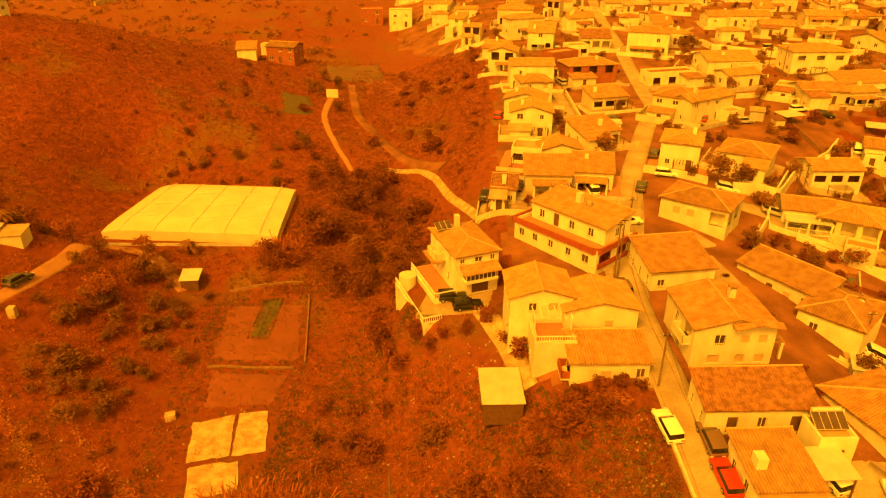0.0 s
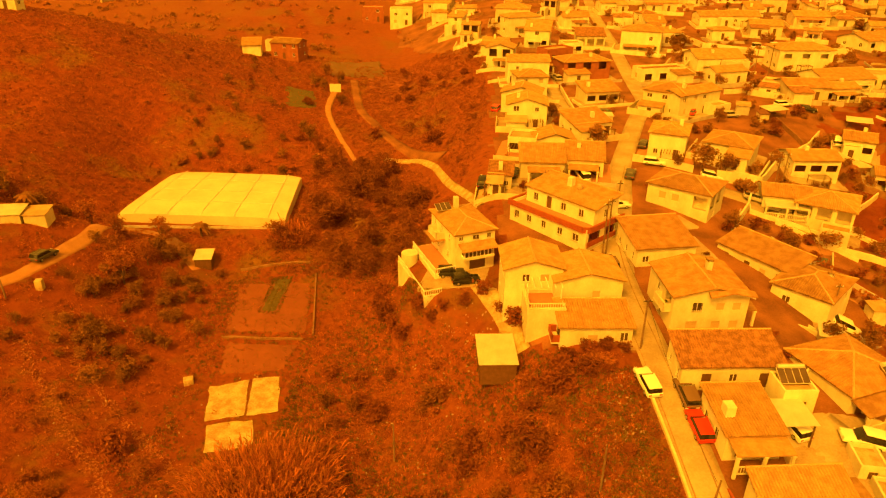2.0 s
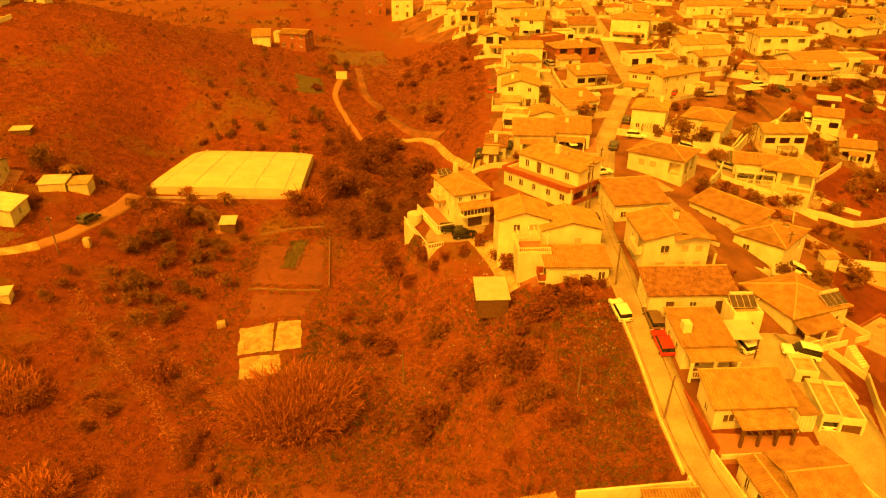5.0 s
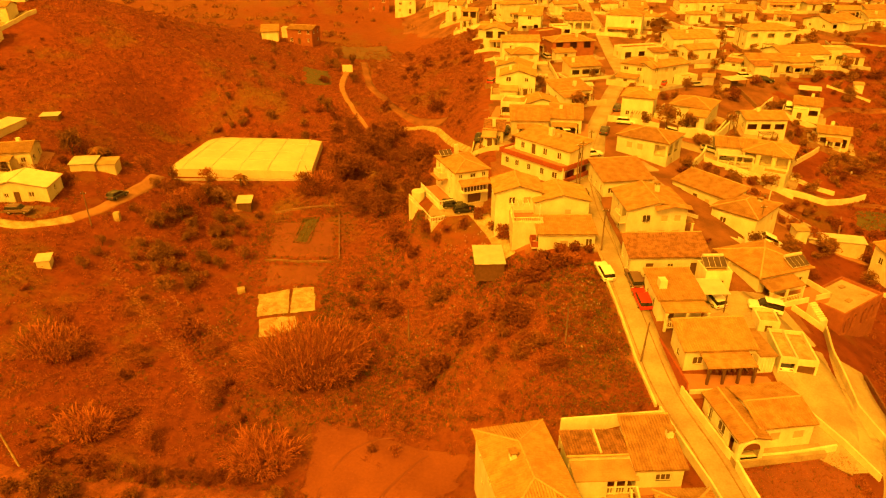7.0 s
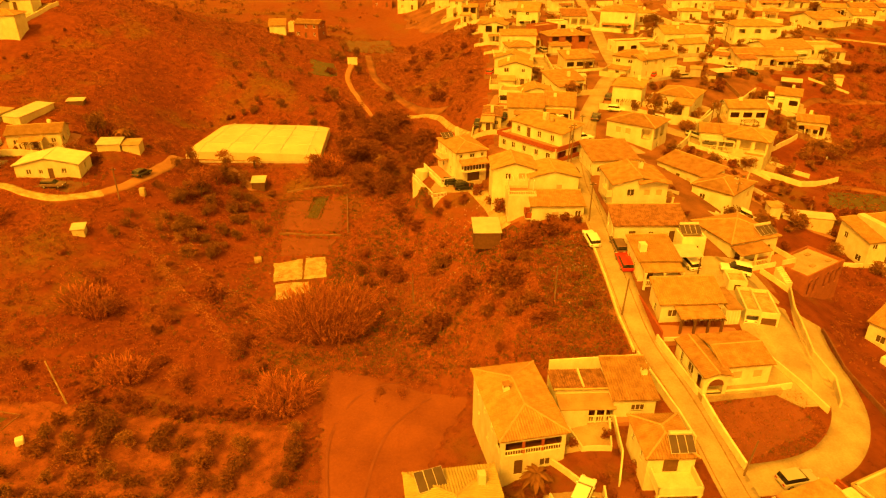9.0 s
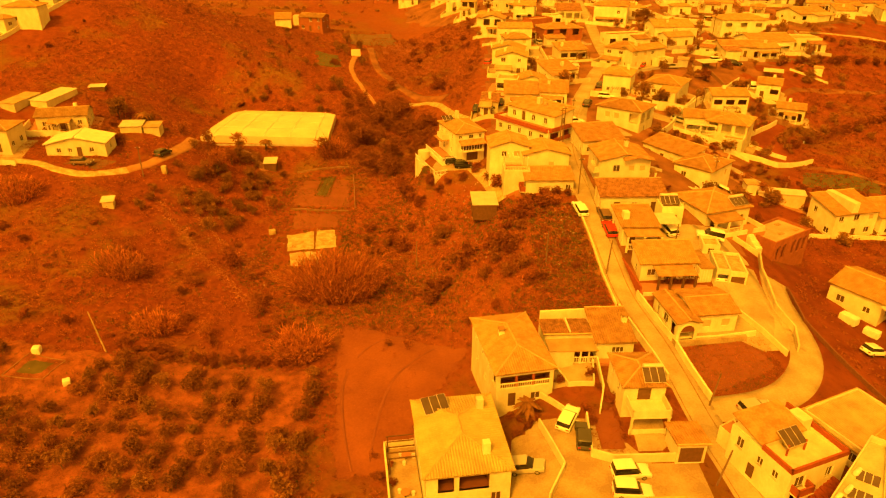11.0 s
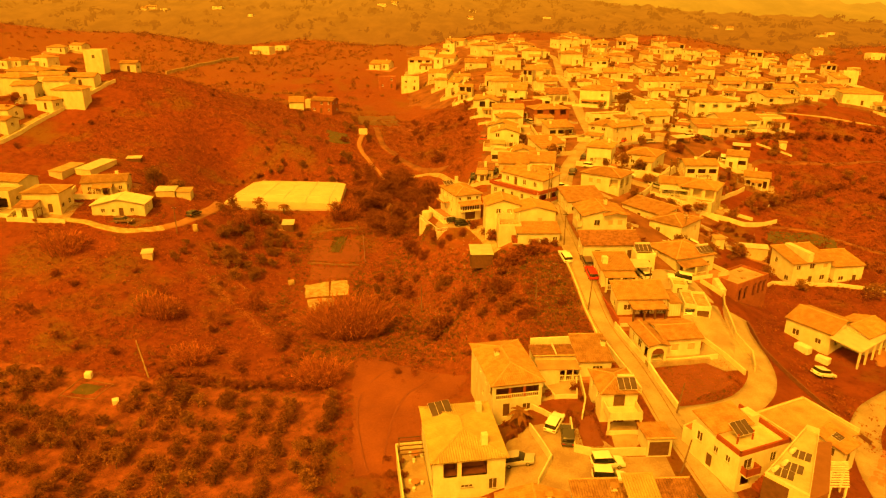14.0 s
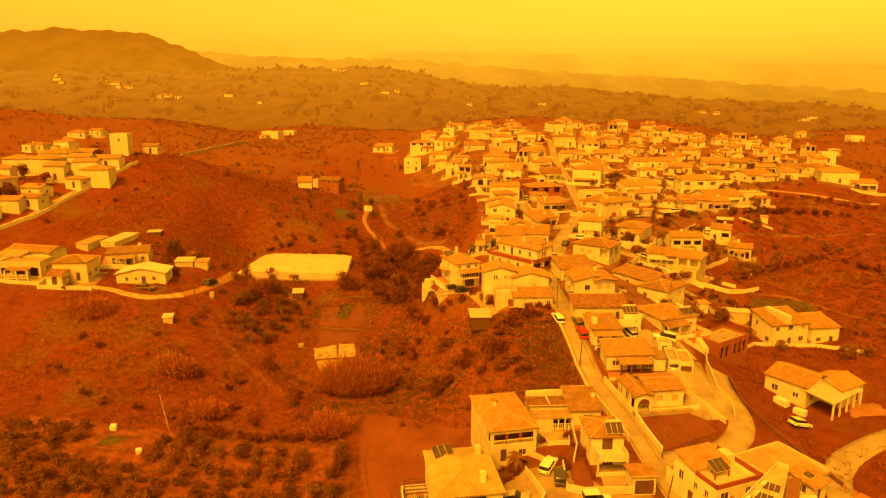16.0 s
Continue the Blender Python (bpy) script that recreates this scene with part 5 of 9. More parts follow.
for k in range(3):
    part("post", box(bmesh.new(), 0.9 + k * 1.1, -4.5, -2, 1.1 + k * 1.1, -4.3, 2.34), WHITE, C)
balustrade(C, [(0.2, -4.4), (3.2, -4.4)], 0.3)
part("divider", box(bmesh.new(), -0.08, -1.8, 2.9, 0.12, 1.85, 3.55), WHITE, C)
D = house(22.1, 16.9, 5.0, 6.2, 3, 5.0, "hip", pitch=17, base=5.5, label="narrow white two-storey house with solar collectors", holes=[("W", -1.6, 3.2, 0.8, 1.2, "win"), ("W", 1.2, 3.2, 0.8, 1.2, "win"), ("W", 0.2, 0.8, 0.9, 1.1, "win"), ("S", 0.2, 0.1, 1.6, 2.1, "wide"), ("S", 0, 2.9, 1.6, 1.9, "door"), ("E", 0, 3.2, 0.9, 1.1, "win")])
solar(D, 1.1, -2.3, 6.0, 2.6, 2.0, 32)
balcony(D, "S", 5.0, 6.2, 0.1, 2.85, 4.6, 3.0)
parapet(D, [(-2.2, -5.9), (2.4, -5.9)], 0.0, 0.9)
for k in (-2.1, 2.2):
    part("post", box(bmesh.new(), k - 0.13, -6.0, -0.6, k + 0.13, -5.74, 2.66), WHITE, D)
E_ = house(0.4, 7.9, 9.0, 11.8, 9, 5.1, "hip", tile=SAND_TILE, base=3.2, pitch=14, label="large white villa with a pale hipped tile roof", holes=[
    ("S", -2.4, 2.7, 1.7, 2.2, "hollow"), ("S", 0.6, 2.7, 3.2, 2.2, "hollow"), ("S", -0.3, 0.9, 1.6, 0.5, "win"), ("S", 3.0, 0.4, 1.1, 1.6, "win"), ("W", 0, 3.2, 1.6, 1.3, "win"), ("W", 3.4, 2.7, 2.0, 2.0, "hollow"), ("W", -3.5, 3.2, 1.2, 1.2, "win"), ("W", 4.5, 0.2, 1.2, 1.9, "door"), ("E", 2, 3.2, 1.2, 1.2, "win")])
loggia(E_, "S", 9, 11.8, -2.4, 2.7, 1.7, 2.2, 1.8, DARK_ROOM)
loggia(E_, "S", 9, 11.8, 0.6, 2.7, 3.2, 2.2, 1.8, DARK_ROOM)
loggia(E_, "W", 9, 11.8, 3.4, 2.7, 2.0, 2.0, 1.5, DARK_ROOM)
solar(E_, -2.2, 4.0, 6.15, 3.0, 2.2, 22, 12, tank=False)
for cx_, cy_, hh in ((2.9, 3.4, 7.0), (2.2, -3.8, 7.2)):
    part("chimney", box(bmesh.new(), cx_ - 0.4, cy_ - 0.4, 4.9, cx_ + 0.4, cy_ + 0.4, hh, 0.05), WHITE, E_)
part("terrace_wall", box(bmesh.new(), -8.2, -6.2, -3.0, -4.6, 4.6, -0.4), WHITE, E_)
parapet(E_, [(-4.7, 4.7), (-8.2, 4.7), (-8.2, -6.3)], -0.4, 1.0)
part("terrace_floor", box(bmesh.new(), -8.1, -6.1, -0.396, -4.62, 4.5, -0.37), YARD, E_)
part("front_terrace", box(bmesh.new(), -8.2, -10.4, -3.0, 5.0, -6.24, -0.42), WHITE, E_)
part("front_floor", box(bmesh.new(), -8.0, -10.2, -0.416, 4.9, -6.26, -0.39), YARD, E_)
parapet(E_, [(-8.2, -6.5), (-8.2, -10.3), (-1.5, -10.3)], -0.4, 0.9)
for k in range(5):
    part("pergola_beam", box(bmesh.new(), -8.0, 0.4 + k * 0.9, 1.9, -4.8, 0.52 + k * 0.9, 2.02), WOOD, E_)
for k in (0.5, 4.1):
    part("pergola_post", box(bmesh.new(), -7.9, k - 0.07, -0.4, -7.76, k + 0.07, 1.9), WOOD, E_)
G = house(35.3, 31.9, 6.2, 6.6, 8, 2.9, "gx", base=8.3, pitch=13, label="white bungalow with a broad terracotta roof", holes=[("S", -1.2, 0.9, 1.2, 1.1, "shutter"), ("S", 1.5, 0.9, 1.2, 1.1, "shutter")])
part("terrace", box(bmesh.new(), -6.2, -4.9, -2.4, 4.2, -3.31, -0.05), YARD, G)
GW = house(30.8, 30.4, 3.0, 7.6, 8, 2.75, "gy", base=8.3, pitch=14, label="projecting wing of the bungalow with an arched porch", name="house_wing", category="house", holes=[("S", 0.0, 0.0, 2.0, 1.3, "hollow"), ("W", 2.6, 0.0, 1.6, 2.1, "hollow"), ("W", 0.2, 0.7, 1.5, 1.4, "win"), ("W", -2.2, 0.5, 0.8, 1.6, "win")])
loggia(GW, "S", 3.0, 7.6, 0.0, 0.0, 2.0, 1.3, 1.6, CREAM)


def arch(parent, m, ow, spring, mat, room):
    """A round arch head above an opening: a flat dark face painted as a shaded recess, and a raised rim."""
    n_ = 10
    pts = [(ow / 2 * math.cos(math.pi * i / n_), ow / 2 * math.sin(math.pi * i / n_)) for i in range(n_ + 1)]
    V = [m @ Vector((p[0], -0.03, spring + p[1])) for p in pts]
    part("arch", raw("arch", V, [tuple(range(n_ + 1))], room), None, parent)
    V, F = [], []
    for i, p in enumerate(pts):
        for k in (1.0, 1.16):
            V += [m @ Vector((p[0] * k, -0.12, spring + p[1] * k)), m @ Vector((p[0] * k, 0.02, spring + p[1] * k))]
        if i:
            a_ = 4 * i
            F += [(a_ - 4, a_, a_ + 2, a_ - 2), (a_ - 4, a_ - 3, a_ + 1, a_), (a_ - 2, a_ + 2, a_ + 3, a_ - 1)]
    part("arch_rim", raw("arch_rim", V, F, mat), None, parent)


arch(GW, side_matrix("S", 3.0, 7.6, 0.0, 0.0), 2.0, 1.3, WHITE, DARK_ROOM)
I = house(32.2, 42.1, 8.6, 4.4, 4, 3.0, "mono_s", pitch=16, tile=TILE_PALE, base=10.0, label="white house with a ribbed pale roof and timber pergola", holes=[("S", -2.6, 0.9, 1.3, 1.1, "win"), ("S", 0.6, 0.0, 1.8, 2.1, "wide"), ("S", 3.4, 0.3, 1.6, 1.9, "win"), ("W", 0, 0.8, 1.0, 1.1, "win")])
porch(I, -2.6, 3.4, -5.0, -2.25, 2.75, TILE, 4, 0.35, rail=False, wall=WOOD)
for k in range(9):
    part("rafter", box(bmesh.new(), -2.5 + k * 0.72, -5.5, 2.12, -2.38 + k * 0.72, -4.9, 2.24), WOOD, I)
part("terrace", box(bmesh.new(), -5.0, -6.4, -2.5, 5.6, -2.21, -0.05), TERRACE, I)
parapet(I, [(-5.0, -6.4), (5.6, -6.4)], -0.05, 0.55)
parapet(I, [(-5.4, -6.0), (-5.4, 3.0)], -0.6, 1.9, 0.25, RED_PAINT, "boundary_wall", "red painted boundary wall")
part("side_roof", box(bmesh.new(), 4.4, -3.4, 2.5, 6.6, 2.6, 2.66), TILE, I)
part("side_wall", box(bmesh.new(), 4.32, -3.2, -1.0, 6.4, 2.4, 2.49), WHITE, I)
for k in range(5):
    part("grille_bar", box(bmesh.new(), 4.6 + k * 0.4, -3.32, 0.2, 4.72 + k * 0.4, -3.24, 2.2), FRAME, I)
J = house(29.7, 51.3, 5.8, 6.4, 3, 2.9, "mono_s", pitch=8, base=12.2, tile=TILE_PALE, label="white house with a ribbed terracotta roof and columned porch", holes=[("S", -1.2, 0.0, 1.0, 2.1, "door"), ("S", 1.3, 0.9, 1.2, 1.1, "win"), ("W", 1.0, 0.8, 0.9, 1.2, "win"), ("W", -1.6, 0.8, 0.9, 1.2, "win")])
porch(J, -2.9, 2.9, -5.6, -3.22, 2.75, TILE_PALE, 3, 0.3)
part("chimney", box(bmesh.new(), -2.4, -1.2, 2.8, -1.4, 0.0, 4.6, 0.05), WHITE, J)
K = house(30.6, 59.2, 11.2, 4.6, 2, 3.0, "mono_s", pitch=15, tile=TILE_OLD, base=13.8, label="long white house under old weathered tiles", holes=[("S", -2.8, 0.0, 1.1, 2.0, "door"), ("S", 0.2, 0.5, 0.9, 1.4, "win"), ("S", 3.6, 0.0, 1.1, 2.0, "door"), ("W", 1.2, 0.9, 0.7, 1.2, "win"), ("W", -1.4, 1.2, 0.7, 0.9, "win")])
BOX = house(36.2, 54.8, 3.6, 3.4, 2, 2.9, "flat", base=13.2, label="small flat-roofed white block with solar collectors", holes=[("S", 0.4, 0.3, 0.9, 1.6, "door")])
solar(BOX, 0, 0.4, 3.7, 3.2, 1.9, 28, cols=4)
carport = shed(34.6, 51.2, 3.4, 3.6, 3, 2.9, 12.4, METAL, WHITE, "pale sheet-roofed carport on wooden posts", 3, True, "carport")
L_ = house(31.0, 71.0, 9.2, 8.6, 3, 5.4, "gy", base=14.4, label="two-storey white house with a broad terracotta roof", chimney=(1.2, 0.6, 1.3), pitch=14, holes=[("S", -1.6, 3.3, 1.2, 1.2, "win"), ("S", 1.2, 3.4, 1.0, 1.0, "shutter"), ("S", 3.2, 3.4, 1.0, 1.0, "shutter"), ("S", -2.0, 0.8, 1.4, 1.1, "shutter"), ("S", 1.0, 0.8, 1.1, 1.1, "shutter"), ("S", 3.2, 0.8, 1.1, 1.1, "shutter"), ("W", 2.5, 3.3, 1.8, 2.0, "hollow"), ("W", -1.0, 3.4, 1.0, 1.1, "win"), ("W", 0.4, 0.8, 1.0, 1.1, "win")])
loggia(L_, "W", 9.2, 8.6, 2.5, 3.3, 1.8, 2.0, 1.3)
balcony(L_, "W", 9.2, 8.6, 2.0, 3.1, 3.4, 1.0)
part("front_roof", raw("front_roof", [(-0.6, -4.3, 6.0), (2.2, -4.3, 6.55), (5.0, -4.3, 6.0), (-0.6, -5.3, 5.75), (2.2, -5.3, 6.3), (5.0, -5.3, 5.75), (-0.6, -4.3, 5.86), (2.2, -4.3, 6.41), (5.0, -4.3, 5.86), (-0.6, -5.3, 5.61), (2.2, -5.3, 6.16), (5.0, -5.3, 5.61)], [(0, 3, 4, 1), (1, 4, 5, 2), (6, 7, 10, 9), (7, 8, 11, 10), (3, 9, 10, 4), (4, 10, 11, 5), (0, 6, 9, 3), (2, 5, 11, 8)], TILE), None, L_, "low tiled gable over the front windows")
for k_ in range(5):
    part("window_bar", box(bmesh.new(), -2.1 + 0.24 * k_, -4.42, 3.3, -2.07 + 0.24 * k_, -4.36, 4.5), IRON, L_)
porch(L_, 4.7, 6.4, -3.4, -1.6, 3.0, TILE, 2, 0.2, rail=False)
M = house(30.0, 86.2, 8.8, 7.6, 9, 3.1, "mono_s", pitch=10, base=15.4, label="white house with an orange tile roof on the street", holes=[("W", -2.4, 0.8, 0.7, 1.3, "win"), ("W", 0, 0.8, 0.7, 1.3, "win"), ("W", 2.4, 0.8, 0.7, 1.3, "win"), ("S", -3, 0.9, 1.0, 1.0, "win")])
N = house(10.4, 75.2, 7.4, 6.4, 2, 9.2, "gy", base=11.2, tile=TILE_PALE, label="tall white three-storey house on the edge of the slope", holes=[("S", -1.0, 7.3, 1.0, 1.1, "win"), ("S", 1.4, 7.4, 1.1, 1.0, "shutter"), ("W", -2, 7.2, 0.7, 1.0, "win"), ("W", 1.6, 7.2, 0.7, 1.0, "win"), ("W", -1.8, 4.4, 0.7, 1.0, "win"), ("W", 1.6, 4.4, 0.7, 1.0, "win"), ("W", 0, 0.0, 2.0, 2.2, "garage"), ("W", 2.4, 1.2, 0.7, 1.0, "win")])
O = house(17.2, 74.0, 8.6, 6.4, 3, 5.0, "gy", base=14.4, tile=TILE_PALE, pitch=14, label="white house with a low tiled gable above a roof terrace", holes=[("S", 1.0, 2.6, 1.0, 1.0, "shutter"), ("E", 0, 3, 1, 1.1, "win")])
P_ = house(17.3, 66.9, 8.6, 5.0, 1, 3.6, "mono_s", pitch=7, base=13.1, tile=TILE_PALE, label="white house with a wide pale tile roof above the scrub", holes=[("S", -0.4, 1.5, 1.2, 1.0, "shutter"), ("S", 1.8, 1.4, 0.7, 0.7, "win"), ("S", 3.4, 1.2, 1.0, 1.6, "win"), ("W", 1.0, 1.4, 1.8, 1.7, "hollow")])
loggia(P_, "W", 8.6, 5.0, 1.0, 1.4, 1.8, 1.7, 1.4, DARK_ROOM)
balcony(P_, "W", 8.6, 5.0, 1.0, 1.3, 2.6, 1.0, RED_PAINT)
TER = house(11.6, 69.6, 4.8, 5.0, 2, 5.4, "flat", base=11.6, tile=TERRACE, label="white wing that carries a roof terrace", holes=[("W", 0, 2.5, 0.7, 1.0, "win")])
balustrade(TER, [(-2.2, 2.2), (-2.2, -2.3), (2.2, -2.3)], 5.85, 0.7)
for k in range(6):
    part("pergola_beam", box(bmesh.new(), -2.2 + k * 0.86, -0.4, 7.6, -2.08 + k * 0.86, 2.4, 7.72), FRAME, TER)
for k, j in ((-2.1, -0.2), (2.1, -0.2), (-2.1, 2.2), (2.1, 2.2)):
    part("pergola_post", box(bmesh.new(), k - 0.06, j - 0.06, 5.4, k + 0.06, j + 0.06, 7.6), FRAME, TER)
Q = house(1.7, 90.9, 6.4, 9.8, 22, 6.1, "hip", base=12.7, tile=TILE_PALE, label="white villa with balconies on the edge of the slope", holes=[("S", -2.2, 4.9, 0.7, 0.7, "win"), ("S", 0.2, 4.8, 1.1, 0.8, "win"), ("S", 2.3, 4.8, 0.7, 0.8, "win"), ("S", 0.5, 0.0, 2.6, 2.1, "garage"), ("E", -3.0, 4.2, 0.9, 1.6, "win"), ("E", -3.2, 1.9, 0.9, 1.3, "win"), ("E", 0.6, 4.0, 1.0, 1.7, "win"), ("E", 0.6, 1.4, 1.0, 1.7, "win"), ("W", -3.4, 4.4, 0.7, 1.0, "win"), ("W", -0.5, 4.4, 0.7, 1.0, "win"), ("W", 2.6, 4.4, 0.7, 1.0, "win"), ("W", -2.0, 1.4, 0.8, 1.1, "win"), ("W", 2.0, 1.4, 0.8, 1.1, "win")])
part("bay", box(bmesh.new(), -2.3, -6.3, 2.35, 2.6, -4.92, 2.75), WHITE, Q)
part("bay_window", box(bmesh.new(), -2.1, -6.1, 2.75, 2.4, -4.93, 4.0), GLASS, Q)
for k in range(8):
    part("mullion", box(bmesh.new(), -2.16 + 0.62 * k, -6.16, 2.75, -2.04 + 0.62 * k, -6.04, 4.02), FRAME, Q)
porch(Q, -2.7, 3.0, -6.8, -4.92, 4.65, TILE, 0, 0.6, rail=False)
balcony(Q, "E", 6.4, 9.8, 0.6, 3.9, 2.8, 1.1)
balcony(Q, "E", 6.4, 9.8, 0.6, 1.3, 2.8, 1.1)
balcony(Q, "W", 6.4, 9.8, -1.0, 3.8, 3.4, 1.4)
porch(Q, -5.2, -3.24, -1.2, 3.2, 3.7, TILE, 0, 0.0, rail=False)
solar(Q, -2.0, 3.0, 7.3, 2.4, 1.6, 24, tank=False)
part("chimney", box(bmesh.new(), -0.3, 2.4, 6.8, 0.4, 3.1, 8.8, 0.04), WHITE, Q)
part("terrace_block", box(bmesh.new(), -6.6, -5.6, -4.5, -3.22, 4.5, 0.5), WHITE, Q)
part("terrace_floor", box(bmesh.new(), -6.5, -5.5, 0.504, -3.3, 4.4, 0.53), TERRACE, Q)
balustrade(Q, [(-3.3, -5.5), (-6.5, -5.5), (-6.5, 4.4)], 0.53, 0.9, FRAME)
part("lower_terrace", box(bmesh.new(), -9.4, -8.6, -7.0, -6.62, 3.5, -1.0), WHITE, Q)
part("lower_floor", box(bmesh.new(), -9.2, -8.4, -0.996, -6.7, 3.3, -0.97), TERRACE, Q)
balustrade(Q, [(-6.7, -8.5), (-9.3, -8.5), (-9.3, 3.4)], -0.97, 0.9, FRAME)
part("water_tank", rod(bmesh.new(), (-8.0, 1.8, -0.97), (-8.0, 1.8, 1.0), 1.3, 1.25, 20), WHITE, Q, "round white water tank")
R = house(17.8, 94.2, 15.2, 8.6, -48, 5.1, "flat", base=14.0, tile=TERRACE, label="long white house with a red parapet round its roof terrace", holes=[(s_, u_, z_, w_, h_, "win") for s_, u_, z_, w_, h_ in (("S", -6.2, 3.1, 1.0, 1.2), ("S", -3.6, 3.1, 1.0, 1.2), ("S", -0.6, 3.1, 0.9, 1.2), ("S", 2.6, 3.1, 1.0, 1.2), ("S", 5.6, 3.1, 1.2, 1.2), ("S", -6.2, 0.9, 0.9, 1.1), ("S", -0.8, 0.9, 0.9, 1.1), ("S", 3.0, 0.9, 1.2, 1.1))] + [("S", -4.0, 0.0, 2.6, 2.1, "garage"), ("E", -2.4, 2.7, 2.6, 2.0, "hollow"), ("E", 1.4, 2.7, 2.2, 2.0, "hollow")])
parapet(R, [(-7.8, 4.4), (-7.8, -4.5), (7.0, -4.5), (7.8, -3.8), (7.8, 4.4)], 5.0, 0.85, 0.28, RED_PAINT, label="red painted parapet")
loggia(R, "E", 15.2, 8.6, -2.4, 2.7, 2.6, 2.0, 1.4, RED_PAINT)
loggia(R, "E", 15.2, 8.6, 1.4, 2.7, 2.2, 2.0, 1.4, RED_PAINT)
parapet(R, [(7.72, -4.0), (7.72, 2.8)], 2.7, 0.8, 0.16, RED_PAINT)
RU = house(18.9, 95.3, 13.4, 6.0, -48, 2.5, "mono_s", pitch=8, base=19.15, skirt=0.05, tile=TILE_PALE, label="set-back white top storey above the red parapet", name="top_storey", category="house", holes=[("S", -4.8, 0.5, 1.0, 1.3, "win"), ("S", -2.0, 0.0, 1.0, 2.0, "door"), ("S", 0.8, 0.5, 1.0, 1.3, "win"), ("S", 4.2, 0.5, 1.0, 1.3, "win"), ("E", 0, 0.5, 1.0, 1.3, "win")])
part("chimney", box(bmesh.new(), -1.4, 0.4, 2.6, -0.5, 1.3, 4.6, 0.04), WHITE, RU)
part("water_tank", rod(bmesh.new(), (1.0, 0.6, 2.9), (1.0, 0.6, 4.0), 0.5, n=12), SLAB, RU)
S_ = house(40, 104.3, 10.5, 8.2, -36, 5.6, "hip", base=14.6, label="large white house with arched corner loggias", holes=[("S", -2.6, 3.4, 1.2, 1.2, "shutter"), ("S", -0.4, 3.4, 1.2, 1.2, "shutter"), ("S", 3.7, 2.9, 2.2, 2.1, "hollow"), ("E", -2.4, 2.9, 2.0, 2.1, "hollow"), ("E", 1.0, 2.9, 2.0, 2.1, "hollow"), ("E", -1.0, 0.8, 1.0, 1.2, "win"), ("S", 0.4, 0.4, 1.6, 1.0, "win"), ("W", 1.5, 2.2, 3.0, 2.4, "hollow")])
for sd, u_, ow_ in (("S", 3.7, 2.2), ("E", -2.4, 2.0), ("E", 1.0, 2.0)):
    loggia(S_, sd, 10.5, 8.2, u_, 2.9, ow_, 2.1, 1.3)
loggia(S_, "W", 10.5, 8.2, 1.5, 2.2, 3.0, 2.4, 1.6, RED_PAINT)
house(46.2, 86.2, 12, 4.8, -57, 3.0, "mono_s", pitch=13, base=12.9, label="long low white house with dark doors", holes=[("S", -4.4, 0.0, 1.0, 2.0, "door"), ("S", -0.8, 0.0, 1.0, 2.0, "door"), ("S", 1.8, 0.9, 1.0, 0.9, "shutter"), ("S", 4.4, 0.0, 1.0, 2.0, "door")])
U_ = house(50.0, 78.4, 7.6, 9.2, -45, 3.2, "hip", base=12.4, label="white house with a hipped terracotta roof", chimney=(1.5, 1.5, 0.2))
part("terrace", box(bmesh.new(), -4.6, -8.6, -3.4, 4.2, -4.61, -0.3), YARD, U_)
parapet(U_, [(-4.6, -4.7), (-4.6, -8.5), (4.2, -8.5), (4.2, -4.7)], -0.3, 1.0)
W_ = house(45.2, 60.0, 9.0, 9.0, 20, 3.3, "hip", base=11.7, pitch=19, label="white house with a large terracotta roof and veranda", holes=[("S", -2.8, 0.0, 1.2, 2.1, "door"), ("S", -0.4, 0.8, 1.4, 1.2, "win"), ("S", 2.6, 0.8, 1.8, 1.2, "wide"), ("E", 0, 0.8, 1.6, 1.2, "wide")])
porch(W_, -4.6, 1.4, -7.0, -4.52, 2.9, TILE, 3, 0.5)
solar(W_, 2.6, -3.6, 4.15, 3.2, 2.0, 26, cols=4)
part("terrace", box(bmesh.new(), -6.0, -7.8, -3.0, 5.6, -4.51, -0.08), TERRACE, W_)
parapet(W_, [(-6.0, -4.6), (-6.0, -7.7), (1.6, -7.7)], -0.08, 0.8)
parapet(W_, [(3.2, -7.7), (5.6, -7.7), (5.6, 3.0)], -0.08, 0.8)
for k in range(9):
    part("step", box(bmesh.new(), 1.8, -8.1 - k * 0.3, -2.9, 3.0, -7.8 - k * 0.3, -0.2 - k * 0.18), WHITE, W_)
BR = house(56.0, 56.2, 10.2, 6.1, 34, 3.4, "flat", tile=CONCRETE, wall=RED_WALL, base=7.4, label="unfinished red brick building with arched openings", category="building", name="brick_building", holes=[("S", -3.9, 0.2, 0.9, 2.3, "hollow"), ("S", -2.2, 0.2, 0.9, 2.3, "hollow"), ("S", 0.6, 0.2, 0.9, 2.3, "hollow"), ("S", 2.2, 0.2, 0.9, 2.3, "hollow"), ("S", 3.8, 0.2, 0.9, 2.3, "hollow")])
for u_ in (-3.9, -2.2, 0.6, 2.2, 3.8):
    arch(BR, side_matrix("S", 10.2, 6.1, u_, 0.0), 0.9, 2.5, RED_WALL, DARK_ROOM)
for k, j in ((-3.6, 1.2), (-0.4, -1.0), (2.6, 1.6), (3.4, -1.4)):
    part("rubble_heap", box(bmesh.new(), k - 0.6, j - 0.4, 3.4, k + 0.5, j + 0.3, 3.62, 0.1), RUBBLE, BR)
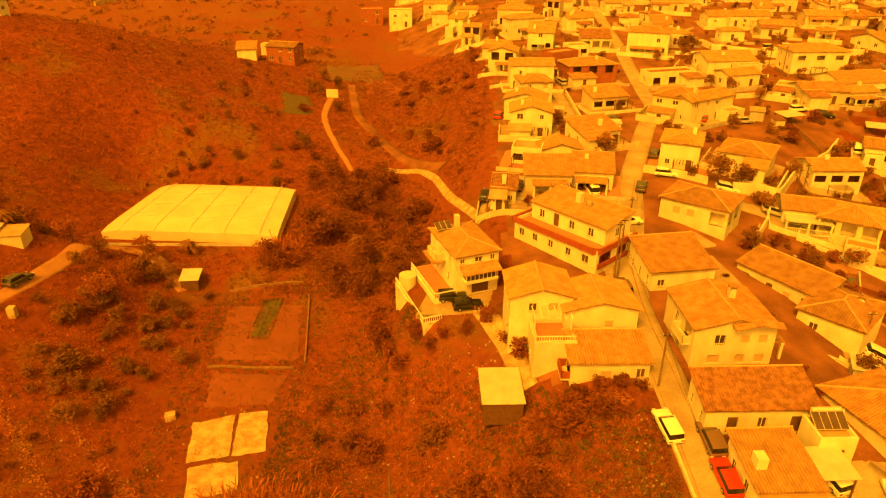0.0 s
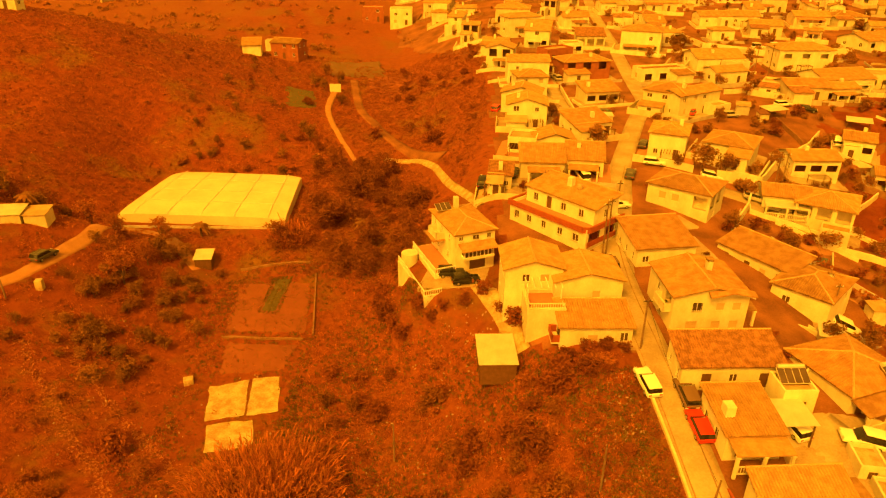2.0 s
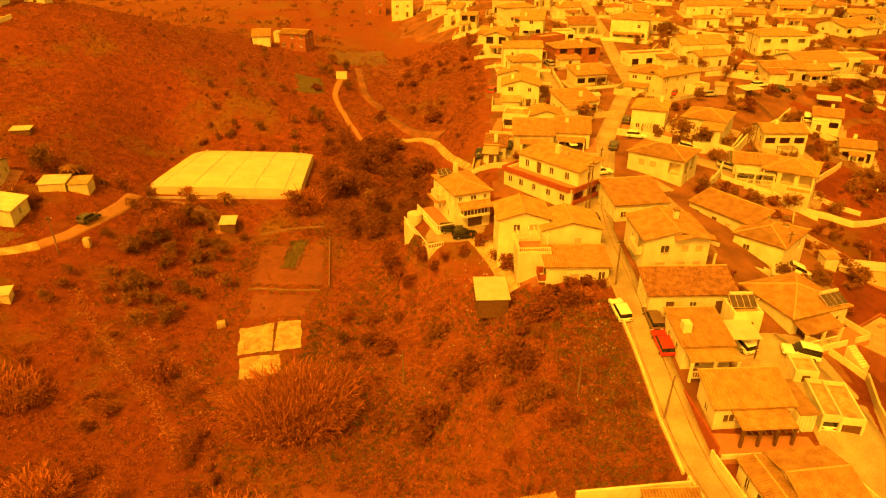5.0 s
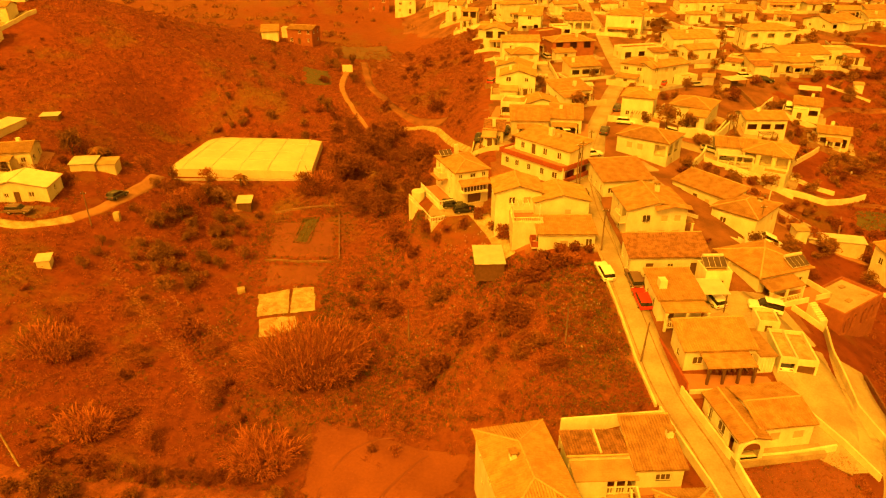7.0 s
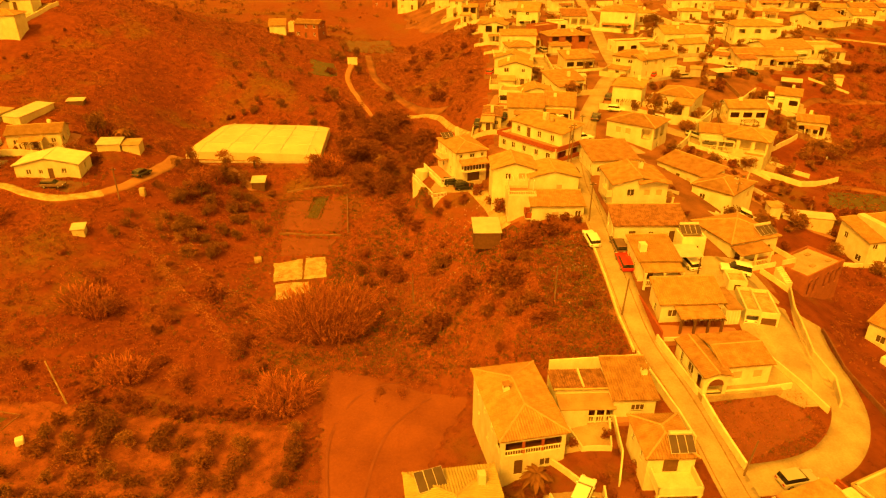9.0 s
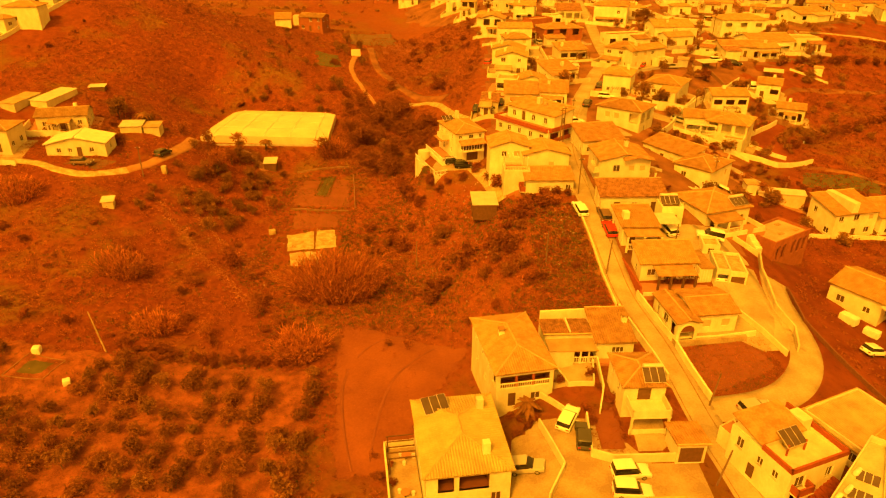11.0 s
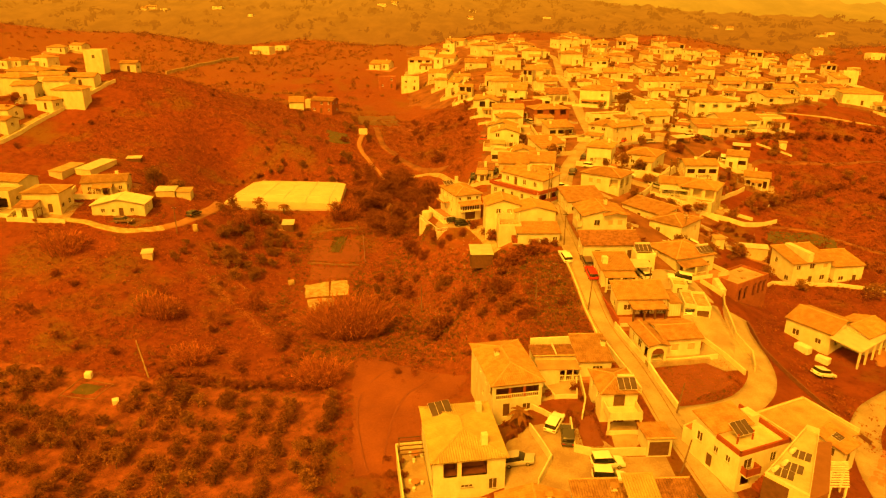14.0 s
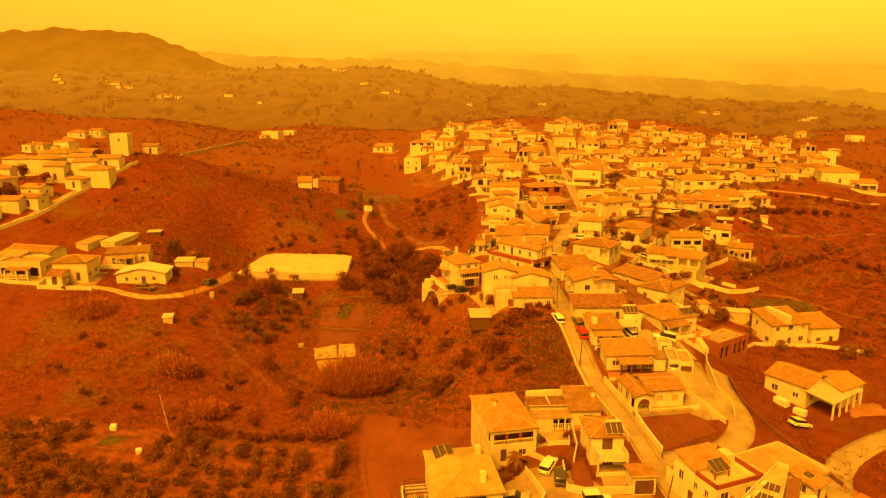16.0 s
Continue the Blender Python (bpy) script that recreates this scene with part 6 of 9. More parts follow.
def block(name, parent, mat, ring, z0, z1, lip=0.0, floor=None):
    """An upright block over a ring of corners, with a parapet lip round its roof if lip is set."""
    k = len(ring)
    cx_, cy_ = sum(q[0] for q in ring) / k, sum(q[1] for q in ring) / k
    inn = [(cx_ + (q[0] - cx_) * 0.93, cy_ + (q[1] - cy_) * 0.93) for q in ring]
    V = [(*q, z0) for q in ring] + [(*q, z1) for q in ring] + [(*q, z1) for q in inn] + [(*q, z1 - lip) for q in inn]
    F = []
    for i_ in range(k):
        j_ = (i_ + 1) % k
        for lv in range(3 if lip else 1):
            F.append((lv * k + i_, lv * k + j_, (lv + 1) * k + j_, (lv + 1) * k + i_))
    if lip:
        part("roof", raw("roof", [(*q, z1 - lip) for q in inn], [tuple(range(k))], floor or mat), None, parent, "flat screeded roof")
    else:
        F.append(tuple(range(k, 2 * k)))
    return part(name, raw(name, V, F, mat), None, parent)


MODERN = thing("house", pose(0, 0, 0), "modern white wedge-shaped house with a flat roof and collectors", "house")
block("wall", MODERN, WHITE, [(36.2, -9.0), (37.2, -7.4), (43.5, 2.9), (42.4, 3.8), (33.2, -5.3)], 4.0, 12.5, 0.45, CREAM)
block("dark_cladding", MODERN, WOOD, [(33.1, -5.36), (34.85, -7.5), (34.9, -7.4), (33.17, -5.32)], 4.0, 12.1)
block("brown_wing", MODERN, BROWN, [(37.3, -7.5), (40.2, -6.0), (45.4, 3.0), (43.6, 2.9)], 4.0, 10.6)
for cx_, cy_ in ((38.9, -2.0), (36.9, -4.2), (35.4, -5.2)):
    solar(MODERN, cx_, cy_, 12.12, 2.0, 1.5, 26, -35, tank=False)
    part("water_tank", rod(bmesh.new(), (cx_ - 1.0, cy_ + 0.5, 12.4), (cx_ - 0.2, cy_ + 1.1, 12.4), 0.25, n=10), FRAME, MODERN)
for k in range(7):
    a0, a1 = 3.5 + 0.22 * k, 3.5 + 0.22 * (k + 1)
    fan = [(37.0, -7.9, 9.6), (37.0 + 2.6 * math.cos(a0), -7.9 + 2.6 * math.sin(a0), 8.6), (37.0 + 2.6 * math.cos((a0 + a1) / 2), -7.9 + 2.6 * math.sin((a0 + a1) / 2), 8.85), (37.0 + 2.6 * math.cos(a1), -7.9 + 2.6 * math.sin(a1), 8.6)]
    part("awning_fold", raw("awning_fold", fan + [(p_[0], p_[1], p_[2] - 0.06) for p_ in fan], [(0, 1, 2), (0, 2, 3), (4, 6, 5), (4, 7, 6), (1, 5, 6, 2), (2, 6, 7, 3), (0, 4, 5, 1), (3, 7, 4, 0)], BROWN), None, MODERN, "brown fan-shaped awning")
LOUV = thing("pergola", pose(0, 0, 0), "white louvred pergola beside the modern house", "pergola")
for k in range(11):
    part("louvre", box(bmesh.new(), 41.9 + k * 0.27, -3.3 + k * 0.44, 9.0, 44.3 + k * 0.24, -3.1 + k * 0.44, 9.1), FRAME, LOUV)
for cx_, cy_ in ((42.2, -3.2), (44.0, -3.2), (44.9, 1.1), (46.3, 1.0)):
    part("post", box(bmesh.new(), cx_ - 0.1, cy_ - 0.1, 4.0, cx_ + 0.1, cy_ + 0.1, 9.0), FRAME, LOUV)
SMALL = house(48.6, 6.8, 3.2, 3.6, 35, 2.4, "mono_s", pitch=12, base=5.6, label="little white annexe with a roof light", category="annexe")
solar(SMALL, 0, 0, 3.0, 1.4, 1.2, 12, tank=False)
R23 = house(35.2, 5.3, 7.8, 8.0, 22, 4.3, "flat", base=5.7, tile=CREAM, label="white corner house with a red-rimmed roof terrace", holes=[("W", -2.6, 2.6, 1.0, 1.4, "win"), ("W", 0.2, 2.7, 0.8, 1.0, "win"), ("W", 2.2, 2.7, 0.8, 1.0, "win"), ("W", -0.6, 0.2, 1.0, 1.8, "door"), ("S", -2.4, 0.2, 1.6, 2.0, "hollow"), ("S", -2.4, 2.6, 1.4, 1.5, "win"), ("S", 1.6, 2.6, 1.0, 1.4, "win")])
parapet(R23, [(-3.8, -0.2), (-3.8, -3.9), (3.8, -3.9), (3.8, 4.0)], 4.756, 0.6, 0.24, RED_PAINT, label="red painted parapet")
balcony(R23, "S", 7.8, 8.0, -2.4, 2.4, 2.2, 1.0, RED_PAINT)
porch(R23, -4.1, 2.2, -0.1, 4.2, 6.2, TILE, 0, 0.8, rail=False)
part("upper_wall", box(bmesh.new(), -3.6, 0.2, 4.3, 2.0, 3.7, 5.35), WHITE, R23)
part("stair_room", box(bmesh.new(), 2.3, 0.6, 4.3, 3.6, 2.6, 5.9, 0.03), WHITE, R23)
for k in range(9):
    part("step", box(bmesh.new(), 2.6 - 0.42 * (k + 1), -5.3, -1.0, 2.6 - 0.42 * k, -4.02, 2.3 - 0.27 * k), RED_PAINT, R23, "red tiled outdoor step")
parapet(R23, [(2.6, -5.3), (-1.2, -5.3)], -0.6, 1.4, 0.14, RED_PAINT, "stair_wall", "red painted stair wall")
solar(R23, -0.6, -0.6, 5.75, 2.6, 2.0, 26, tank=False)
for k in (-1.8, 0.6):
    part("collector_stand", box(bmesh.new(), k - 0.08, -1.5, 4.3, k + 0.08, -1.34, 5.7), RED_PAINT, R23)
block("garage", thing("garage", pose(0, 0, 0), "small white street garage at the corner house", "garage"), WHITE, [(29.9, 9.8), (30.8, 7.9), (32.0, 8.5), (32.0, 11.0)], 5.0, 8.2, 0.2, TERRACE)
YARD2 = house(46.5, 10.5, 9, 8, 25, 2.6, "mono_s", pitch=3, base=5.2, tile=FLAT_ROOF, label="long low workshop with a flat screed roof", category="workshop")
garden_wall([(17.4, -2.3), (26.4, -2.1)], 3.2, 0.22, WHITE, "pale parapet wall behind the row houses", top=9.0)
parapet(YARD2, [(-4.6, -4.1), (-4.6, 4.1), (4.6, 4.1), (4.6, -4.1)], 2.5, 0.9, 0.22, CREAM, label="cream parapet round the flat roof")
R24a = house(15.4, -5.8, 5.0, 5.4, 3, 2.9, "mono_s", pitch=12, base=5.2, tile=TILE, label="low white house with a terracotta roof", chimney=(2.0, 1.6, 0.4))
house(18.5, -5.2, 1.6, 4.6, 3, 2.7, "mono_s", base=5.2, pitch=9, tile=TILE_OLD, label="narrow lean-to between two row houses", name="annexe", category="annexe", holes=[])
R24b = house(20.4, -5.9, 3.0, 6.2, 3, 3.5, "mono_s", pitch=10, base=5.2, tile=SAND_TILE, label="narrow house with a ribbed pale roof")
R24c = house(24.1, -5.4, 4.2, 5.2, 3, 2.9, "mono_s", pitch=12, base=5.2, tile=TILE_OLD, label="low house with a weathered tile roof")
house(8.4, -6.4, 8.0, 6.4, 2, 3.2, "gy", base=4.4, tile=TILE_PALE, label="house with a pale terracotta roof", chimney=(1.6, 1.6, 0.2))
house(40.9, 42.3, 2.0, 6.4, -9, 2.1, "flat", base=9.9, tile=SLAB, label="small white single garage with open front", category="garage", holes=[("S", 0, 0.0, 1.6, 1.7, "hollow")])
house(43.2, 42.3, 2.5, 6.6, -9, 2.1, "flat", base=9.5, tile=SLAB, label="white garage with a brown door", category="garage", holes=[("S", 0, 0.0, 2.0, 1.7, "garage")])
house(41.0, 47.6, 2.6, 3.4, -8, 1.7, "flat", base=11.0, tile=SLAB, label="small white outbuilding beside the yard", category="outbuilding", holes=[("S", 0, 0.3, 0.9, 1.2, "door")])
house(25.8, 8.3, 3.2, 3.4, 3, 2.5, "mono_n", pitch=5, base=5.6, label="street garage under a red tile roof", category="garage", wall=WHITE, holes=[("S", 0, 0.0, 2.7, 2.2, "garage")])
# the lower houses on the far side of the lane
LH = house(75.5, 70.5, 9.5, 7.0, 14, 5.2, "mono_s", pitch=12, base=4.4, tile=TILE_PALE, label="white hillside house with a white stair parapet on its roof")
house(84.5, 71.5, 7.0, 6.5, 10, 4.2, "mono_s", pitch=10, base=4.2, tile=TILE_PALE, label="white annexe with terraces on the slope")
part("roof_wall", box(bmesh.new(), -1.6, -3.6, 5.0, -0.2, 3.6, 7.4, 0.05), WHITE, LH)
FARM = house(66.0, 43.5, 8.5, 8.0, 35, 3.6, "gy", base=3.9, tile=TILE_PALE, label="low farmhouse with a wide lean-to", category="farmhouse")
porch(FARM, -5.2, 5.6, -9.4, -4.02, 3.4, METAL, 5, 0.6, rail=False)
house(72.5, 42.0, 7.0, 6.5, 30, 3.2, "gx", base=3.9, tile=TILE_PALE, label="farm wing with a terracotta roof", category="farmhouse")
slab_thing("trailer", 60.5, 38.0, 1.4, 2.6, 30, z_at(60.5, 38.0) + 0.02, z_at(60.5, 38.0) + 1.3, FRAME, "white trailer abandoned on the bare yard", "trailer", 0.08)
slab_thing("trailer", 62.6, 35.2, 1.2, 2.2, 40, z_at(62.6, 35.2) + 0.02, z_at(62.6, 35.2) + 1.1, FRAME, "white trailer abandoned on the bare yard", "trailer", 0.08)

# ---- the village behind ----
lived(16.6, 143.4, 8.6, 7.5, -5, 5.2, "gy", base=18.8, tile=TILE_PALE)
lived(16.5, 152.6, 9.0, 6.0, -12, 5.0, "gy", base=19.2, tile=TILE_PALE)
lived(20.4, 180.9, 11.0, 7.0, 1, 6.0, "gx", base=20.1, tile=TILE_PALE)
lived(35.9, 185.6, 13.4, 8.0, 13, 5.0, "hip", base=20.2, wall=RED_WALL)
lived(29.4, 192.6, 9.2, 5.0, 32, 6.0, "flat", base=21.0, wall=RED_WALL)
lived(28.6, 137.5, 8.9, 6.5, 21, 3.0, "mono_s", base=18.5, pitch=12)
lived(36.1, 162.5, 8.9, 6.0, 15, 3.0, "mono_s", base=19.4, pitch=12)
lived(14.5, 127.3, 5.6, 6.0, -13, 3.0, "flat", base=18.0)
lived(20.3, 127.5, 7.8, 6.0, 1, 3.0, "gy", base=18.0, tile=TILE_PALE)
lived(16.7, 115.5, 7.9, 6.0, -3, 3.2, "mono_s", base=17.0, pitch=14, tile=TILE_PALE)
lived(24.8, 116.7, 6.9, 6.0, -9, 3.2, "mono_s", base=17.0, pitch=14, tile=TILE_PALE)
lived(8.9, 110.5, 4.0, 5.0, -7, 2.8, "mono_s", base=16.8, pitch=8, tile=TILE_OLD, holes=[("S", -0.6, 0.0, 1.0, 2.0, "door"), ("S", 1.1, 0.9, 0.8, 0.9, "win"), ("W", 0, 0.9, 0.9, 1.0, "win")])
lived(43.3, 126.6, 6.9, 8.5, -22, 5.0, "hip", base=17.7, tile=TILE_PALE)
lived(56.0, 126.7, 9.0, 9.0, -32, 3.4, "hip", base=17.2, tile=TILE_PALE)
lived(50.9, 154.0, 9.5, 8.5, -32, 5.4, "hip", base=19.2, tile=TILE_PALE)
lived(55.6, 153.3, 13.7, 6.0, 32, 5.2, "gx", base=19.2, tile=TILE_PALE)
lived(57.0, 184.0, 13.6, 5.0, 16, 3.2, "flat", base=20.3)
lived(59.9, 215.5, 12.0, 8.5, -20, 6.5, "hip", base=22.5)
lived(100.4, 196.4, 15.5, 9.0, 1, 6.0, "hip", base=20.8, tile=TILE_PALE)
lived(23.6, 236.8, 15.5, 8.0, 21, 5.5, "hip", base=24.4, tile=TILE_PALE)
lived(41.7, 243.4, 9.1, 6.0, 18, 4.0, "gx", base=25.1, tile=TILE_PALE)
lived(74.6, 182.6, 9.7, 6.0, 17, 3.4, "gx", base=20.0, tile=TILE_PALE)
lived(84.5, 170.5, 8.4, 5.5, -32, 3.2, "flat", base=19.7)
lived(96.1, 166.5, 9.5, 6.0, 7, 3.2, "gx", base=19.5, tile=TILE_PALE)
lived(65.8, 106.2, 9.0, 9.0, -32, 5.2, "hip", base=11.2, tile=TILE_PALE)
lived(59.9, 110.0, 7.7, 7.0, -17, 3.2, "gx", base=13.1, tile=TILE_PALE)
lived(88.3, 138.4, 6.0, 7.0, -26, 3.4, "gx", base=13.9, tile=TILE_PALE)
lived(71.7, 126.1, 9.3, 7.0, 0, 3.2, "gx", base=13.6, tile=TILE_PALE)
lived(89.2, 125.7, 6.7, 6.0, -23, 3.2, "gx", base=10.7, tile=TILE_PALE)
lived(-86.6, 96.4, 10.2, 6.5, 14, 3.0, "gx", base=16.4, tile=TILE_PALE)
lived(-93.6, 82.6, 8.0, 6.6, 4, 4.6, "hip", base=15.0, tile=TILE_PALE)
shed(-94.5, 107.5, 4.6, 10.0, -14, 2.4, 18.4, METAL, CREAM, "long low shed with a pale sheet roof", 4)
shed(-100.5, 104.0, 4.0, 8.0, -14, 2.2, 18.6, FLAT_ROOF, CREAM, "long low shed with a brown roof", 4)
shed(-88.4, 116.5, 3.6, 2.2, 10, 0.9, 19.9, METAL, WOOD, "low field shelter with a pale sheet roof", 6)
lived(-108.6, 91.5, 13.0, 6.0, -12, 2.8, "gx", base=18.1, tile=TILE_PALE)
lived(-106.5, 83.5, 10.3, 6.0, 1, 3.4, "flat", base=16.6)
house(-55.5, 232, 10, 7, -15, 5.2, "gx", wall=RED_WALL, label="red-walled country house under a tile roof")
house(-67, 228, 6, 5, 10, 3.0, "mono_s", tile=TILE_PALE, label="small pale farm building")
house(-63, 243, 6, 4, 0, 3.2, "flat", label="small white farm building")
house(-33, 293, 9, 7, 5, 5.5, "flat", wall=RED_WALL, label="unfinished brick house frame", category="building")
house(-20.5, 285, 9, 7, 2, 6.0, "flat", label="white two-storey cube house")
house(-121, 169, 6, 6, 8, 7.4, "flat", label="white square water tower", category="tower", holes=[("S", 0, 5, 1, 1.2, "win")])
house(-77.6, 84.4, 11.6, 6.2, 7, 2.7, "gy", pitch=13, base=14.5, tile=METAL, label="white farmhouse with a pale sheet roof", category="farmhouse", holes=[("S", -3.4, 0.9, 0.9, 1.0, "win"), ("S", -1.2, 0.9, 0.7, 0.9, "win"), ("S", 0.6, 0.0, 1.0, 2.0, "door"), ("S", 3.0, 0.9, 0.9, 1.0, "win"), ("E", 0, 1.0, 0.8, 1.0, "win")])
shed(-72.2, 97.0, 4.6, 3.6, 8, 2.0, 15.0, METAL, CREAM, "small shed with a pale sheet roof", 6)
shed(-68.0, 97.8, 3.4, 3.4, 8, 1.9, 14.7, FLAT_ROOF, CREAM, "small shed with a brown roof", 5)
# ---- the hilltop estate and the far part of the village ----
house(-135, 110, 8.7, 5.7, -8, 2.9, "gx", fine=False, label="whitewashed estate house on the hilltop", tile=TILE_PALE)
house(-131, 118, 7.6, 5.1, 0, 2.9, "gx", fine=False, label="whitewashed estate house on the hilltop", tile=TILE)
house(-129, 128, 7.2, 5.2, -15, 2.9, "gx", fine=False, label="whitewashed estate house on the hilltop", tile=TILE_PALE)
house(-116, 141, 8.5, 6.1, 6, 4.6, "hip", fine=False, label="whitewashed estate house on the hilltop", tile=TILE_PALE)
house(-121, 137, 5.9, 4.2, -15, 2.9, "hip", fine=False, label="whitewashed estate house on the hilltop", tile=TILE_PALE)
house(-143, 130, 9.7, 7.0, -15, 4.6, "hip", fine=False, label="whitewashed estate house on the hilltop", tile=TILE_PALE)
house(-137, 149, 9.7, 6.9, -15, 4.6, "hip", fine=False, label="whitewashed estate house on the hilltop", tile=TILE_PALE)
house(-150, 155, 9.0, 6.5, 0, 4.6, "hip", fine=False, label="whitewashed estate house on the hilltop", tile=TILE)
house(-136, 155, 10.8, 7.7, -8, 4.6, "hip", fine=False, label="whitewashed estate house on the hilltop", tile=TILE_PALE)
house(-119, 155, 8.2, 5.9, 6, 2.9, "gx", fine=False, label="whitewashed estate house on the hilltop", tile=TILE_PALE)
house(-126, 150, 7.1, 5.1, 6, 4.6, "gx", fine=False, label="whitewashed estate house on the hilltop", tile=TILE_PALE)
lived(-237, 338, 13.8, 11.0, -15, 5.0, "hip", fine=False, tile=TILE_PALE)
lived(-251, 332, 13.6, 10.9, 0, 3.0, "hip", fine=False)
lived(-250, 376, 13.2, 10.5, 12, 3.0, "hip", fine=False, tile=TILE_PALE)
lived(-241, 386, 11.5, 9.2, -15, 3.0, "gx", fine=False, tile=TILE_PALE)
re_ = random.Random(31)
for x_, y_ in ((-140, 121), (-126, 121), (-148, 141), (-130, 142), (-144, 150), (-129, 161), (-141, 163), (-122, 146), (-155, 146), (-152, 132)):
    house(x_, y_, re_.uniform(6, 8.5), re_.uniform(4.5, 6), re_.choice((-15, -8, 0, 6)), re_.choice((2.9, 4.6)), re_.choice(("gx", "hip", "flat")), fine=False, label="whitewashed estate house on the hilltop", tile=re_.choice((TILE, TILE_PALE)))
house(-114, 178, 5.6, 4.0, 0, 2.9, "gx", fine=False, label="whitewashed estate house on the hilltop", tile=TILE)
lived(-138, 450, 17.4, 11.0, -15, 5.0, "flat", fine=False, tile=TILE_PALE)
lived(-132, 482, 11.6, 9.3, -8, 3.0, "flat", fine=False, tile=TILE_PALE)
lived(-40, 341, 13.9, 11.0, -15, 3.0, "gx", fine=False, tile=TILE_PALE)
lived(-13, 356, 12.2, 9.8, -8, 5.0, "hip", fine=False, tile=TILE_PALE)
lived(-17, 326, 16.7, 11.0, 0, 5.0, "hip", fine=False)
lived(-2, 320, 13.2, 10.5, -15, 3.0, "gx", fine=False, tile=TILE_PALE)
lived(-5, 288, 13.7, 10.9, -15, 3.0, "gx", fine=False, tile=TILE_PALE)
lived(18, 326, 13.3, 10.7, 25, 5.0, "hip", fine=False)
lived(13, 290, 13.7, 10.9, 0, 3.0, "gx", fine=False)
lived(29, 300, 14.0, 11.0, 0, 5.0, "hip", fine=False)
lived(22, 249, 14.9, 11.0, -8, 5.0, "hip", fine=False, tile=TILE_PALE)
lived(45, 315, 13.0, 10.4, -15, 5.0, "hip", fine=False, tile=TILE_PALE)
lived(43, 276, 14.6, 11.0, 12, 3.0, "gx", fine=False, tile=TILE_PALE)
lived(44, 358, 12.6, 10.0, 25, 3.0, "hip", fine=False)
lived(71, 381, 13.2, 10.6, 25, 5.0, "hip", fine=False)
lived(83, 418, 12.2, 9.8, 25, 3.0, "hip", fine=False)
lived(65, 311, 14.4, 11.0, 0, 5.0, "hip", fine=False)
lived(44, 248, 10.9, 8.7, 0, 3.0, "gx", fine=False)
lived(61, 270, 11.5, 9.2, 6, 3.0, "gx", fine=False, tile=TILE_PALE)
lived(79, 306, 14.2, 11.0, -15, 3.0, "hip", fine=False, tile=TILE_PALE)
lived(95, 328, 13.4, 10.7, 25, 3.0, "hip", fine=False)
lived(96, 382, 13.2, 10.6, -15, 3.0, "hip", fine=False, tile=TILE_PALE)
lived(118, 395, 11.7, 9.3, 6, 5.0, "hip", fine=False, tile=TILE_PALE)
lived(81, 273, 14.5, 11.0, -8, 3.0, "gx", fine=False, tile=TILE_PALE)
lived(98, 290, 10.7, 8.5, 25, 3.0, "gx", fine=False)
lived(124, 359, 10.8, 8.7, 0, 3.0, "hip", fine=False)
lived(137, 361, 12.6, 10.1, 6, 5.0, "hip", fine=False, tile=TILE_PALE)
lived(146, 349, 10.6, 8.5, 25, 3.0, "gx", fine=False)
lived(152, 337, 8.6, 6.9, -15, 3.0, "gx", fine=False, tile=TILE_PALE)
lived(94, 252, 13.7, 10.9, 0, 3.0, "gx", fine=False)
lived(105, 253, 13.7, 11.0, -8, 3.0, "gx", fine=False, tile=TILE_PALE)
lived(125, 275, 11.7, 9.4, -8, 5.0, "hip", fine=False, tile=TILE_PALE)
lived(108, 239, 13.1, 10.5, -15, 3.0, "gx", fine=False, tile=TILE_PALE)
lived(130, 254, 15.1, 11.0, -8, 3.0, "gx", fine=False, tile=TILE_PALE)
lived(143, 254, 15.1, 11.0, 0, 3.0, "hip", fine=False)
lived(148, 239, 10.5, 8.4, -15, 3.0, "gx", fine=False, tile=TILE_PALE)
lived(159, 240, 11.9, 9.5, 0, 3.0, "gx", fine=False)
lived(171, 243, 10.7, 8.5, 0, 3.0, "gx", fine=False)
lived(177, 230, 15.3, 11.0, -15, 5.0, "hip", fine=False, tile=TILE_PALE)
lived(194, 270, 8.7, 6.9, -8, 5.0, "flat", fine=False, tile=TILE_PALE)
lived(185, 224, 10.1, 8.1, -8, 3.0, "gx", fine=False, tile=TILE_PALE)
lived(253, 367, 7.4, 5.9, 25, 3.0, "flat", fine=False)
lived(134, 221, 14.8, 11.0, 25, 3.0, "gx", fine=False)
lived(76, 197, 13.7, 11.0, 6, 3.0, "gx", fine=False, tile=TILE_PALE)
lived(101, 176, 14.8, 11.0, 12, 3.2, "gx", fine=False, tile=TILE_PALE)
lived(114, 179, 10.7, 8.6, 0, 3.2, "flat", fine=False)
lived(88, 167, 10.3, 8.2, 0, 3.2, "gx", fine=False)
lived(103, 201, 9.3, 7.5, -15, 3.2, "gx", fine=False, tile=TILE_PALE)
lived(295, 493, 9.5, 7.6, -8, 4.0, "gx", fine=False, tile=TILE_PALE)
lived(162, 309, 5.8, 4.6, -15, 4.0, "gx", fine=False, tile=TILE_PALE)
lived(305, 433, 12.6, 10.1, 0, 4.0, "flat", fine=False)

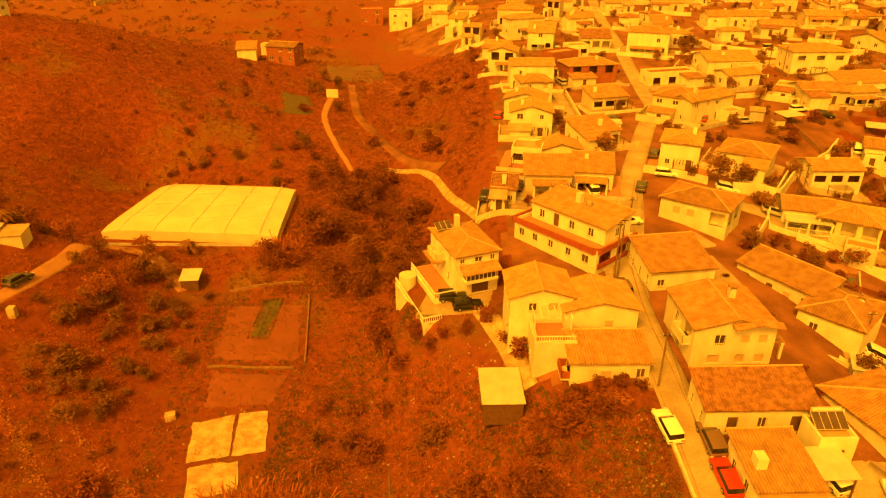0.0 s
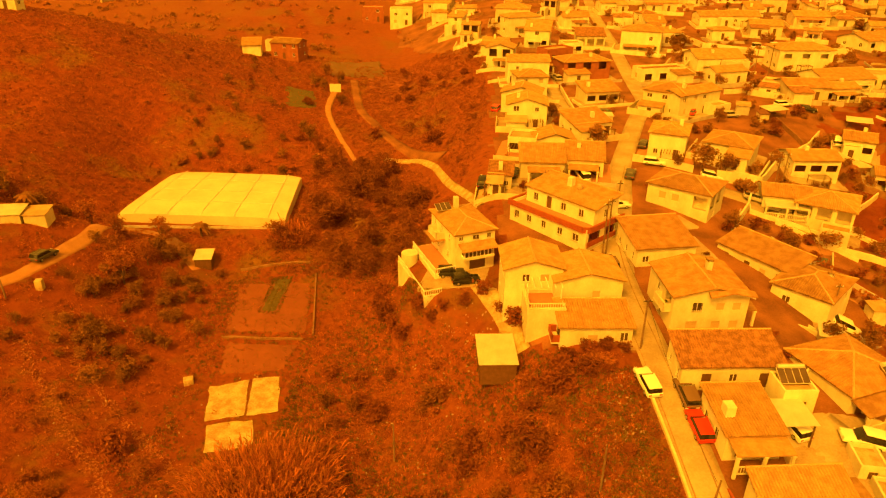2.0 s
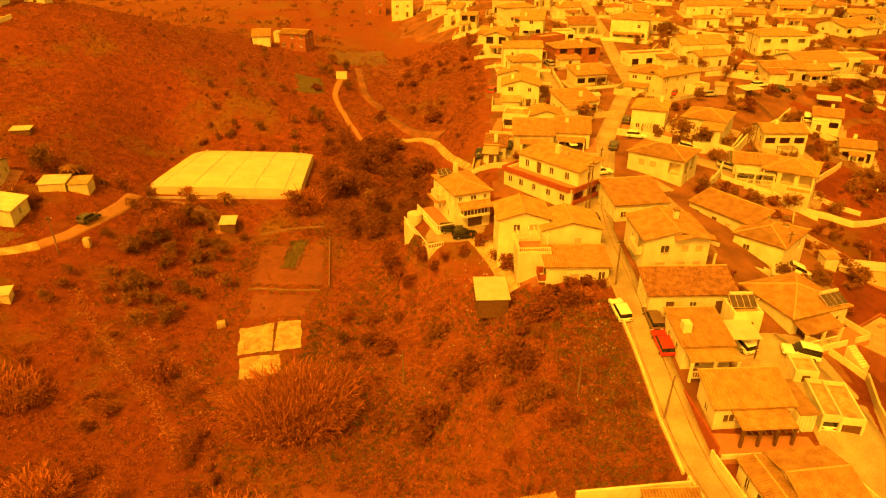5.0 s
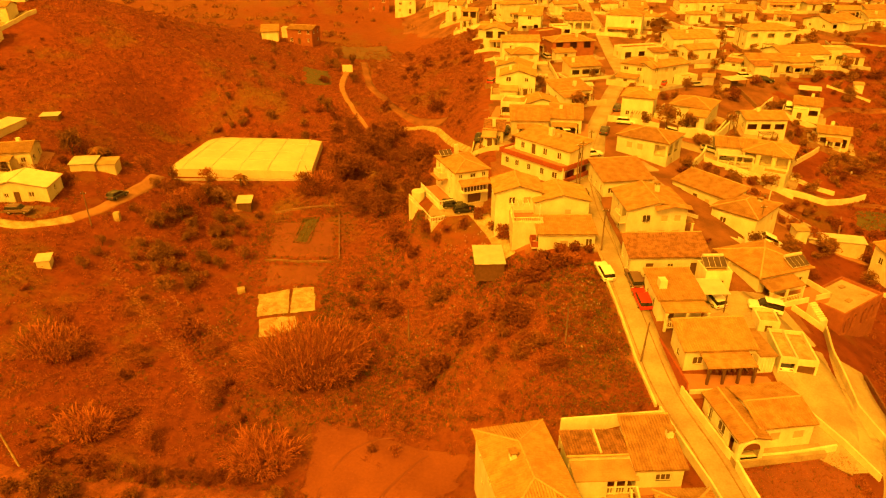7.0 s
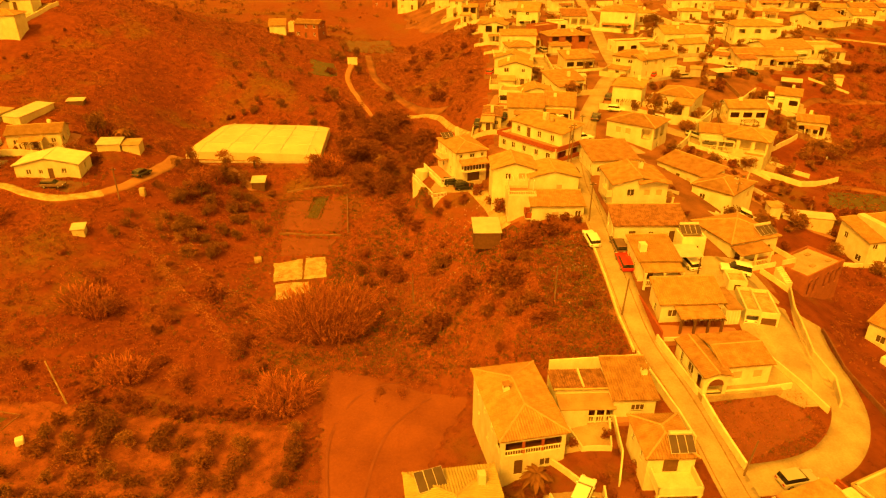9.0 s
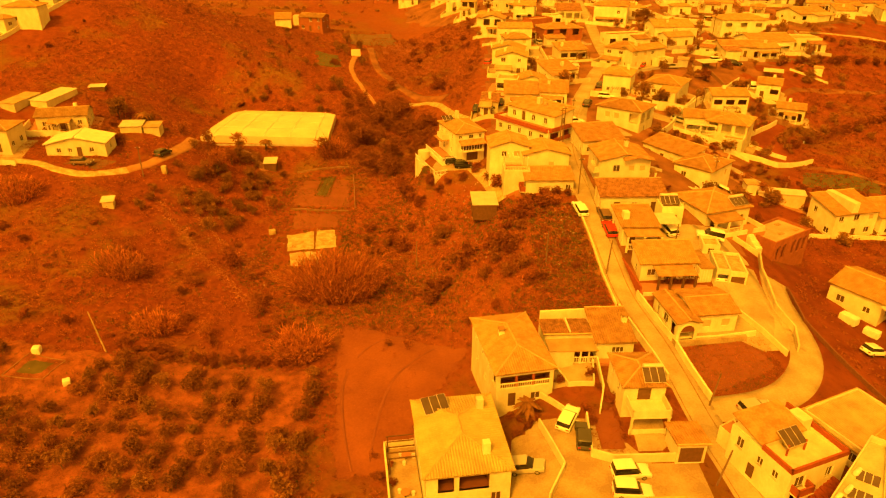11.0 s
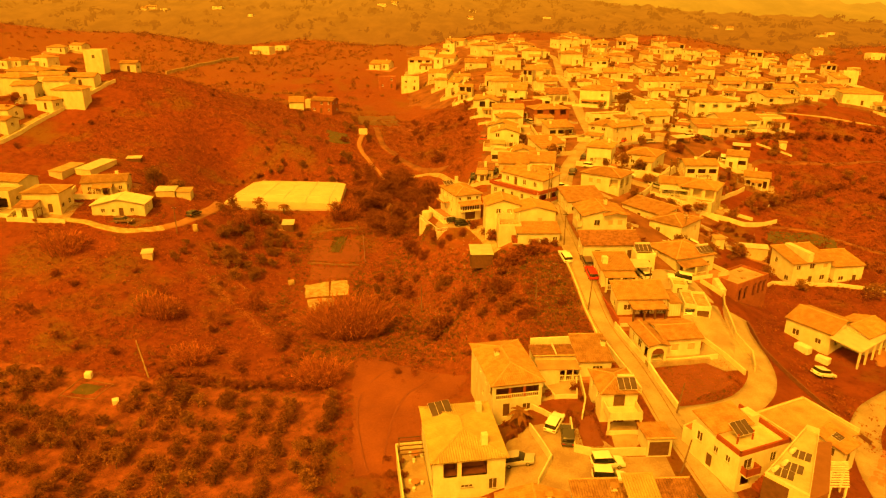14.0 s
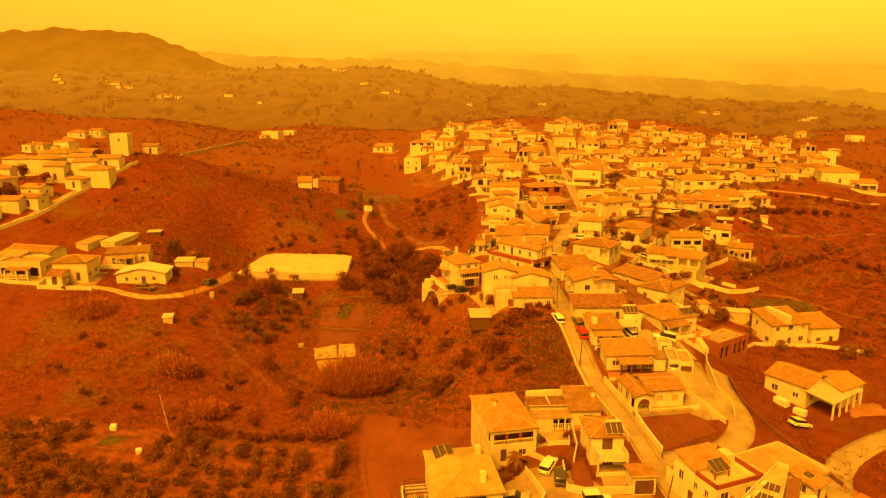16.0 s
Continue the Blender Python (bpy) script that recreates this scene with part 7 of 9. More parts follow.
# ---- infill: the village's many smaller houses ----
rv = random.Random(21)
street = ((24, 92), (27, 104), (32, 119), (40, 142), (48, 161), (50, 198), (52, 224), (54, 270), (60, 330), (26, 141), (26, 175), (27, 205))
made = 0
for _ in range(1500):
    y = rv.uniform(118, 400)
    x = rv.uniform(float(np.interp(y, [118, 200, 260, 400], [12, 14, -10, 0])), float(np.interp(y, [118, 160, 200, 260, 330, 400], [66, 100, 124, 190, 190, 130])))
    w, d = rv.uniform(6, 10), rv.uniform(5, 8)
    if any(math.hypot(x - a, y - b) < (max(w, d) + e) * 0.62 + 1.2 for a, b, e in taken) or (72 < x < 116 and 188 < y < 210) or (x > 66 and y < 225):
        continue
    sx_ = float(np.interp(y, [91, 104, 119, 142, 161, 198, 224, 270, 330], [24.5, 27.6, 32.3, 40.4, 47.6, 50.3, 52.5, 54, 60]))
    if abs(x - sx_) < w / 2 + 3 or (abs(x - 26.7) < w / 2 + 2.5 and y < 210):
        continue
    lived(x, y, w, d, rv.choice((0, 8, -12, 18, -25, 4)), rv.choice((2.9, 3.0, 3.1, 5.2)), rv.choice(("hip", "gx", "gy", "mono_s", "flat")), tile=rv.choice((TILE, TILE_PALE, TILE_PALE, TILE_OLD)), label=rv.choice(("whitewashed village house under a terracotta tile roof", "small white village house with a yard", "pale village house among garden walls")))
    made += 1
    if made >= 80:
        break

# ---- greenhouse, sheds, slabs in the valley ----
gh = thing("greenhouse", pose(0, 0, 0), "long greenhouse of milky plastic sheeting", "greenhouse")
c0, c1, c2, c3 = (Vector(p) for p in ((-64.2, 114.8, 0), (-31.4, 112.9, 0), (-32.8, 135.6, 0), (-61.2, 137.6, 0)))
V, F = [], []
nu, nv = 12, 10
for j in range(nv + 1):
    for i in range(nu + 1):
        u, v = i / nu, j / nv
        p = (c0 * (1 - u) + c1 * u) * (1 - v) + (c3 * (1 - u) + c2 * u) * v
        edge = min(u, 1 - u) * 31, min(v, 1 - v) * 24
        z = 9.3 + 0.3 * v - 0.5 * max(0, 1 - edge[0] / 3.2) - 0.4 * max(0, 1 - edge[1] / 3) + 0.12 * math.sin(u * 37.7) + 0.05 * math.sin(v * 31)
        V.append((p.x, p.y, z))
for j in range(nv):
    for i in range(nu):
        o = j * (nu + 1) + i
        F.append((o, o + 1, o + nu + 2, o + nu + 1))
part("roof_cover", raw("roof_cover", V, F, FOIL, True), None, gh)
ring = [i for i in range(nu + 1)] + [(nu + 1) * j + nu for j in range(1, nv + 1)] + [nv * (nu + 1) + i for i in range(nu - 1, -1, -1)] + [(nu + 1) * j for j in range(nv - 1, 0, -1)]
V2 = [V[i] for i in ring] + [(V[i][0], V[i][1], 6.4) for i in ring]
n = len(ring)
part("side_cover", raw("side_cover", V2, [(i, n + i, n + (i + 1) % n, (i + 1) % n) for i in range(n)], FOIL), None, gh)
for k in range(5):
    bm = bmesh.new()
    a, b = c0.lerp(c1, 0.1 + 0.2 * k), c3.lerp(c2, 0.1 + 0.2 * k)
    for i in range(10):
        p, q = a.lerp(b, i / 10), a.lerp(b, (i + 1) / 10)
        zz = lambda v: 9.42 + 0.3 * v - 0.4 * max(0, 1 - min(v, 1 - v) * 8)
        rod(bm, (p.x, p.y, zz(i / 10)), (q.x, q.y, zz((i + 1) / 10)), 0.07, n=6)
    part("seam", bm, FRAME, gh, "pale clamping batten on the plastic")
for k in range(3):
    bm = bmesh.new()
    a, b = c0.lerp(c3, 0.25 + 0.25 * k), c1.lerp(c2, 0.25 + 0.25 * k)
    rod(bm, (a.x + 2, a.y, 9.48 + 0.08 * k), (b.x - 2, b.y, 9.48 + 0.08 * k), 0.05, n=6)
    part("seam", bm, FRAME, gh)
bm = bmesh.new()
box(bm, -63.5, 112.0, 5.8, -31.2, 112.25, 7.5)
tagged(part("retaining_wall", bm, GREY_WALL), "low pale block wall along the greenhouse", "wall")
shed(5.6, 65.6, 4.4, 6.2, 2, 1.5, 11.1, METAL, WOOD, "shed with a pale sheet roof on the slope", 0)
shed(-43.2, 101.3, 2.8, 3.0, 6, 2.0, 5.0, METAL, WOOD, "little wooden hut with a pale sheet roof", 8)
shed(-64.8, 66.2, 2.0, 2.0, 14, 1.5, 10.0, METAL, CREAM, "tiny field hut with a pale roof", 8)
slab_thing("water_tank", -60.2, 29.8, 1.1, 1.1, 10, z_at(-60.2, 29.8) - 0.1, z_at(-60.2, 29.8) + 1.0, FRAME, "white plastic water tank among the trees", "water tank", 0.15)
slab_thing("water_tank", -53.5, 24.5, 1.0, 1.0, 30, z_at(-53.5, 24.5) - 0.1, z_at(-53.5, 24.5) + 0.8, FRAME, "white plastic water tank among the trees", "water tank", 0.15)
slab_thing("pump_box", -36.3, 72.0, 1.3, 1.0, 20, z_at(-36.3, 72) - 0.1, z_at(-36.3, 72) + 0.9, SLAB, "pale pump box in the scrub", "box", 0.05)
slab_thing("field_hut", -60.3, 82.2, 1.0, 1.0, 10, z_at(-60.3, 82.2) - 0.1, z_at(-60.3, 82.2) + 1.5, SLAB, "pale slim pump hut beside the track", "hut", 0.03)
garden_wall([(-34.5, 81.6), (-22.4, 82.0)], 0.3, 0.3, STONE, "dry-stone garden terrace wall")
garden_wall([(-21, 83), (-23.5, 100)], 0.4, 0.2, STONE, "low stone edge of a garden plot")
garden_wall([(-37, 101), (-25, 103)], 0.4, 0.3, STONE, "dry-stone garden terrace wall")
plot("garden_plot", CROP, (-61.5, 25), (-57.5, 25.4), (-56.4, 28.4), (-60.6, 28.6), "square bed of low green vegetables", rag=0.1, lift=0.2)
garden_wall([(-62.2, 24.4), (-57, 24.8), (-55.8, 28.8), (-61, 29.2), (-62.2, 24.4)], 0.15, 0.15, STONE, "low stone edge of a vegetable bed")

# ---- walls, yards and lanes of the village ----
garden_wall([(21.6, 58.5), (22.4, 48), (22.7, 41), (23.5, 34.2)], 0.4, 0.3, CREAM, "low weathered roadside parapet")
garden_wall([(12.0, 31.0), (23.6, 32.4)], 2.0, 0.25, WHITE, "tall whitewashed boundary wall", top=9.9)
garden_wall([(23.6, 33.2), (26.4, 24), (27.2, 20)], 1.2, 0.25, WHITE, "whitewashed roadside garden wall", gap=1.0)
garden_wall([(26.9, 36.2), (29.6, 27.6), (30.2, 26.6)], 1.1, 0.25, WHITE, "whitewashed roadside garden wall", gap=1.0)
garden_wall([(30, 26.4), (31.6, 16.6)], 1.1, 0.3, WHITE, "whitewashed wall of the vacant lot")
garden_wall([(30.3, 27), (36, 27.6), (41.6, 28.6)], 0.9, 0.25, WHITE, "whitewashed wall of the vacant lot")
garden_wall([(39.4, 35), (42.7, 29.2), (44.6, 25)], 0.9, 0.25, CREAM, "cream wall along the concrete yard")
garden_wall([(50.3, 49.3), (48, 43), (46.6, 34), (47.7, 30), (46.5, 26)], 1.2, 0.25, CREAM, "cream wall along the lane")
garden_wall([(44.2, 53.6), (45.7, 53.4), (50.3, 49.3)], 0.9, 0.25, CREAM, "cream boundary wall stepping down the yard")
garden_wall([(51.5, 41), (50.6, 33), (52.8, 24), (57, 12)], 0.7, 0.2, RUST, "low wire-fence kerb beside the lane")
garden_wall([(15.6, 13.2), (15.2, 7.4), (17.4, 6.6), (24, 6.9), (27, 7.4)], 1.2, 0.2, WHITE, "whitewashed garden wall with a rounded corner", gap=1.0)
garden_wall([(10, 13), (11.9, 5.6), (9.8, 1.7)], 1.2, 0.2, WHITE, "whitewashed drive wall")
garden_wall([(10.4, 19), (13.4, 14.4), (14.2, 12.6)], 0.8, 0.25, WHITE, "whitewashed stepped garden wall", gap=0.8)
garden_wall([(13.4, 22.8), (14.4, 19.2), (17.6, 19.0), (18.2, 23.2)], 0.7, 0.2, WHITE, "low whitewashed patio wall", gap=0.8)
garden_wall([(18.8, 24), (18.6, 18), (17.4, 14)], 1.0, 0.2, WHITE, "whitewashed wall between two gardens", gap=1.0)
plot("courtyard", YARD, (6.2, -1), (27.6, -1), (17.0, 13.5), (8.5, 14.5), "pale concrete yard between the houses", lift=0.06)
plot("courtyard", YARD, (10, 8), (15, 8), (14, 14.5), (10.5, 13.5), "pale concrete drive between the houses", lift=0.1)
plot("courtyard", YARD, (11.5, 0), (27.4, 1), (27.2, 7), (12.2, 6.6), "pale concrete forecourt", lift=0.1)
plot("courtyard", YARD, (5.4, 1.6), (10, 2.2), (10.2, 12), (6.6, 12.8), "pale paved courtyard of the villa", lift=0.14)
plot("courtyard", YARD, (11.6, 19), (18, 19), (18.4, 24.5), (11.8, 24.6), "paved patio behind the row house", lift=0.12)
plot("garden_plot", PLOT, (15.9, 7.9), (20.2, 7.7), (19.4, 15.6), (15.9, 15.0), "dark planted garden bed", lift=0.12)

plot("courtyard", YARD, (20.4, 8.0), (24.4, 8.2), (25.2, 14.2), (20.6, 14.0), "pale paved patio before the narrow house", lift=0.13)
plot("courtyard", CONCRETE, (33.5, 45.0), (47.5, 44.0), (45.0, 54.5), (33.4, 54.0), "pale concrete yard between the houses", lift=0.07)
plot("courtyard", CONCRETE, (38.4, 33), (46.2, 34), (47.5, 44), (38.6, 44), "pale concrete yard before the garages", lift=0.07)
plot("courtyard", YARD, (33, 45.2), (41, 46.5), (42, 52), (33, 49.8), "concrete yard with parked cars", lift=0.1)
plot("courtyard", YARD, (-4.8, 80.6), (4.6, 81.2), (6.0, 87.6), (-3.5, 86.0), "pale concrete forecourt of the villa", lift=0.02, flat=12.52)
plot("courtyard", YARD, (20, 62.6), (22.6, 62.6), (22, 78), (21.6, 78), "pale concrete forecourt", lift=0.1)
plot("courtyard", YARD, (15.5, 100), (28, 104), (31, 112), (12, 110), "pale concrete square beside the street", lift=0.1)
plot("courtyard", YARD, (33, 92), (41, 96), (38, 100), (32, 98), "pale courtyard", lift=0.1)
plot("courtyard", YARD, (49, 71.5), (56, 77), (59, 73.4), (52.6, 68.8), "pale paved terrace below the house", lift=0.12)
plot("road", TRACK, (49.6, 90), (56, 84), (74, 74), (70, 80), "bare earth track down the slope", lift=0.1)
plot("road", TRACK, (56, 108), (62, 104), (64, 96), (58, 96), "bare earth lane", lift=0.1)
garden_wall([(46, 97), (52, 106), (56, 114), (63, 124)], 1.6, 0.3, WHITE, "tall whitewashed retaining wall")
garden_wall([(52, 96), (60, 88), (72, 79)], 0.8, 0.25, GREY_WALL, "grey retaining wall on the slope")
garden_wall([(62, 98), (74, 96), (84, 100)], 1.2, 0.25, WHITE, "whitewashed terrace wall")
garden_wall([(-128, 100), (-126.3, 104.5), (-122.1, 113.6), (-118, 135), (-111.6, 160.4)], 1.1, 0.3, WHITE, "long whitewashed wall along the hilltop estate", gap=3)
strip("road", SLAB, [(-129.5, 101), (-127.6, 105), (-123.6, 114), (-119.6, 135), (-113, 160)], 2.6, "pale concrete road along the hilltop estate", category="road", lift=0.2)
plot("lawn", LAWN, (-43.5, 234), (-24.7, 239), (-21.7, 220), (-37.7, 214), "green-brown meadow at the valley head", rag=1.5, lift=0.2)
plot("lawn", CROP, (-48.8, 195), (-40.6, 197), (-37.6, 181), (-45.2, 179), "green garden terraces beside the gully", rag=1.0, lift=0.2)
slab_thing("gate", -34.8, 198.4, 3.4, 0.3, 0, z_at(-34.8, 198.4) - 0.1, z_at(-34.8, 198.4) + 2.4, WHITE, "white gate posts across the gully track", "gate")
garden_wall([(-157, 313), (-150, 331), (-143.4, 353), (-141, 395)], 1.8, 1.0, SLAB, "pale wall along a distant field track", gap=6)
strip("road", SLAB, [(-94, 77.2), (-84.9, 78.6), (-77.6, 74.2), (-70.8, 74.0), (-66.4, 79.0)], 1.7, "smooth pale concrete lane round the farmhouse", category="road", lift=0.16)
strip("path", TRACK, [(-66.4, 79), (-64.2, 81.5), (-62.7, 86.0), (-61.3, 92.8), (-60.1, 101.1), (-62, 111)], (1.6, 2.4, 2.2), "beaten earth track to the greenhouse", lift=0.12)
plot("lawn", LAWN, (-79, 77), (-71, 76), (-68.5, 82), (-77, 80), "dark green mound before the farmhouse", rag=0.4)
garden_wall([(60, 60), (68, 66), (80, 66.5), (92, 62)], 0.8, 0.25, WHITE, "whitewashed wall below the hillside houses")
garden_wall([(60, 180), (74, 205), (92, 212), (125, 212)], 1.8, 0.3, WHITE, "long whitewashed field wall")
garden_wall([(28.8, 128), (28.6, 150), (28.4, 172)], 1.1, 0.25, WHITE, "whitewashed wall along the side street")
plot("pool", POOL, (33.2, 150.5), (37.5, 151.6), (37.0, 154.6), (32.8, 153.6), "small dark garden pool in a white rim", lift=0.0, flat=z_at(35, 152) + 0.3, category="pool")
plot("pool", POOL, (55.5, 91.6), (58.3, 90), (60.4, 93), (57.4, 94.6), "small pale garden pool", lift=0.0, flat=z_at(58, 92) + 0.4, category="pool")
plot("lawn", CROP, (76, 88), (92, 84), (95, 92), (80, 96), "green vegetable field on the lower slope", rag=0.4)
plot("field", FIELD, (70, 190), (118, 190), (112, 208), (78, 204), "bare brown field inside a white wall", rag=0.4)
plot("field", FIELD, (-26, 204), (-14, 205), (-12, 222), (-28, 222), "terraced field at the valley head", rag=0.4)
plot("courtyard", TRACK, (70, 33), (79, 35), (80, 40), (74, 40), "bare trodden farmyard", rag=0.6, lift=0.1)
strip("road", CONCRETE, [(44, -160), (42, -90), (46, -30), (50, -12), (53.3, 5), (57, 14), (61.9, 20.4), (67, 24), (80, 30)], 4.0, "pale concrete lower lane", category="road")
plot("yard", TERRACE, (50.5, 4), (60, -2), (66, 6), (58, 12), "terracotta-coloured yard beside the lane", lift=0.1)

# ---- cars ----
car(21.7, 57.3, 100, "white", "white hatchback parked on the verge of the street")
car(25.6, 55.8, 95, "brown", "dusty brown hatchback parked against a house")
car(25.7, 51.6, 95, "red", "bright red hatchback parked against a house")
car(35.4, 51.9, 108, "white", "white estate car parked in the yard")
car(41.9, 50.2, 168, "white", "white van-like estate car parked in the yard", L=4.4, H=1.75, van=True)
car(36.4, 14.9, 12, "silver", "silver car parked on the curving lane")
car(13.4, 12.9, 62, "white", "white saloon in the drive")
car(14.7, 10.0, 84, "grey", "dark grey car in the drive")
car(8.0, 6.4, -12, "silver", "silver estate car in the villa courtyard", H=1.6, van=True)
car(18.9, 4.8, 5, "white", "white small van on the forecourt", H=1.75, van=True)
car(18.5, 2.2, -3, "white", "white small van on the forecourt", H=1.75, van=True)
car(26.8, -1.4, 120, "grey", "dark grey car beside the street")
car(27.8, -4.2, 110, "black", "black car beside the street")
car(40.7, 41.2, 81, "white", "white car standing in an open garage", z=9.92, L=3.9, H=1.4)
car(22.6, 82.0, 96, "brown", "dark red-brown car parked on the street")
car(33.0, 114.0, 70, "grey", "dark car on the street")
car(38.8, 119.6, -15, "white", "white small car on a courtyard")
car(48.5, 115.5, -10, "white", "white car beside a wall")
car(54.5, 109.5, -15, "silver", "silver car beside a wall")
car(24.0, 112.8, 100, "white", "white van on the square", H=1.8, van=True)
car(0.0, 84.6, 8, "black", "black car on the villa forecourt", z=12.52)
car(2.2, 82.4, 12, "black", "black car on the villa forecourt", z=12.52)
car(27.9, 101.3, 10, "white", "white car at the street corner")
car(53.6, 74.4, -20, "white", "white car on the paved terrace")
car(98, 218, 5, "white", "white van in a yard", H=1.8, van=True)
car(104, 219, 5, "white", "white van in a yard", H=1.8, van=True)
car(80, 158, 10, "white", "white car on the track")
car(84, 154, -20, "black", "black car on the track")
car(64, 149, 10, "silver", "silver car in a yard")
car(-74.5, 77.6, 3, "brown", "dark brown car before the farmhouse", z=z_at(-74.5, 77.6) + 0.02)
car(-62.8, 88.6, 75, "grey", "dark grey car parked on the earth road")
car(59.5, 29.5, 20, "white", "white car wreck on the bare slope")

# ---- poles and cables ----
pole(23.3, 41.0, 5.8, 0, 3, "dark wooden lamp pole beside the street")
pole(22.4, 63.2, 7.0, 1)
pole(21.9, 84.0, 9.0, 1)
pole(22.7, 85.2, 9.0, 1)
pole(25.9, 94.0, 8.0, 1)
pole(14.7, 45.7, 5.6, 0, 0, "thin dark pole in the scrub")
pole(-6.6, 57.7, 5.6, 0, 0, "thin dark pole in the scrub")
pole(-51.2, 31.4, 7.0, 0, -9, "leaning pale concrete pole", SLAB)
pole(50.8, 74.0, 6.5, 1)
pole(31.2, 15.8, 5.0, 0, 6, "leaning wooden pole at the lot")
pole(27.9, 3.6, 5.0, 0, 8, "dark wooden pole beside the street")
pole(-63.2, 78.6, 6.5, 1)
pole(59.1, 112.5, 8.0, 1)
pole(61.8, 115.3, 8.0, 1)
pole(84, 186, 9.0, 1)
pole(88, 186, 9.0, 1)


def cable(a, b, sag=1.0, r=0.02):
    pts_ = [Vector(a).lerp(Vector(b), i / 12) - Vector((0, 0, sag * 4 * (i / 12) * (1 - i / 12))) for i in range(13)]
    side_ = (Vector(b) - Vector(a)).cross(Vector((0, 0, 1))).normalized() * r
    V, F = [], []
    for i, q in enumerate(pts_):
        V += [q + side_, q + Vector((0, 0, r)), q - side_, q - Vector((0, 0, r))]
        if i:
            F += [(4 * i - 4 + k, 4 * i - 4 + (k + 1) % 4, 4 * i + (k + 1) % 4, 4 * i + k) for k in range(4)]
    tagged(part("overhead_cable", raw("overhead_cable", V, F, IRON), None), "thin black overhead cable", "cable", "overhead cables")


cable((22.4, 63.2, z_at(22.4, 63.2) + 6.6), (21.9, 84, z_at(21.9, 84) + 8.6))
cable((23.3, 41, z_at(23.3, 41) + 5.6), (22.4, 63.2, z_at(22.4, 63.2) + 6.6))
cable((22.7, 85.2, z_at(22.7, 85.2) + 8.6), (25.9, 94, z_at(25.9, 94) + 7.6), 0.5)
cable((50.8, 74, z_at(50.8, 74) + 6.2), (59.1, 112.5, z_at(59.1, 112.5) + 7.6))

def near_line(x, y, pts, d):
    """Whether a spot lies within d of a line of points."""
    for (ax, ay), (bx, by) in zip(pts, pts[1:]):
        t = max(0, min(1, ((x - ax) * (bx - ax) + (y - ay) * (by - ay)) / ((bx - ax) ** 2 + (by - ay) ** 2)))
        if math.hypot(x - ax - t * (bx - ax), y - ay - t * (by - ay)) < d:
            return True
    return False


GULLY = [((-35, 197), (-34.4, 180), (-28.9, 163.6), (-24.3, 153.8), (-21.4, 145)), ((-31.2, 213), (-28.5, 198), (-25.7, 183.5), (-18.1, 168.2), (-9.4, 150.5), (-1.9, 138)), ((-15.8, 151), (-7.8, 146), (-3.8, 136.5), (-0.6, 121), (2.2, 113), (5, 104))]

# ---- trees and bushes ----
rnd = random.Random(5)
for j in range(14):
    for i in range(18):
        y = -12 + j * 3.1 + rnd.uniform(-0.6, 0.6)
        x = -77 + i * 3.4 + rnd.uniform(-0.6, 0.6) + (12 - y) * 0.05
        if rnd.random() < 0.07 or (y > 28 and x > -46) or (y > 21.5 and -64 < x < -53) or x > -17.2 or y > 31.5 - (x > -40) * 3 or any(abs(x - q - (12 - y) * 0.06) < 1.05 for q in (-23.6, -48.2)):
            continue
        tree("avocado" if rnd.random() < 0.8 else "orange", x, y, rnd.uniform(0.6, 0.95), "round avocado tree in the orchard rows", group="orchard trees")
for _ in range(40):
    x = rnd.uniform(-50, -19.5)
    y = 31.2 - (x + 35) * 0.08 + rnd.uniform(-0.9, 0.9)
    tree("dark_bush", x, y, rnd.uniform(0.35, 0.7), "dark bush on the orchard bank", "bush", "bank bushes", "bush")
for _ in range(14):
    tree("dark_bush", rnd.uniform(-17, -9.5), rnd.uniform(-6, 8.5), rnd.uniform(0.4, 0.8), "dark bush below the ploughed field", "bush", "bank bushes", "bush")
for _ in range(92):
    x, y = rnd.uniform(-60, -37), rnd.uniform(67, 105)
    if (x > -41 and y < 80) or math.hypot(x + 43, y - 101) < 3.5 or abs(x + 56.8) < 1.6:
        continue
    tree(rnd.choice(("orange", "orange", "avocado")), x, y, rnd.uniform(0.45, 0.85), "bushy fruit tree in the valley garden", group="garden trees")
spots = []
for _ in range(125):
    x, y = rnd.uniform(-32, -6), rnd.uniform(99, 146)
    if any(near_line(x, y, c, 2.4) for c in GULLY) or x < -28 and 109 < y < 139 or x > -10 and y > 122 or x < -22 and y < 105:
        continue
    spots.append((rnd.choice(("bare", "bare", "bare", "bare", "bare")), x, y, rnd.uniform(0.5, 1.1)))
thicket("grove", spots, "dense grove of rusty half-bare trees in the valley", "grove")
for _ in range(60):
    x, y = rnd.uniform(-64, -30), rnd.uniform(138, 215)
    if any(near_line(x, y, c, 3.2) for c in GULLY):
        continue
    tree(rnd.choice(("orange", "dark_bush", "olive")), x, y, rnd.uniform(0.5, 1.0) * (1 if x > -52 else 0.7), "shrubby tree on the valley floor", group="valley trees")
for _ in range(70):
    x, y = rnd.uniform(-20, 9), rnd.uniform(112, 225)
    if any(near_line(x, y, c, 2.6) for c in GULLY) or x > table(y, 112, 2, 160, 6, 225, 8) or abs(x - float(np.interp(y, [124, 136, 154, 175, 215], [-2, -9, -18, -26, -30]))) < 2.5:
        continue
    tree(rnd.choice(("bush", "dark_bush", "bush")), x, y, rnd.uniform(0.6, 1.3), "rusty bush on the dry slope", "bush", "slope bushes", "bush")
spots = []
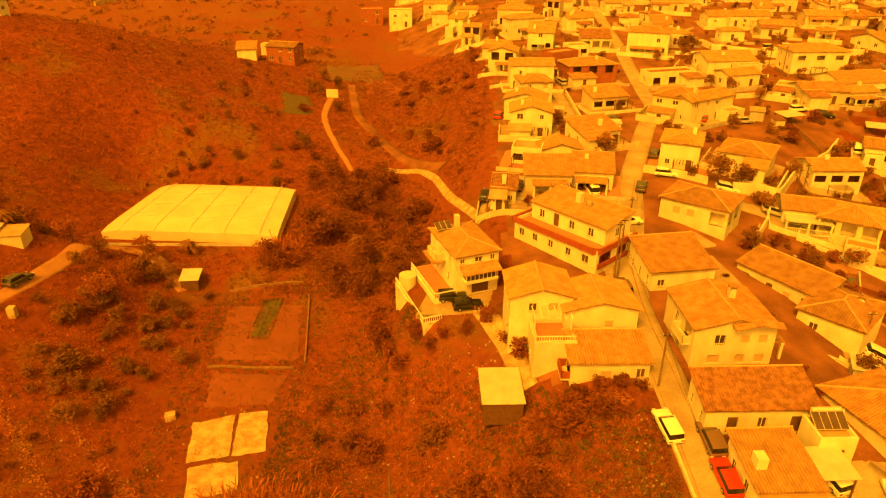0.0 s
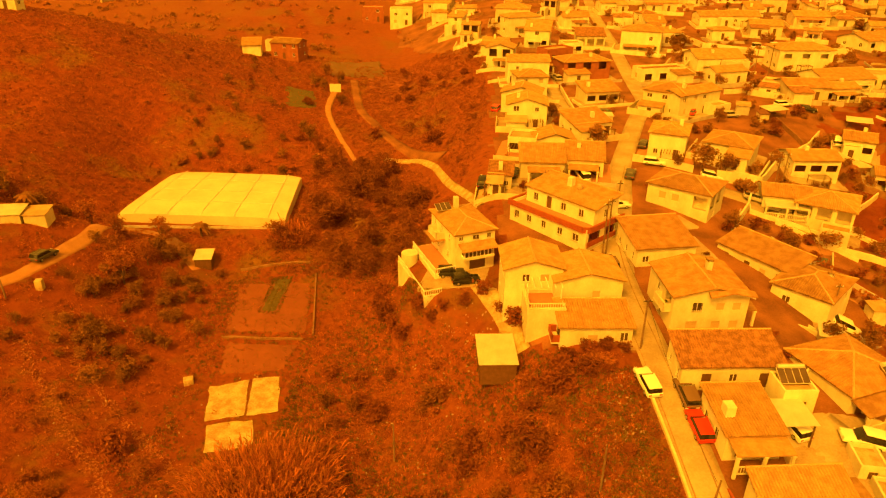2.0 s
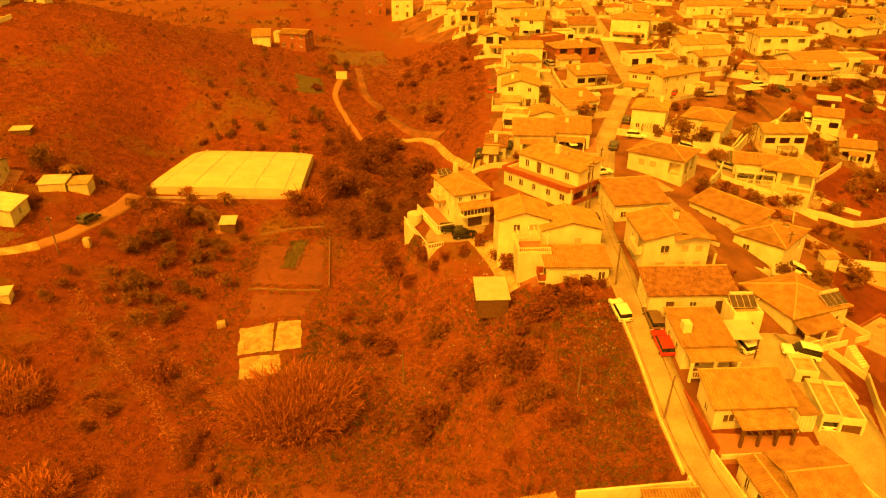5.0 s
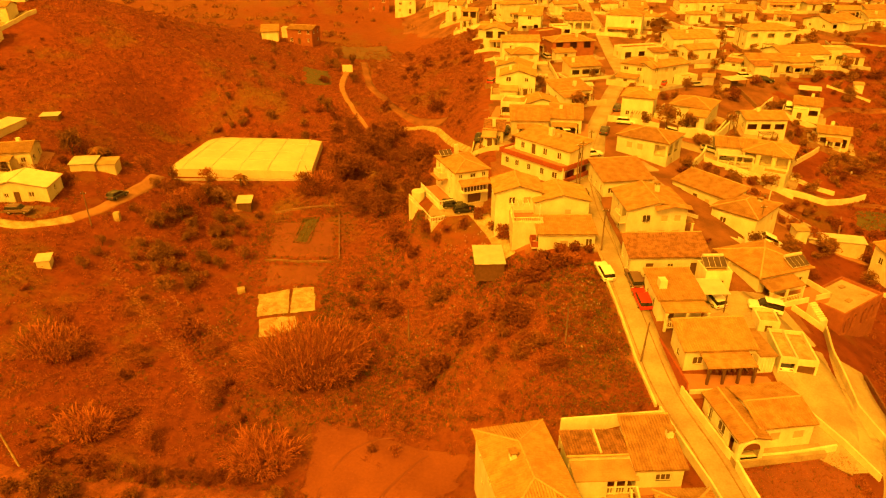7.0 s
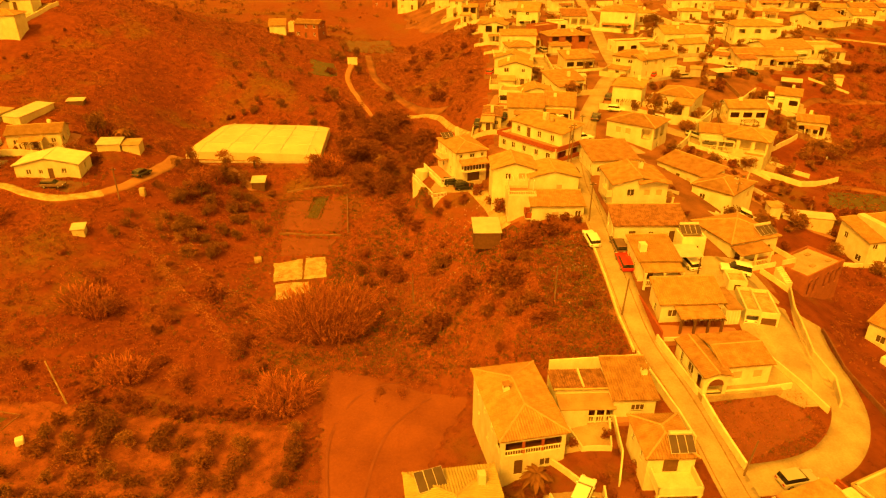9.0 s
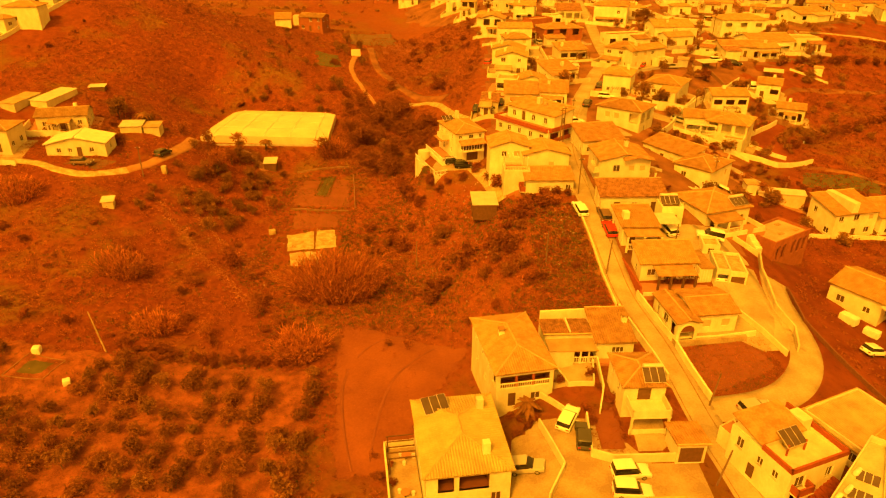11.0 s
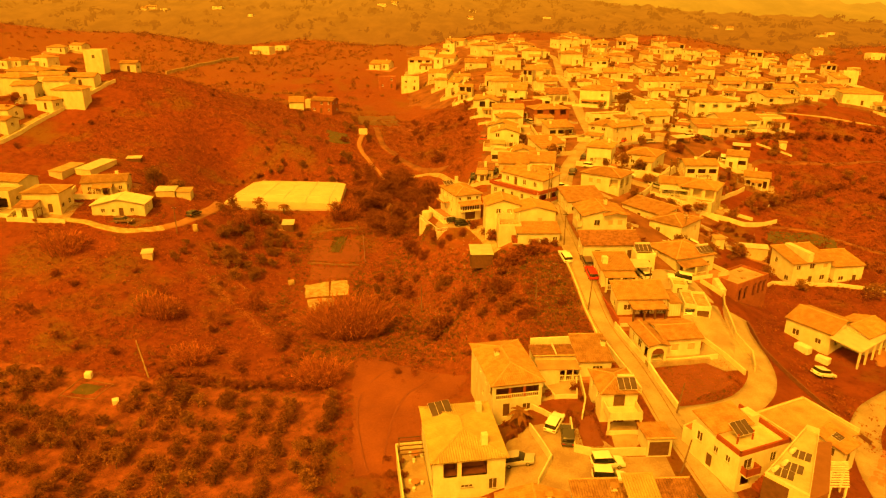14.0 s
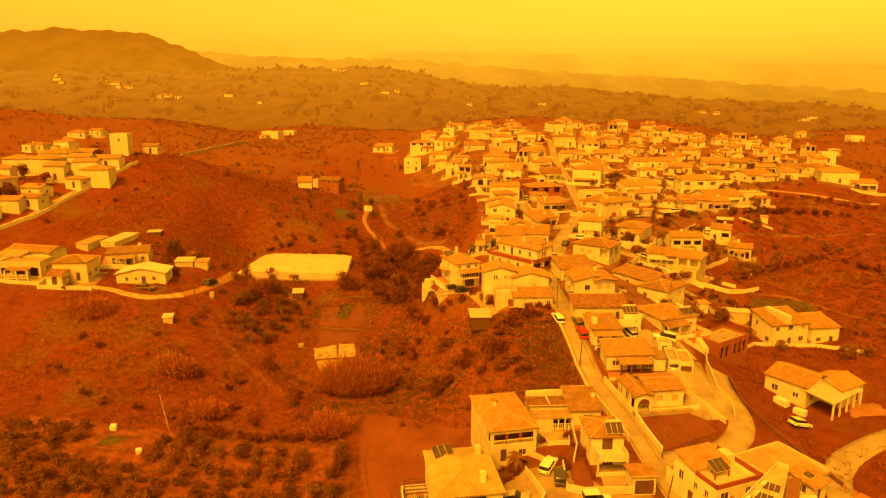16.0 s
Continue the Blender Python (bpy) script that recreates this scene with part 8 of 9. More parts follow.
for _ in range(60):
    x, y = rnd.uniform(-126, -48), rnd.uniform(108, 235)
    if -66 < x < -28 and y < 142:
        continue
    spots.append(("dark_bush" if rnd.random() < 0.4 else "bush", x, y, rnd.uniform(0.3, 0.65)))
thicket("hillside_bushes", spots, "lone dark bushes on the bare hillside", "scrub")
for _ in range(46):
    x, y = rnd.uniform(-14, 19), rnd.uniform(35, 61)
    if y < 38 and x > -2:
        continue
    tree(rnd.choice(("bush", "bush", "bush", "dark_bush")), x, y, rnd.uniform(0.3, 0.7), "low rusty bush in the waste ground", "bush", "waste-ground bushes", "bush")
for x, y, s in ((8.9, 51.9, 1.3), (6.0, 54.8, 1.0), (17.8, 59.4, 0.6), (13.4, 59.6, 0.9), (15.6, 59.8, 0.7), (11.8, 59.2, 1.0), (1.6, 53.1, 0.9), (11.9, 43.0, 0.9), (-41, 58.4, 1.5), (8.2, 70.5, 1.1), (7.2, 73, 1.0)):
    tree("dark_bush", x, y, s, "large dark bush below the houses", "bush", "waste-ground bushes", "bush")
for _ in range(60):
    x, y = rnd.uniform(-85, -20), rnd.uniform(34, 66)
    if math.hypot(x + 27, y - 66) < 9:
        continue
    tree(rnd.choice(("bush", "bush", "dark_bush", "bare")), x, y, rnd.uniform(0.3, 0.75), "low rusty bush on the slope", "bush", "slope bushes", "bush")
for _ in range(26):
    x, y = rnd.uniform(-90, -50), rnd.uniform(86, 112)
    if math.hypot(x + 66, y - 92) < 6 or abs(x + 60.5) < 3:
        continue
    tree(rnd.choice(("dark_bush", "olive", "bare")), x, y, rnd.uniform(0.6, 1.1), "dark tree round the farmhouses", group="farm trees")
spots = []
for _ in range(70):
    x, y = rnd.uniform(55, 130), rnd.uniform(55, 175)
    if x < float(np.interp(y, [55, 75, 100, 130, 175], [62, 60, 78, 94, 118])):
        continue
    spots.append((rnd.choice(("bush", "dark_bush", "olive")), x, y, rnd.uniform(0.5, 1.0)))
thicket("eastern_bushes", spots, "bushes on the eastern slope", "scrub")
for _ in range(34):
    x, y = rnd.uniform(44, 62), rnd.uniform(62, 100)
    if abs(x - 50) + abs(y - 79) < 12 or abs(x - 46.2) + abs(y - 86.2) < 10:
        continue
    tree(rnd.choice(("bush", "dark_bush")), x, y, rnd.uniform(0.5, 0.9), "garden bush beside the lane", "bush", "garden bushes", "bush")
for x, y in ((36, 108), (46, 97), (54, 93), (55, 121), (47, 117), (52, 118), (64, 124), (70, 138), (60, 145), (30, 130), (23, 148), (33, 170), (44, 206), (60, 205), (75, 168), (80, 150), (90, 176), (70, 214), (36, 217), (14, 230)):
    tree(rnd.choice(("olive", "dark_bush", "orange")), x, y, rnd.uniform(0.7, 1.2), "small garden tree between village houses", group="village trees")
for x, y in ((9.0, 13.6), (8.0, 14.6), (7.4, 12.4), (10.2, 16), (13.6, 20.4), (17.4, 21), (18.2, 18.6), (19.0, 16.2), (-5.2, 0.6), (-3.4, -0.2), (6.2, -0.2), (5.5, 19.1), (6.9, 16.3), (8.6, 13.2), (15.8, 14.8), (16.1, 12.5), (9.8, 14.2), (-5.2, 2.2), (-3.4, 1.0), (-7.0, 7.8), (-2.1, 0.4)):
    tree("dark_bush", x, y, rnd.uniform(0.35, 0.6), "clipped dark garden shrub", "shrub", "garden shrubs", "shrub")


ce, se = math.cos(radians(9)), math.sin(radians(9))
for a_, b_, k_ in ((-7.5, -9.4, 0.5), (-6.5, -9.7, 0.4), (-5.2, -9.8, 0.45), (-7.6, -4.2, 0.35), (-7.5, -1.2, 0.4), (-7.7, 1.6, 0.35), (-7.4, -6.9, 0.3), (2.6, -9.8, 0.4), (-2.4, -9.9, 0.3)):
    tree(("dark_bush", "orange")[b_ < -9.6], 0.4 + ce * a_ - se * b_, 7.9 + se * a_ + ce * b_, k_, "potted shrub on the villa terrace", "shrub", "garden shrubs", "shrub", z=2.92)
for a_, b_ in ((-6.4, -3.0), (-5.8, 2.6)):
    tb = thing("garden_table", pose(0.4 + ce * a_ - se * b_, 7.9 + se * a_ + ce * b_, 2.83, 0, 0, 20), "round garden table on the villa terrace", "table", "garden tables")
    part("tabletop", rod(bmesh.new(), (0, 0, 0.7), (0, 0, 0.75), 0.55, n=16), TERRACE, tb)
    part("leg", rod(bmesh.new(), (0, 0, 0), (0, 0, 0.7), 0.09, 0.06, 8), IRON, tb)
    for k_ in range(3):
        cx_, cy_ = 0.9 * math.cos(2.1 * k_), 0.9 * math.sin(2.1 * k_)
        part("stool", rod(bmesh.new(), (cx_, cy_, 0), (cx_, cy_, 0.45), 0.2, 0.22, 10), FRAME, tb)
for a_, b_, k_ in ((-9.4, 6.5, 0.6), (-9.2, 3.2, 0.7), (-9.6, 0.2, 0.55), (-9.3, -3.0, 0.7), (-9.5, -6.5, 0.6), (-9.2, -9.5, 0.8), (-10.6, -8.0, 0.7), (-10.8, -2.0, 0.5)):
    tree("bush", 0.4 + ce * a_ - se * b_, 7.9 + se * a_ + ce * b_, k_, "rusty bush against the terrace wall", "bush", "bank bushes", "bush")


def palm(x, y, h, label, group="palms"):
    ob = thing("palm", pose(x, y, z_at(x, y)), label, "palm", group)
    bm = bmesh.new()
    rod(bm, (0, 0, -0.4), (0.1, 0, h), 0.24, 0.17, 9)
    part("trunk", bm, BARK, ob)
    r2 = random.Random(int(x * 10))
    for k in range(22):
        V, F = [], []
        an, el = k * 2.4, r2.uniform(-0.3, 1.1)
        for i in range(7):
            t = i / 6
            rr = 1.9 * t * math.cos(el * (1 - 0.3 * t))
            zz_ = h + 1.6 * math.sin(el) * t - 1.3 * t * t
            wdt = 0.30 * math.sin(math.pi * min(1, t * 0.9 + 0.1)) + 0.03
            cx_, sx_ = math.cos(an), math.sin(an)
            V += [(0.1 + rr * cx_ - sx_ * wdt, rr * sx_ + cx_ * wdt, zz_ - 0.12), (0.1 + rr * cx_, rr * sx_, zz_), (0.1 + rr * cx_ + sx_ * wdt, rr * sx_ - cx_ * wdt, zz_ - 0.12)]
            if i:
                b = 3 * i
                F += [(b - 3, b, b + 1, b - 2), (b - 2, b + 1, b + 2, b - 1)]
        part("frond", raw("frond", V, F, LEAF_OLIVE), None, ob)
    return ob


palm(8.8, 15.4, 2.2, "short palm in the villa garden")
palm(-46, 108.5, 2.4, "palm before the greenhouse")
palm(-71, 100, 3.0, "palm behind the farm sheds")
palm(-17, 113, 4.0, "palm in the valley grove")
for x, y in ((-133, 122), (-135, 124), (-136, 121), (-127, 128), (-137, 118), (-146, 120), (-143, 118), (-131, 136), (-140, 140), (-128, 150), (-136, 155), (-124, 158)):
    tree("pine", x, y, 0.6, "dark cypress-like tree on the hilltop estate", group="estate trees")

# ---- retaining walls and terraces on the village's eastern flank ----
garden_wall([(49.2, 115.0), (57.9, 115.4), (63.8, 123.2), (73.9, 131.8), (79.8, 139.3)], 2.2, 0.3, WHITE, "tall whitewashed retaining wall round a terrace", gap=2)
garden_wall([(76.2, 233.3), (80.2, 217.9), (91.2, 212.5), (97.9, 206.8)], 1.8, 0.3, WHITE, "long whitewashed wall beside a bare field", gap=2)
garden_wall([(66.3, 113.2), (72.7, 110.0), (83.3, 119.7)], 1.2, 0.25, WHITE, "whitewashed terrace wall below a house", gap=2)
strip("road", CONCRETE, [(46.8, 112.6), (55.4, 108.7), (62.5, 104.7), (70.6, 103.3)], 3.2, "pale lane between the terraces", category="road", lift=0.14)
shed(73.8, 149.4, 5.0, 3.4, 20, 2.0, z_at(73.8, 149.4) + 0.1, METAL, CREAM, "pale sheet-roofed shelter among the gardens", 5, True)
shed(86.3, 170.8, 5.0, 3.4, -10, 2.0, z_at(86.3, 170.8) + 0.1, METAL, CREAM, "pale sheet-roofed shelter among the gardens", 5, True)
shed(90.6, 173.8, 5.0, 3.4, 5, 2.0, z_at(90.6, 173.8) + 0.1, METAL, CREAM, "pale sheet-roofed shelter among the gardens", 5, True)
shed(93.1, 147.8, 5.0, 3.4, -25, 2.0, z_at(93.1, 147.8) + 0.1, METAL, CREAM, "pale sheet-roofed shelter among the gardens", 5, True)

# the open eastern slope: field tracks, hedges, a long shed
strip("path", EARTH, [(61, 101), (72, 116), (83, 131), (98, 143), (116, 148), (151, 157)], (2.4, 1.8, 2.2, 1.6), "earth track across the eastern slope", lift=0.14)
strip("path", EARTH, [(66, 100), (78, 99), (90, 95), (103, 79), (112, 62)], (2.0, 1.6, 2.2), "earth track down the eastern slope", lift=0.14)
strip("path", SLAB, [(124, 201), (138, 199), (151, 198.4), (178, 199)], 1.6, "pale concrete field track", lift=0.2)
for pts_, n_ in ((((82, 108), (98, 118), (117, 128), (128, 113)), 34), (((100, 158), (124, 168), (150, 175)), 22), (((66, 92), (80, 84), (98, 70)), 20), (((118, 190), (150, 188), (180, 190)), 22), (((54, 92), (64, 80), (78, 76)), 26)):
    spots = []
    for k in range(n_):
        t_ = k / (n_ - 1) * (len(pts_) - 1)
        j_ = min(int(t_), len(pts_) - 2)
        p_, q_ = pts_[j_], pts_[j_ + 1]
        spots.append((rnd.choice(("dark_bush", "bush", "dark_bush")), p_[0] + (q_[0] - p_[0]) * (t_ - j_) + rnd.gauss(0, 0.8), p_[1] + (q_[1] - p_[1]) * (t_ - j_) + rnd.gauss(0, 0.8), rnd.uniform(0.5, 1.1)))
    thicket("hedge", spots, "uneven dark hedge across the slope", "hedge")
shed(67.5, 79.5, 9.0, 2.6, -14, 2.2, z_at(67.5, 79.5) + 0.1, METAL, CREAM, "long low shed with a pale sheet roof", 4)

# ---- gardens between the village houses ----
rg = random.Random(77)
placed = 0
for _ in range(2600):
    y = rg.uniform(62, 330)
    x = rg.uniform(float(np.interp(y, [62, 100, 200, 330], [34, 10, 12, -8])), float(np.interp(y, [62, 75, 100, 125, 150, 180, 220, 330], [56, 64, 82, 96, 108, 124, 160, 170])))
    sx_ = float(np.interp(y, [62, 91, 104, 119, 142, 161, 198, 224, 270, 330], [23.5, 24.5, 27.6, 32.3, 40.4, 47.6, 50.3, 52.5, 54, 60]))
    if abs(x - sx_) < 3.4 or (abs(x - 26.7) < 2.6 and 125 < y < 210) or any(math.hypot(x - a, y - b) < e * 0.62 + 1.0 for a, b, e in taken + [(40, 104.3, 11), (46.2, 86.2, 11), (50, 78.4, 10), (17.8, 94.2, 15), (31, 71, 10), (30, 86, 10)]):
        continue
    roll = rg.random()
    if roll < 0.7:
        tree(rg.choice(("dark_bush", "bush", "orange", "dark_bush", "olive")), x, y, rg.uniform(0.35, 0.9), "shrub in a village garden", "shrub", "village garden shrubs", "shrub")
    elif roll < 0.9:
        an, ln = rg.choice((0.1, 1.6, -0.5, 0.9)) + rg.uniform(-0.2, 0.2), rg.uniform(2.5, 6)
        garden_wall([(x - math.cos(an) * ln, y - math.sin(an) * ln), (x + math.cos(an) * ln, y + math.sin(an) * ln)], rg.uniform(0.5, 1.3), 0.22, rg.choice((WHITE, WHITE, CREAM, GREY_WALL, STONE)), "low terrace wall between village gardens", gap=2.5)
    else:
        sw, sd_ = rg.uniform(2, 3.5), rg.uniform(2, 3)
        shed(x, y, sw, sd_, rg.choice((0, 12, -20)), rg.uniform(1.8, 2.2), z_at(x, y) + 0.1, rg.choice((METAL, TILE_OLD, FLAT_ROOF, RUST)), rg.choice((CREAM, GREY_WALL, WHITE)), "small garden shed behind a village house", 6)
    placed += 1
    if placed >= 230:
        break
for x, y, s in ((-7, 78.5, 1.0), (-5, 79.6, 0.9), (-3, 78.6, 0.8), (-8.5, 81, 1.1), (-10, 84, 1.2), (-11, 88, 1.1), (-1, 79.0, 0.7), (2, 78.4, 0.8), (4.5, 79, 0.9), (-12, 92, 1.3), (-9, 96, 1.2), (13.8, 62.6, 0.8), (16, 63.0, 0.6), (18.6, 63.2, 0.8), (20.6, 62.8, 0.6)):
    tree("dark_bush", x, y, s, "dark bush below the villa terraces", "bush", "waste-ground bushes", "bush")

# rusty thickets on the waste ground below the street
rw = random.Random(9)
for cx_, cy_, rx, ry, cnt in ((12.5, 60.2, 5.5, 1.6, 16), (8.5, 54.0, 3.2, 2.2, 14), (8.0, 47.5, 3.0, 2.0, 10), (2.5, 56.5, 3.0, 2.5, 8), (-6, 50, 5, 4, 8), (-2, 66, 4, 4, 8), (-14, 66, 4, 8, 10)):
    for _ in range(cnt):
        x, y = rw.gauss(cx_, rx * 0.6), rw.gauss(cy_, ry * 0.6)
        if x > 20.5 or y > 63 and x > 8 or math.hypot(x - 5.6, y - 65.6) < 4.5:
            continue
        tree(rw.choice(("bush", "bush", "bare_bush", "dark_bush")), x, y, rw.uniform(0.6, 1.15), "rusty thicket bush on the waste ground", "bush", "waste-ground bushes", "bush")

spots = []
while len(spots) < 115:
    y = rg.uniform(96, 300)
    x = rg.uniform(float(np.interp(y, [96, 200, 300], [52, 56, 10])), float(np.interp(y, [96, 125, 150, 180, 220, 300], [80, 98, 112, 128, 168, 180])))
    if any(math.hypot(x - a, y - b) < e * 0.55 for a, b, e in taken) or abs(x - float(np.interp(y, [91, 142, 161, 224, 330], [24.5, 40.4, 47.6, 52.5, 60]))) < 3.2:
        continue
    spots.append((rg.choice(("dark_bush", "dark_bush", "bush", "orange")), x, y, rg.uniform(0.6, 1.3)))
thicket("village_hedges", spots, "dark hedges and shrubs between the village houses", "hedge")

# ---- giant cane ----
canes(-20.5, 51.5, 6.5, 1700, 6.2, "large clump of dry giant cane", 3, 0.55)
canes(-23.0, 33.6, 3.2, 420, 3.2, "clump of pale dry cane on the field bank", 4, 0.85)
canes(-46, 37.5, 2.4, 260, 2.8, "clump of pale dry cane", 6, 0.8)
canes(-57, 51, 3.6, 300, 3.0, "clump of rusty cane on the slope", 7, 0.6)
canes(-82, 66, 4.0, 300, 3.0, "clump of cane below the farm road", 9, 0.6)
canes(-29.5, 108, 2.6, 260, 4.0, "clump of dry cane beside the greenhouse", 11, 0.8)

# ---- scrub, grass, stones ----


CLEAR = [((-94, 77), (-85, 78.6), (-77.6, 74.2), (-70.8, 74), (-66, 79), (-66, 84), (-70, 93)), ((-66, 79), (-62.7, 86), (-60, 101), (-61, 112)), ((-58, 72), (-54.9, 68.3), (-49.8, 63.4), (-43.2, 56.8), (-38.9, 52.4), (-35, 47)), ((-54.4, 73.6), (-46.3, 67.8), (-36.7, 59.6), (-30.9, 54.7))]


def open_ground(x, y):
    """How much wild growth a spot carries."""
    if x < -30 and any(near_line(x, y, c, 1.2) for c in CLEAR):
        return 0.0
    if -21.5 < x < 3 and 5 < y < 41.5 - (x + 20) * 0.3:
        return 0.02
    if -34.5 < x < -22 and 58 < y < 101:
        return 0.05
    if x > float(np.interp(y, [30, 32.5, 34, 40, 50, 62, 80, 110], [0, 0, 21, 21, 20, 12, -8, -6])) and x < 50:
        return 0.0
    return 0.55 + 0.45 * math.sin(x * 0.31 + math.sin(y * 0.23) * 2) * math.sin(y * 0.27)


def bare_hill(x, y):
    return 0.0 if -66 < x < -29 and y < 140 or y < 155 and x < float(np.interp(y, [95, 120, 152], [-116, -111, -102])) else 1.0


def damp(x, y):
    """Where green grass grows: the waste ground above the slabs and the foot of the spur."""
    w = math.sin(x * 0.21 + 0.6 * math.sin(y * 0.17)) * math.sin(y * 0.19 + 0.4)
    return max(0.0, min(1.0, 0.45 + 0.9 * w)) * (1.0 if x > -40 else 0.35)


scatter("scrub", 12500, (-92, 22, 30, 112), open_ground, LEAF_DRY, "rusty dry scrub on the slopes", 1, 0.55, 13, 0.12, 0.55)
scatter("scrub", 7000, (-92, 22, 30, 112), lambda x, y: open_ground(x, y) * 0.8, LEAF_DARK, "dark low scrub on the slopes", 41, 0.5, 12, 0.12, 0.55)
scatter("scrub", 14000, (-70, 22, 32, 104), lambda x, y: open_ground(x, y) * damp(x, y), GRASS, "green-brown grass tufts", 2, 0.5, 10, 0.2, 0.5, 0.3)
scatter("scrub", 9000, (-88, 22, 34, 106), lambda x, y: open_ground(x, y) * 0.7, REED, "straw-coloured dry grass", 12, 0.4, 8, 0.26, 0.6, 0.16)
scatter("scrub", 8500, (-130, -30, 108, 240), lambda x, y: bare_hill(x, y) * (0.5 + 0.5 * math.sin(x * 0.5 + y * 0.9)), REED, "straw-coloured tussocks on the bare hill", 33, 0.3, 6, 0.22, 0.6, 0.25)
scatter("scrub", 14000, (-130, -30, 108, 240), lambda x, y: bare_hill(x, y) * 0.85, LEAF_DRY, "rusty scrub on the bare hill", 13, 0.5, 9, 0.15, 0.5)
scatter("scrub", 4500, (-130, -30, 108, 240), lambda x, y: bare_hill(x, y) * 0.7, LEAF_DARK, "dark scrub on the bare hill", 43, 0.5, 9, 0.15, 0.5)
scatter("scrub", 9000, (-32, 10, 100, 230), lambda x, y: 0.85 if x < float(np.interp(y, [100, 130, 160, 230], [-3, 6, 9, 10])) and not any(near_line(x, y, c, 1.6) for c in GULLY) else 0, LEAF_DRY, "rusty scrub below the village", 14, 0.65, 12, 0.16, 0.6)
scatter("scrub", 10000, (50, 130, 8, 175), lambda x, y: 0.8 if x > float(np.interp(y, [8, 40, 60, 100, 140, 175], [56, 52, 64, 80, 98, 120])) and not (60 < x < 80 and 24 < y < 48) else 0, LEAF_DRY, "rusty scrub on the eastern slope", 15, 0.55, 10, 0.16, 0.5)
scatter("scrub", 7000, (56, 180, 60, 230), lambda x, y: 0.8 if x > float(np.interp(y, [60, 100, 140, 175, 230], [64, 80, 98, 120, 190])) else 0, LEAF_DARK, "dark scrub on the eastern slope", 45, 0.9, 12, 0.22, 0.6)
scatter("grass", 3800, (-76, -16, -12, 31), lambda x, y: 0.7, GRASS, "weeds between the orchard rows", 16, 0.45, 8, 0.17, 0.4, 0.35)
scatter("grass", 4200, (-76, -16, -12, 31), lambda x, y: 0.6, LEAF_DRY, "fallen leaves and dry weeds between the orchard rows", 46, 0.5, 9, 0.11, 0.25)
scatter("far_woods", 3200, (-420, 420, 235, 620), lambda x, y: (0.3 + 0.7 * (math.sin(x * 0.02 + 2 * math.sin(y * 0.011)) * math.sin(y * 0.017 + 1) > -0.2)) * (0.2 if -40 < x < 170 and y < 430 else 1), LEAF_OLIVE, "distant dark groves and hedges", 17, 2.2, 26, 0.5, 0.8)
scatter("far_woods", 3000, (-420, 460, 215, 600), lambda x, y: 0.15 if -40 < x < 170 and y < 430 else 0.8, LEAF_DRY, "distant rusty scrub", 47, 1.3, 9, 0.5, 0.7)


LOT_LANE = ((30.5, 15), (36, 15.5), (42, 17.5), (47, 23), (49, 30), (48, 38))
scatter("grass", 1700, (31, 43.5, 16.6, 28.4), lambda x, y: 0.0 if near_line(x, y, LOT_LANE, 2.3) or y > 26.2 + 0.2 * (x - 30) or x > 46 - 0.12 * y else 0.9, LEAF_DRY, "dry weeds on the vacant lot", 51, 0.35, 10, 0.09, 0.35)
scatter("grass", 420, (31, 42, 18.5, 27.5), lambda x, y: 0.0 if near_line(x, y, LOT_LANE, 2.6) else 0.8, GRASS, "green weeds on the vacant lot", 52, 0.35, 9, 0.14, 0.4, 0.4)


scatter("soil_clods", 5200, (-19.5, 2.6, 9, 41), lambda x, y: 1.0 if -14.6 - (y - 9) * 0.16 < x < -7.6 + (y - 11) * 0.42 and y < 41.5 - (x + 20) * 0.3 else 0.0, FIELD, "clods of ploughed red earth", 61, 0.4, 5, 0.09, 0.2)
scatter("soil_clods", 2600, (-19, 2, 9, 40), lambda x, y: 0.8 if -14.6 - (y - 9) * 0.16 < x < -7.6 + (y - 11) * 0.42 and y < 41 - (x + 20) * 0.3 else 0.0, LEAF_DRY, "sparse dry weeds on the ploughed field", 62, 0.35, 5, 0.07, 0.3)
scatter("soil_clods", 5000, (-76, -18, -12, 31), lambda x, y: 0.8, ORCHARD, "clods of orchard earth", 63, 0.4, 5, 0.1, 0.2)


scatter("grass", 500, (15.9, 19.8, 8, 15), lambda x, y: 0.8, LEAF_DARK, "dark ground cover in the garden bed", 71, 0.3, 9, 0.08, 0.5)
scatter("grass", 700, (-31, -27.2, 88, 99), lambda x, y: 1.0 if (x * 1.4) % 1 < 0.6 else 0.0, GRASS, "rows of low green vegetables", 72, 0.25, 10, 0.12, 0.6)
scatter("grass", 2600, (-38, -20, 58, 104), lambda x, y: 0.25 if -34 < x < -22 and y < 74 else 0.6, GRASS, "weeds round the slabs and garden plots", 73, 0.4, 9, 0.15, 0.5, 0.4)
def off_line(x, y, pts):
    """Distance of a spot from a line of points."""
    best = 1e9
    for (ax, ay), (bx, by) in zip(pts, pts[1:]):
        t = max(0, min(1, ((x - ax) * (bx - ax) + (y - ay) * (by - ay)) / ((bx - ax) ** 2 + (by - ay) ** 2)))
        best = min(best, math.hypot(x - ax - t * (bx - ax), y - ay - t * (by - ay)))
    return best


def scuffed(pts, width, n, seed, label):
    """A worn track without hard edges: loose paler earth, thinning out sideways."""
    xs, ys = [p[0] for p in pts], [p[1] for p in pts]
    scatter("soil_clods", n, (min(xs) - 2, max(xs) + 2, min(ys) - 2, max(ys) + 2), lambda x, y: math.exp(-(off_line(x, y, pts) / width) ** 2), LOOSE, label, seed, 0.3, 6, 0.13, 0.12)


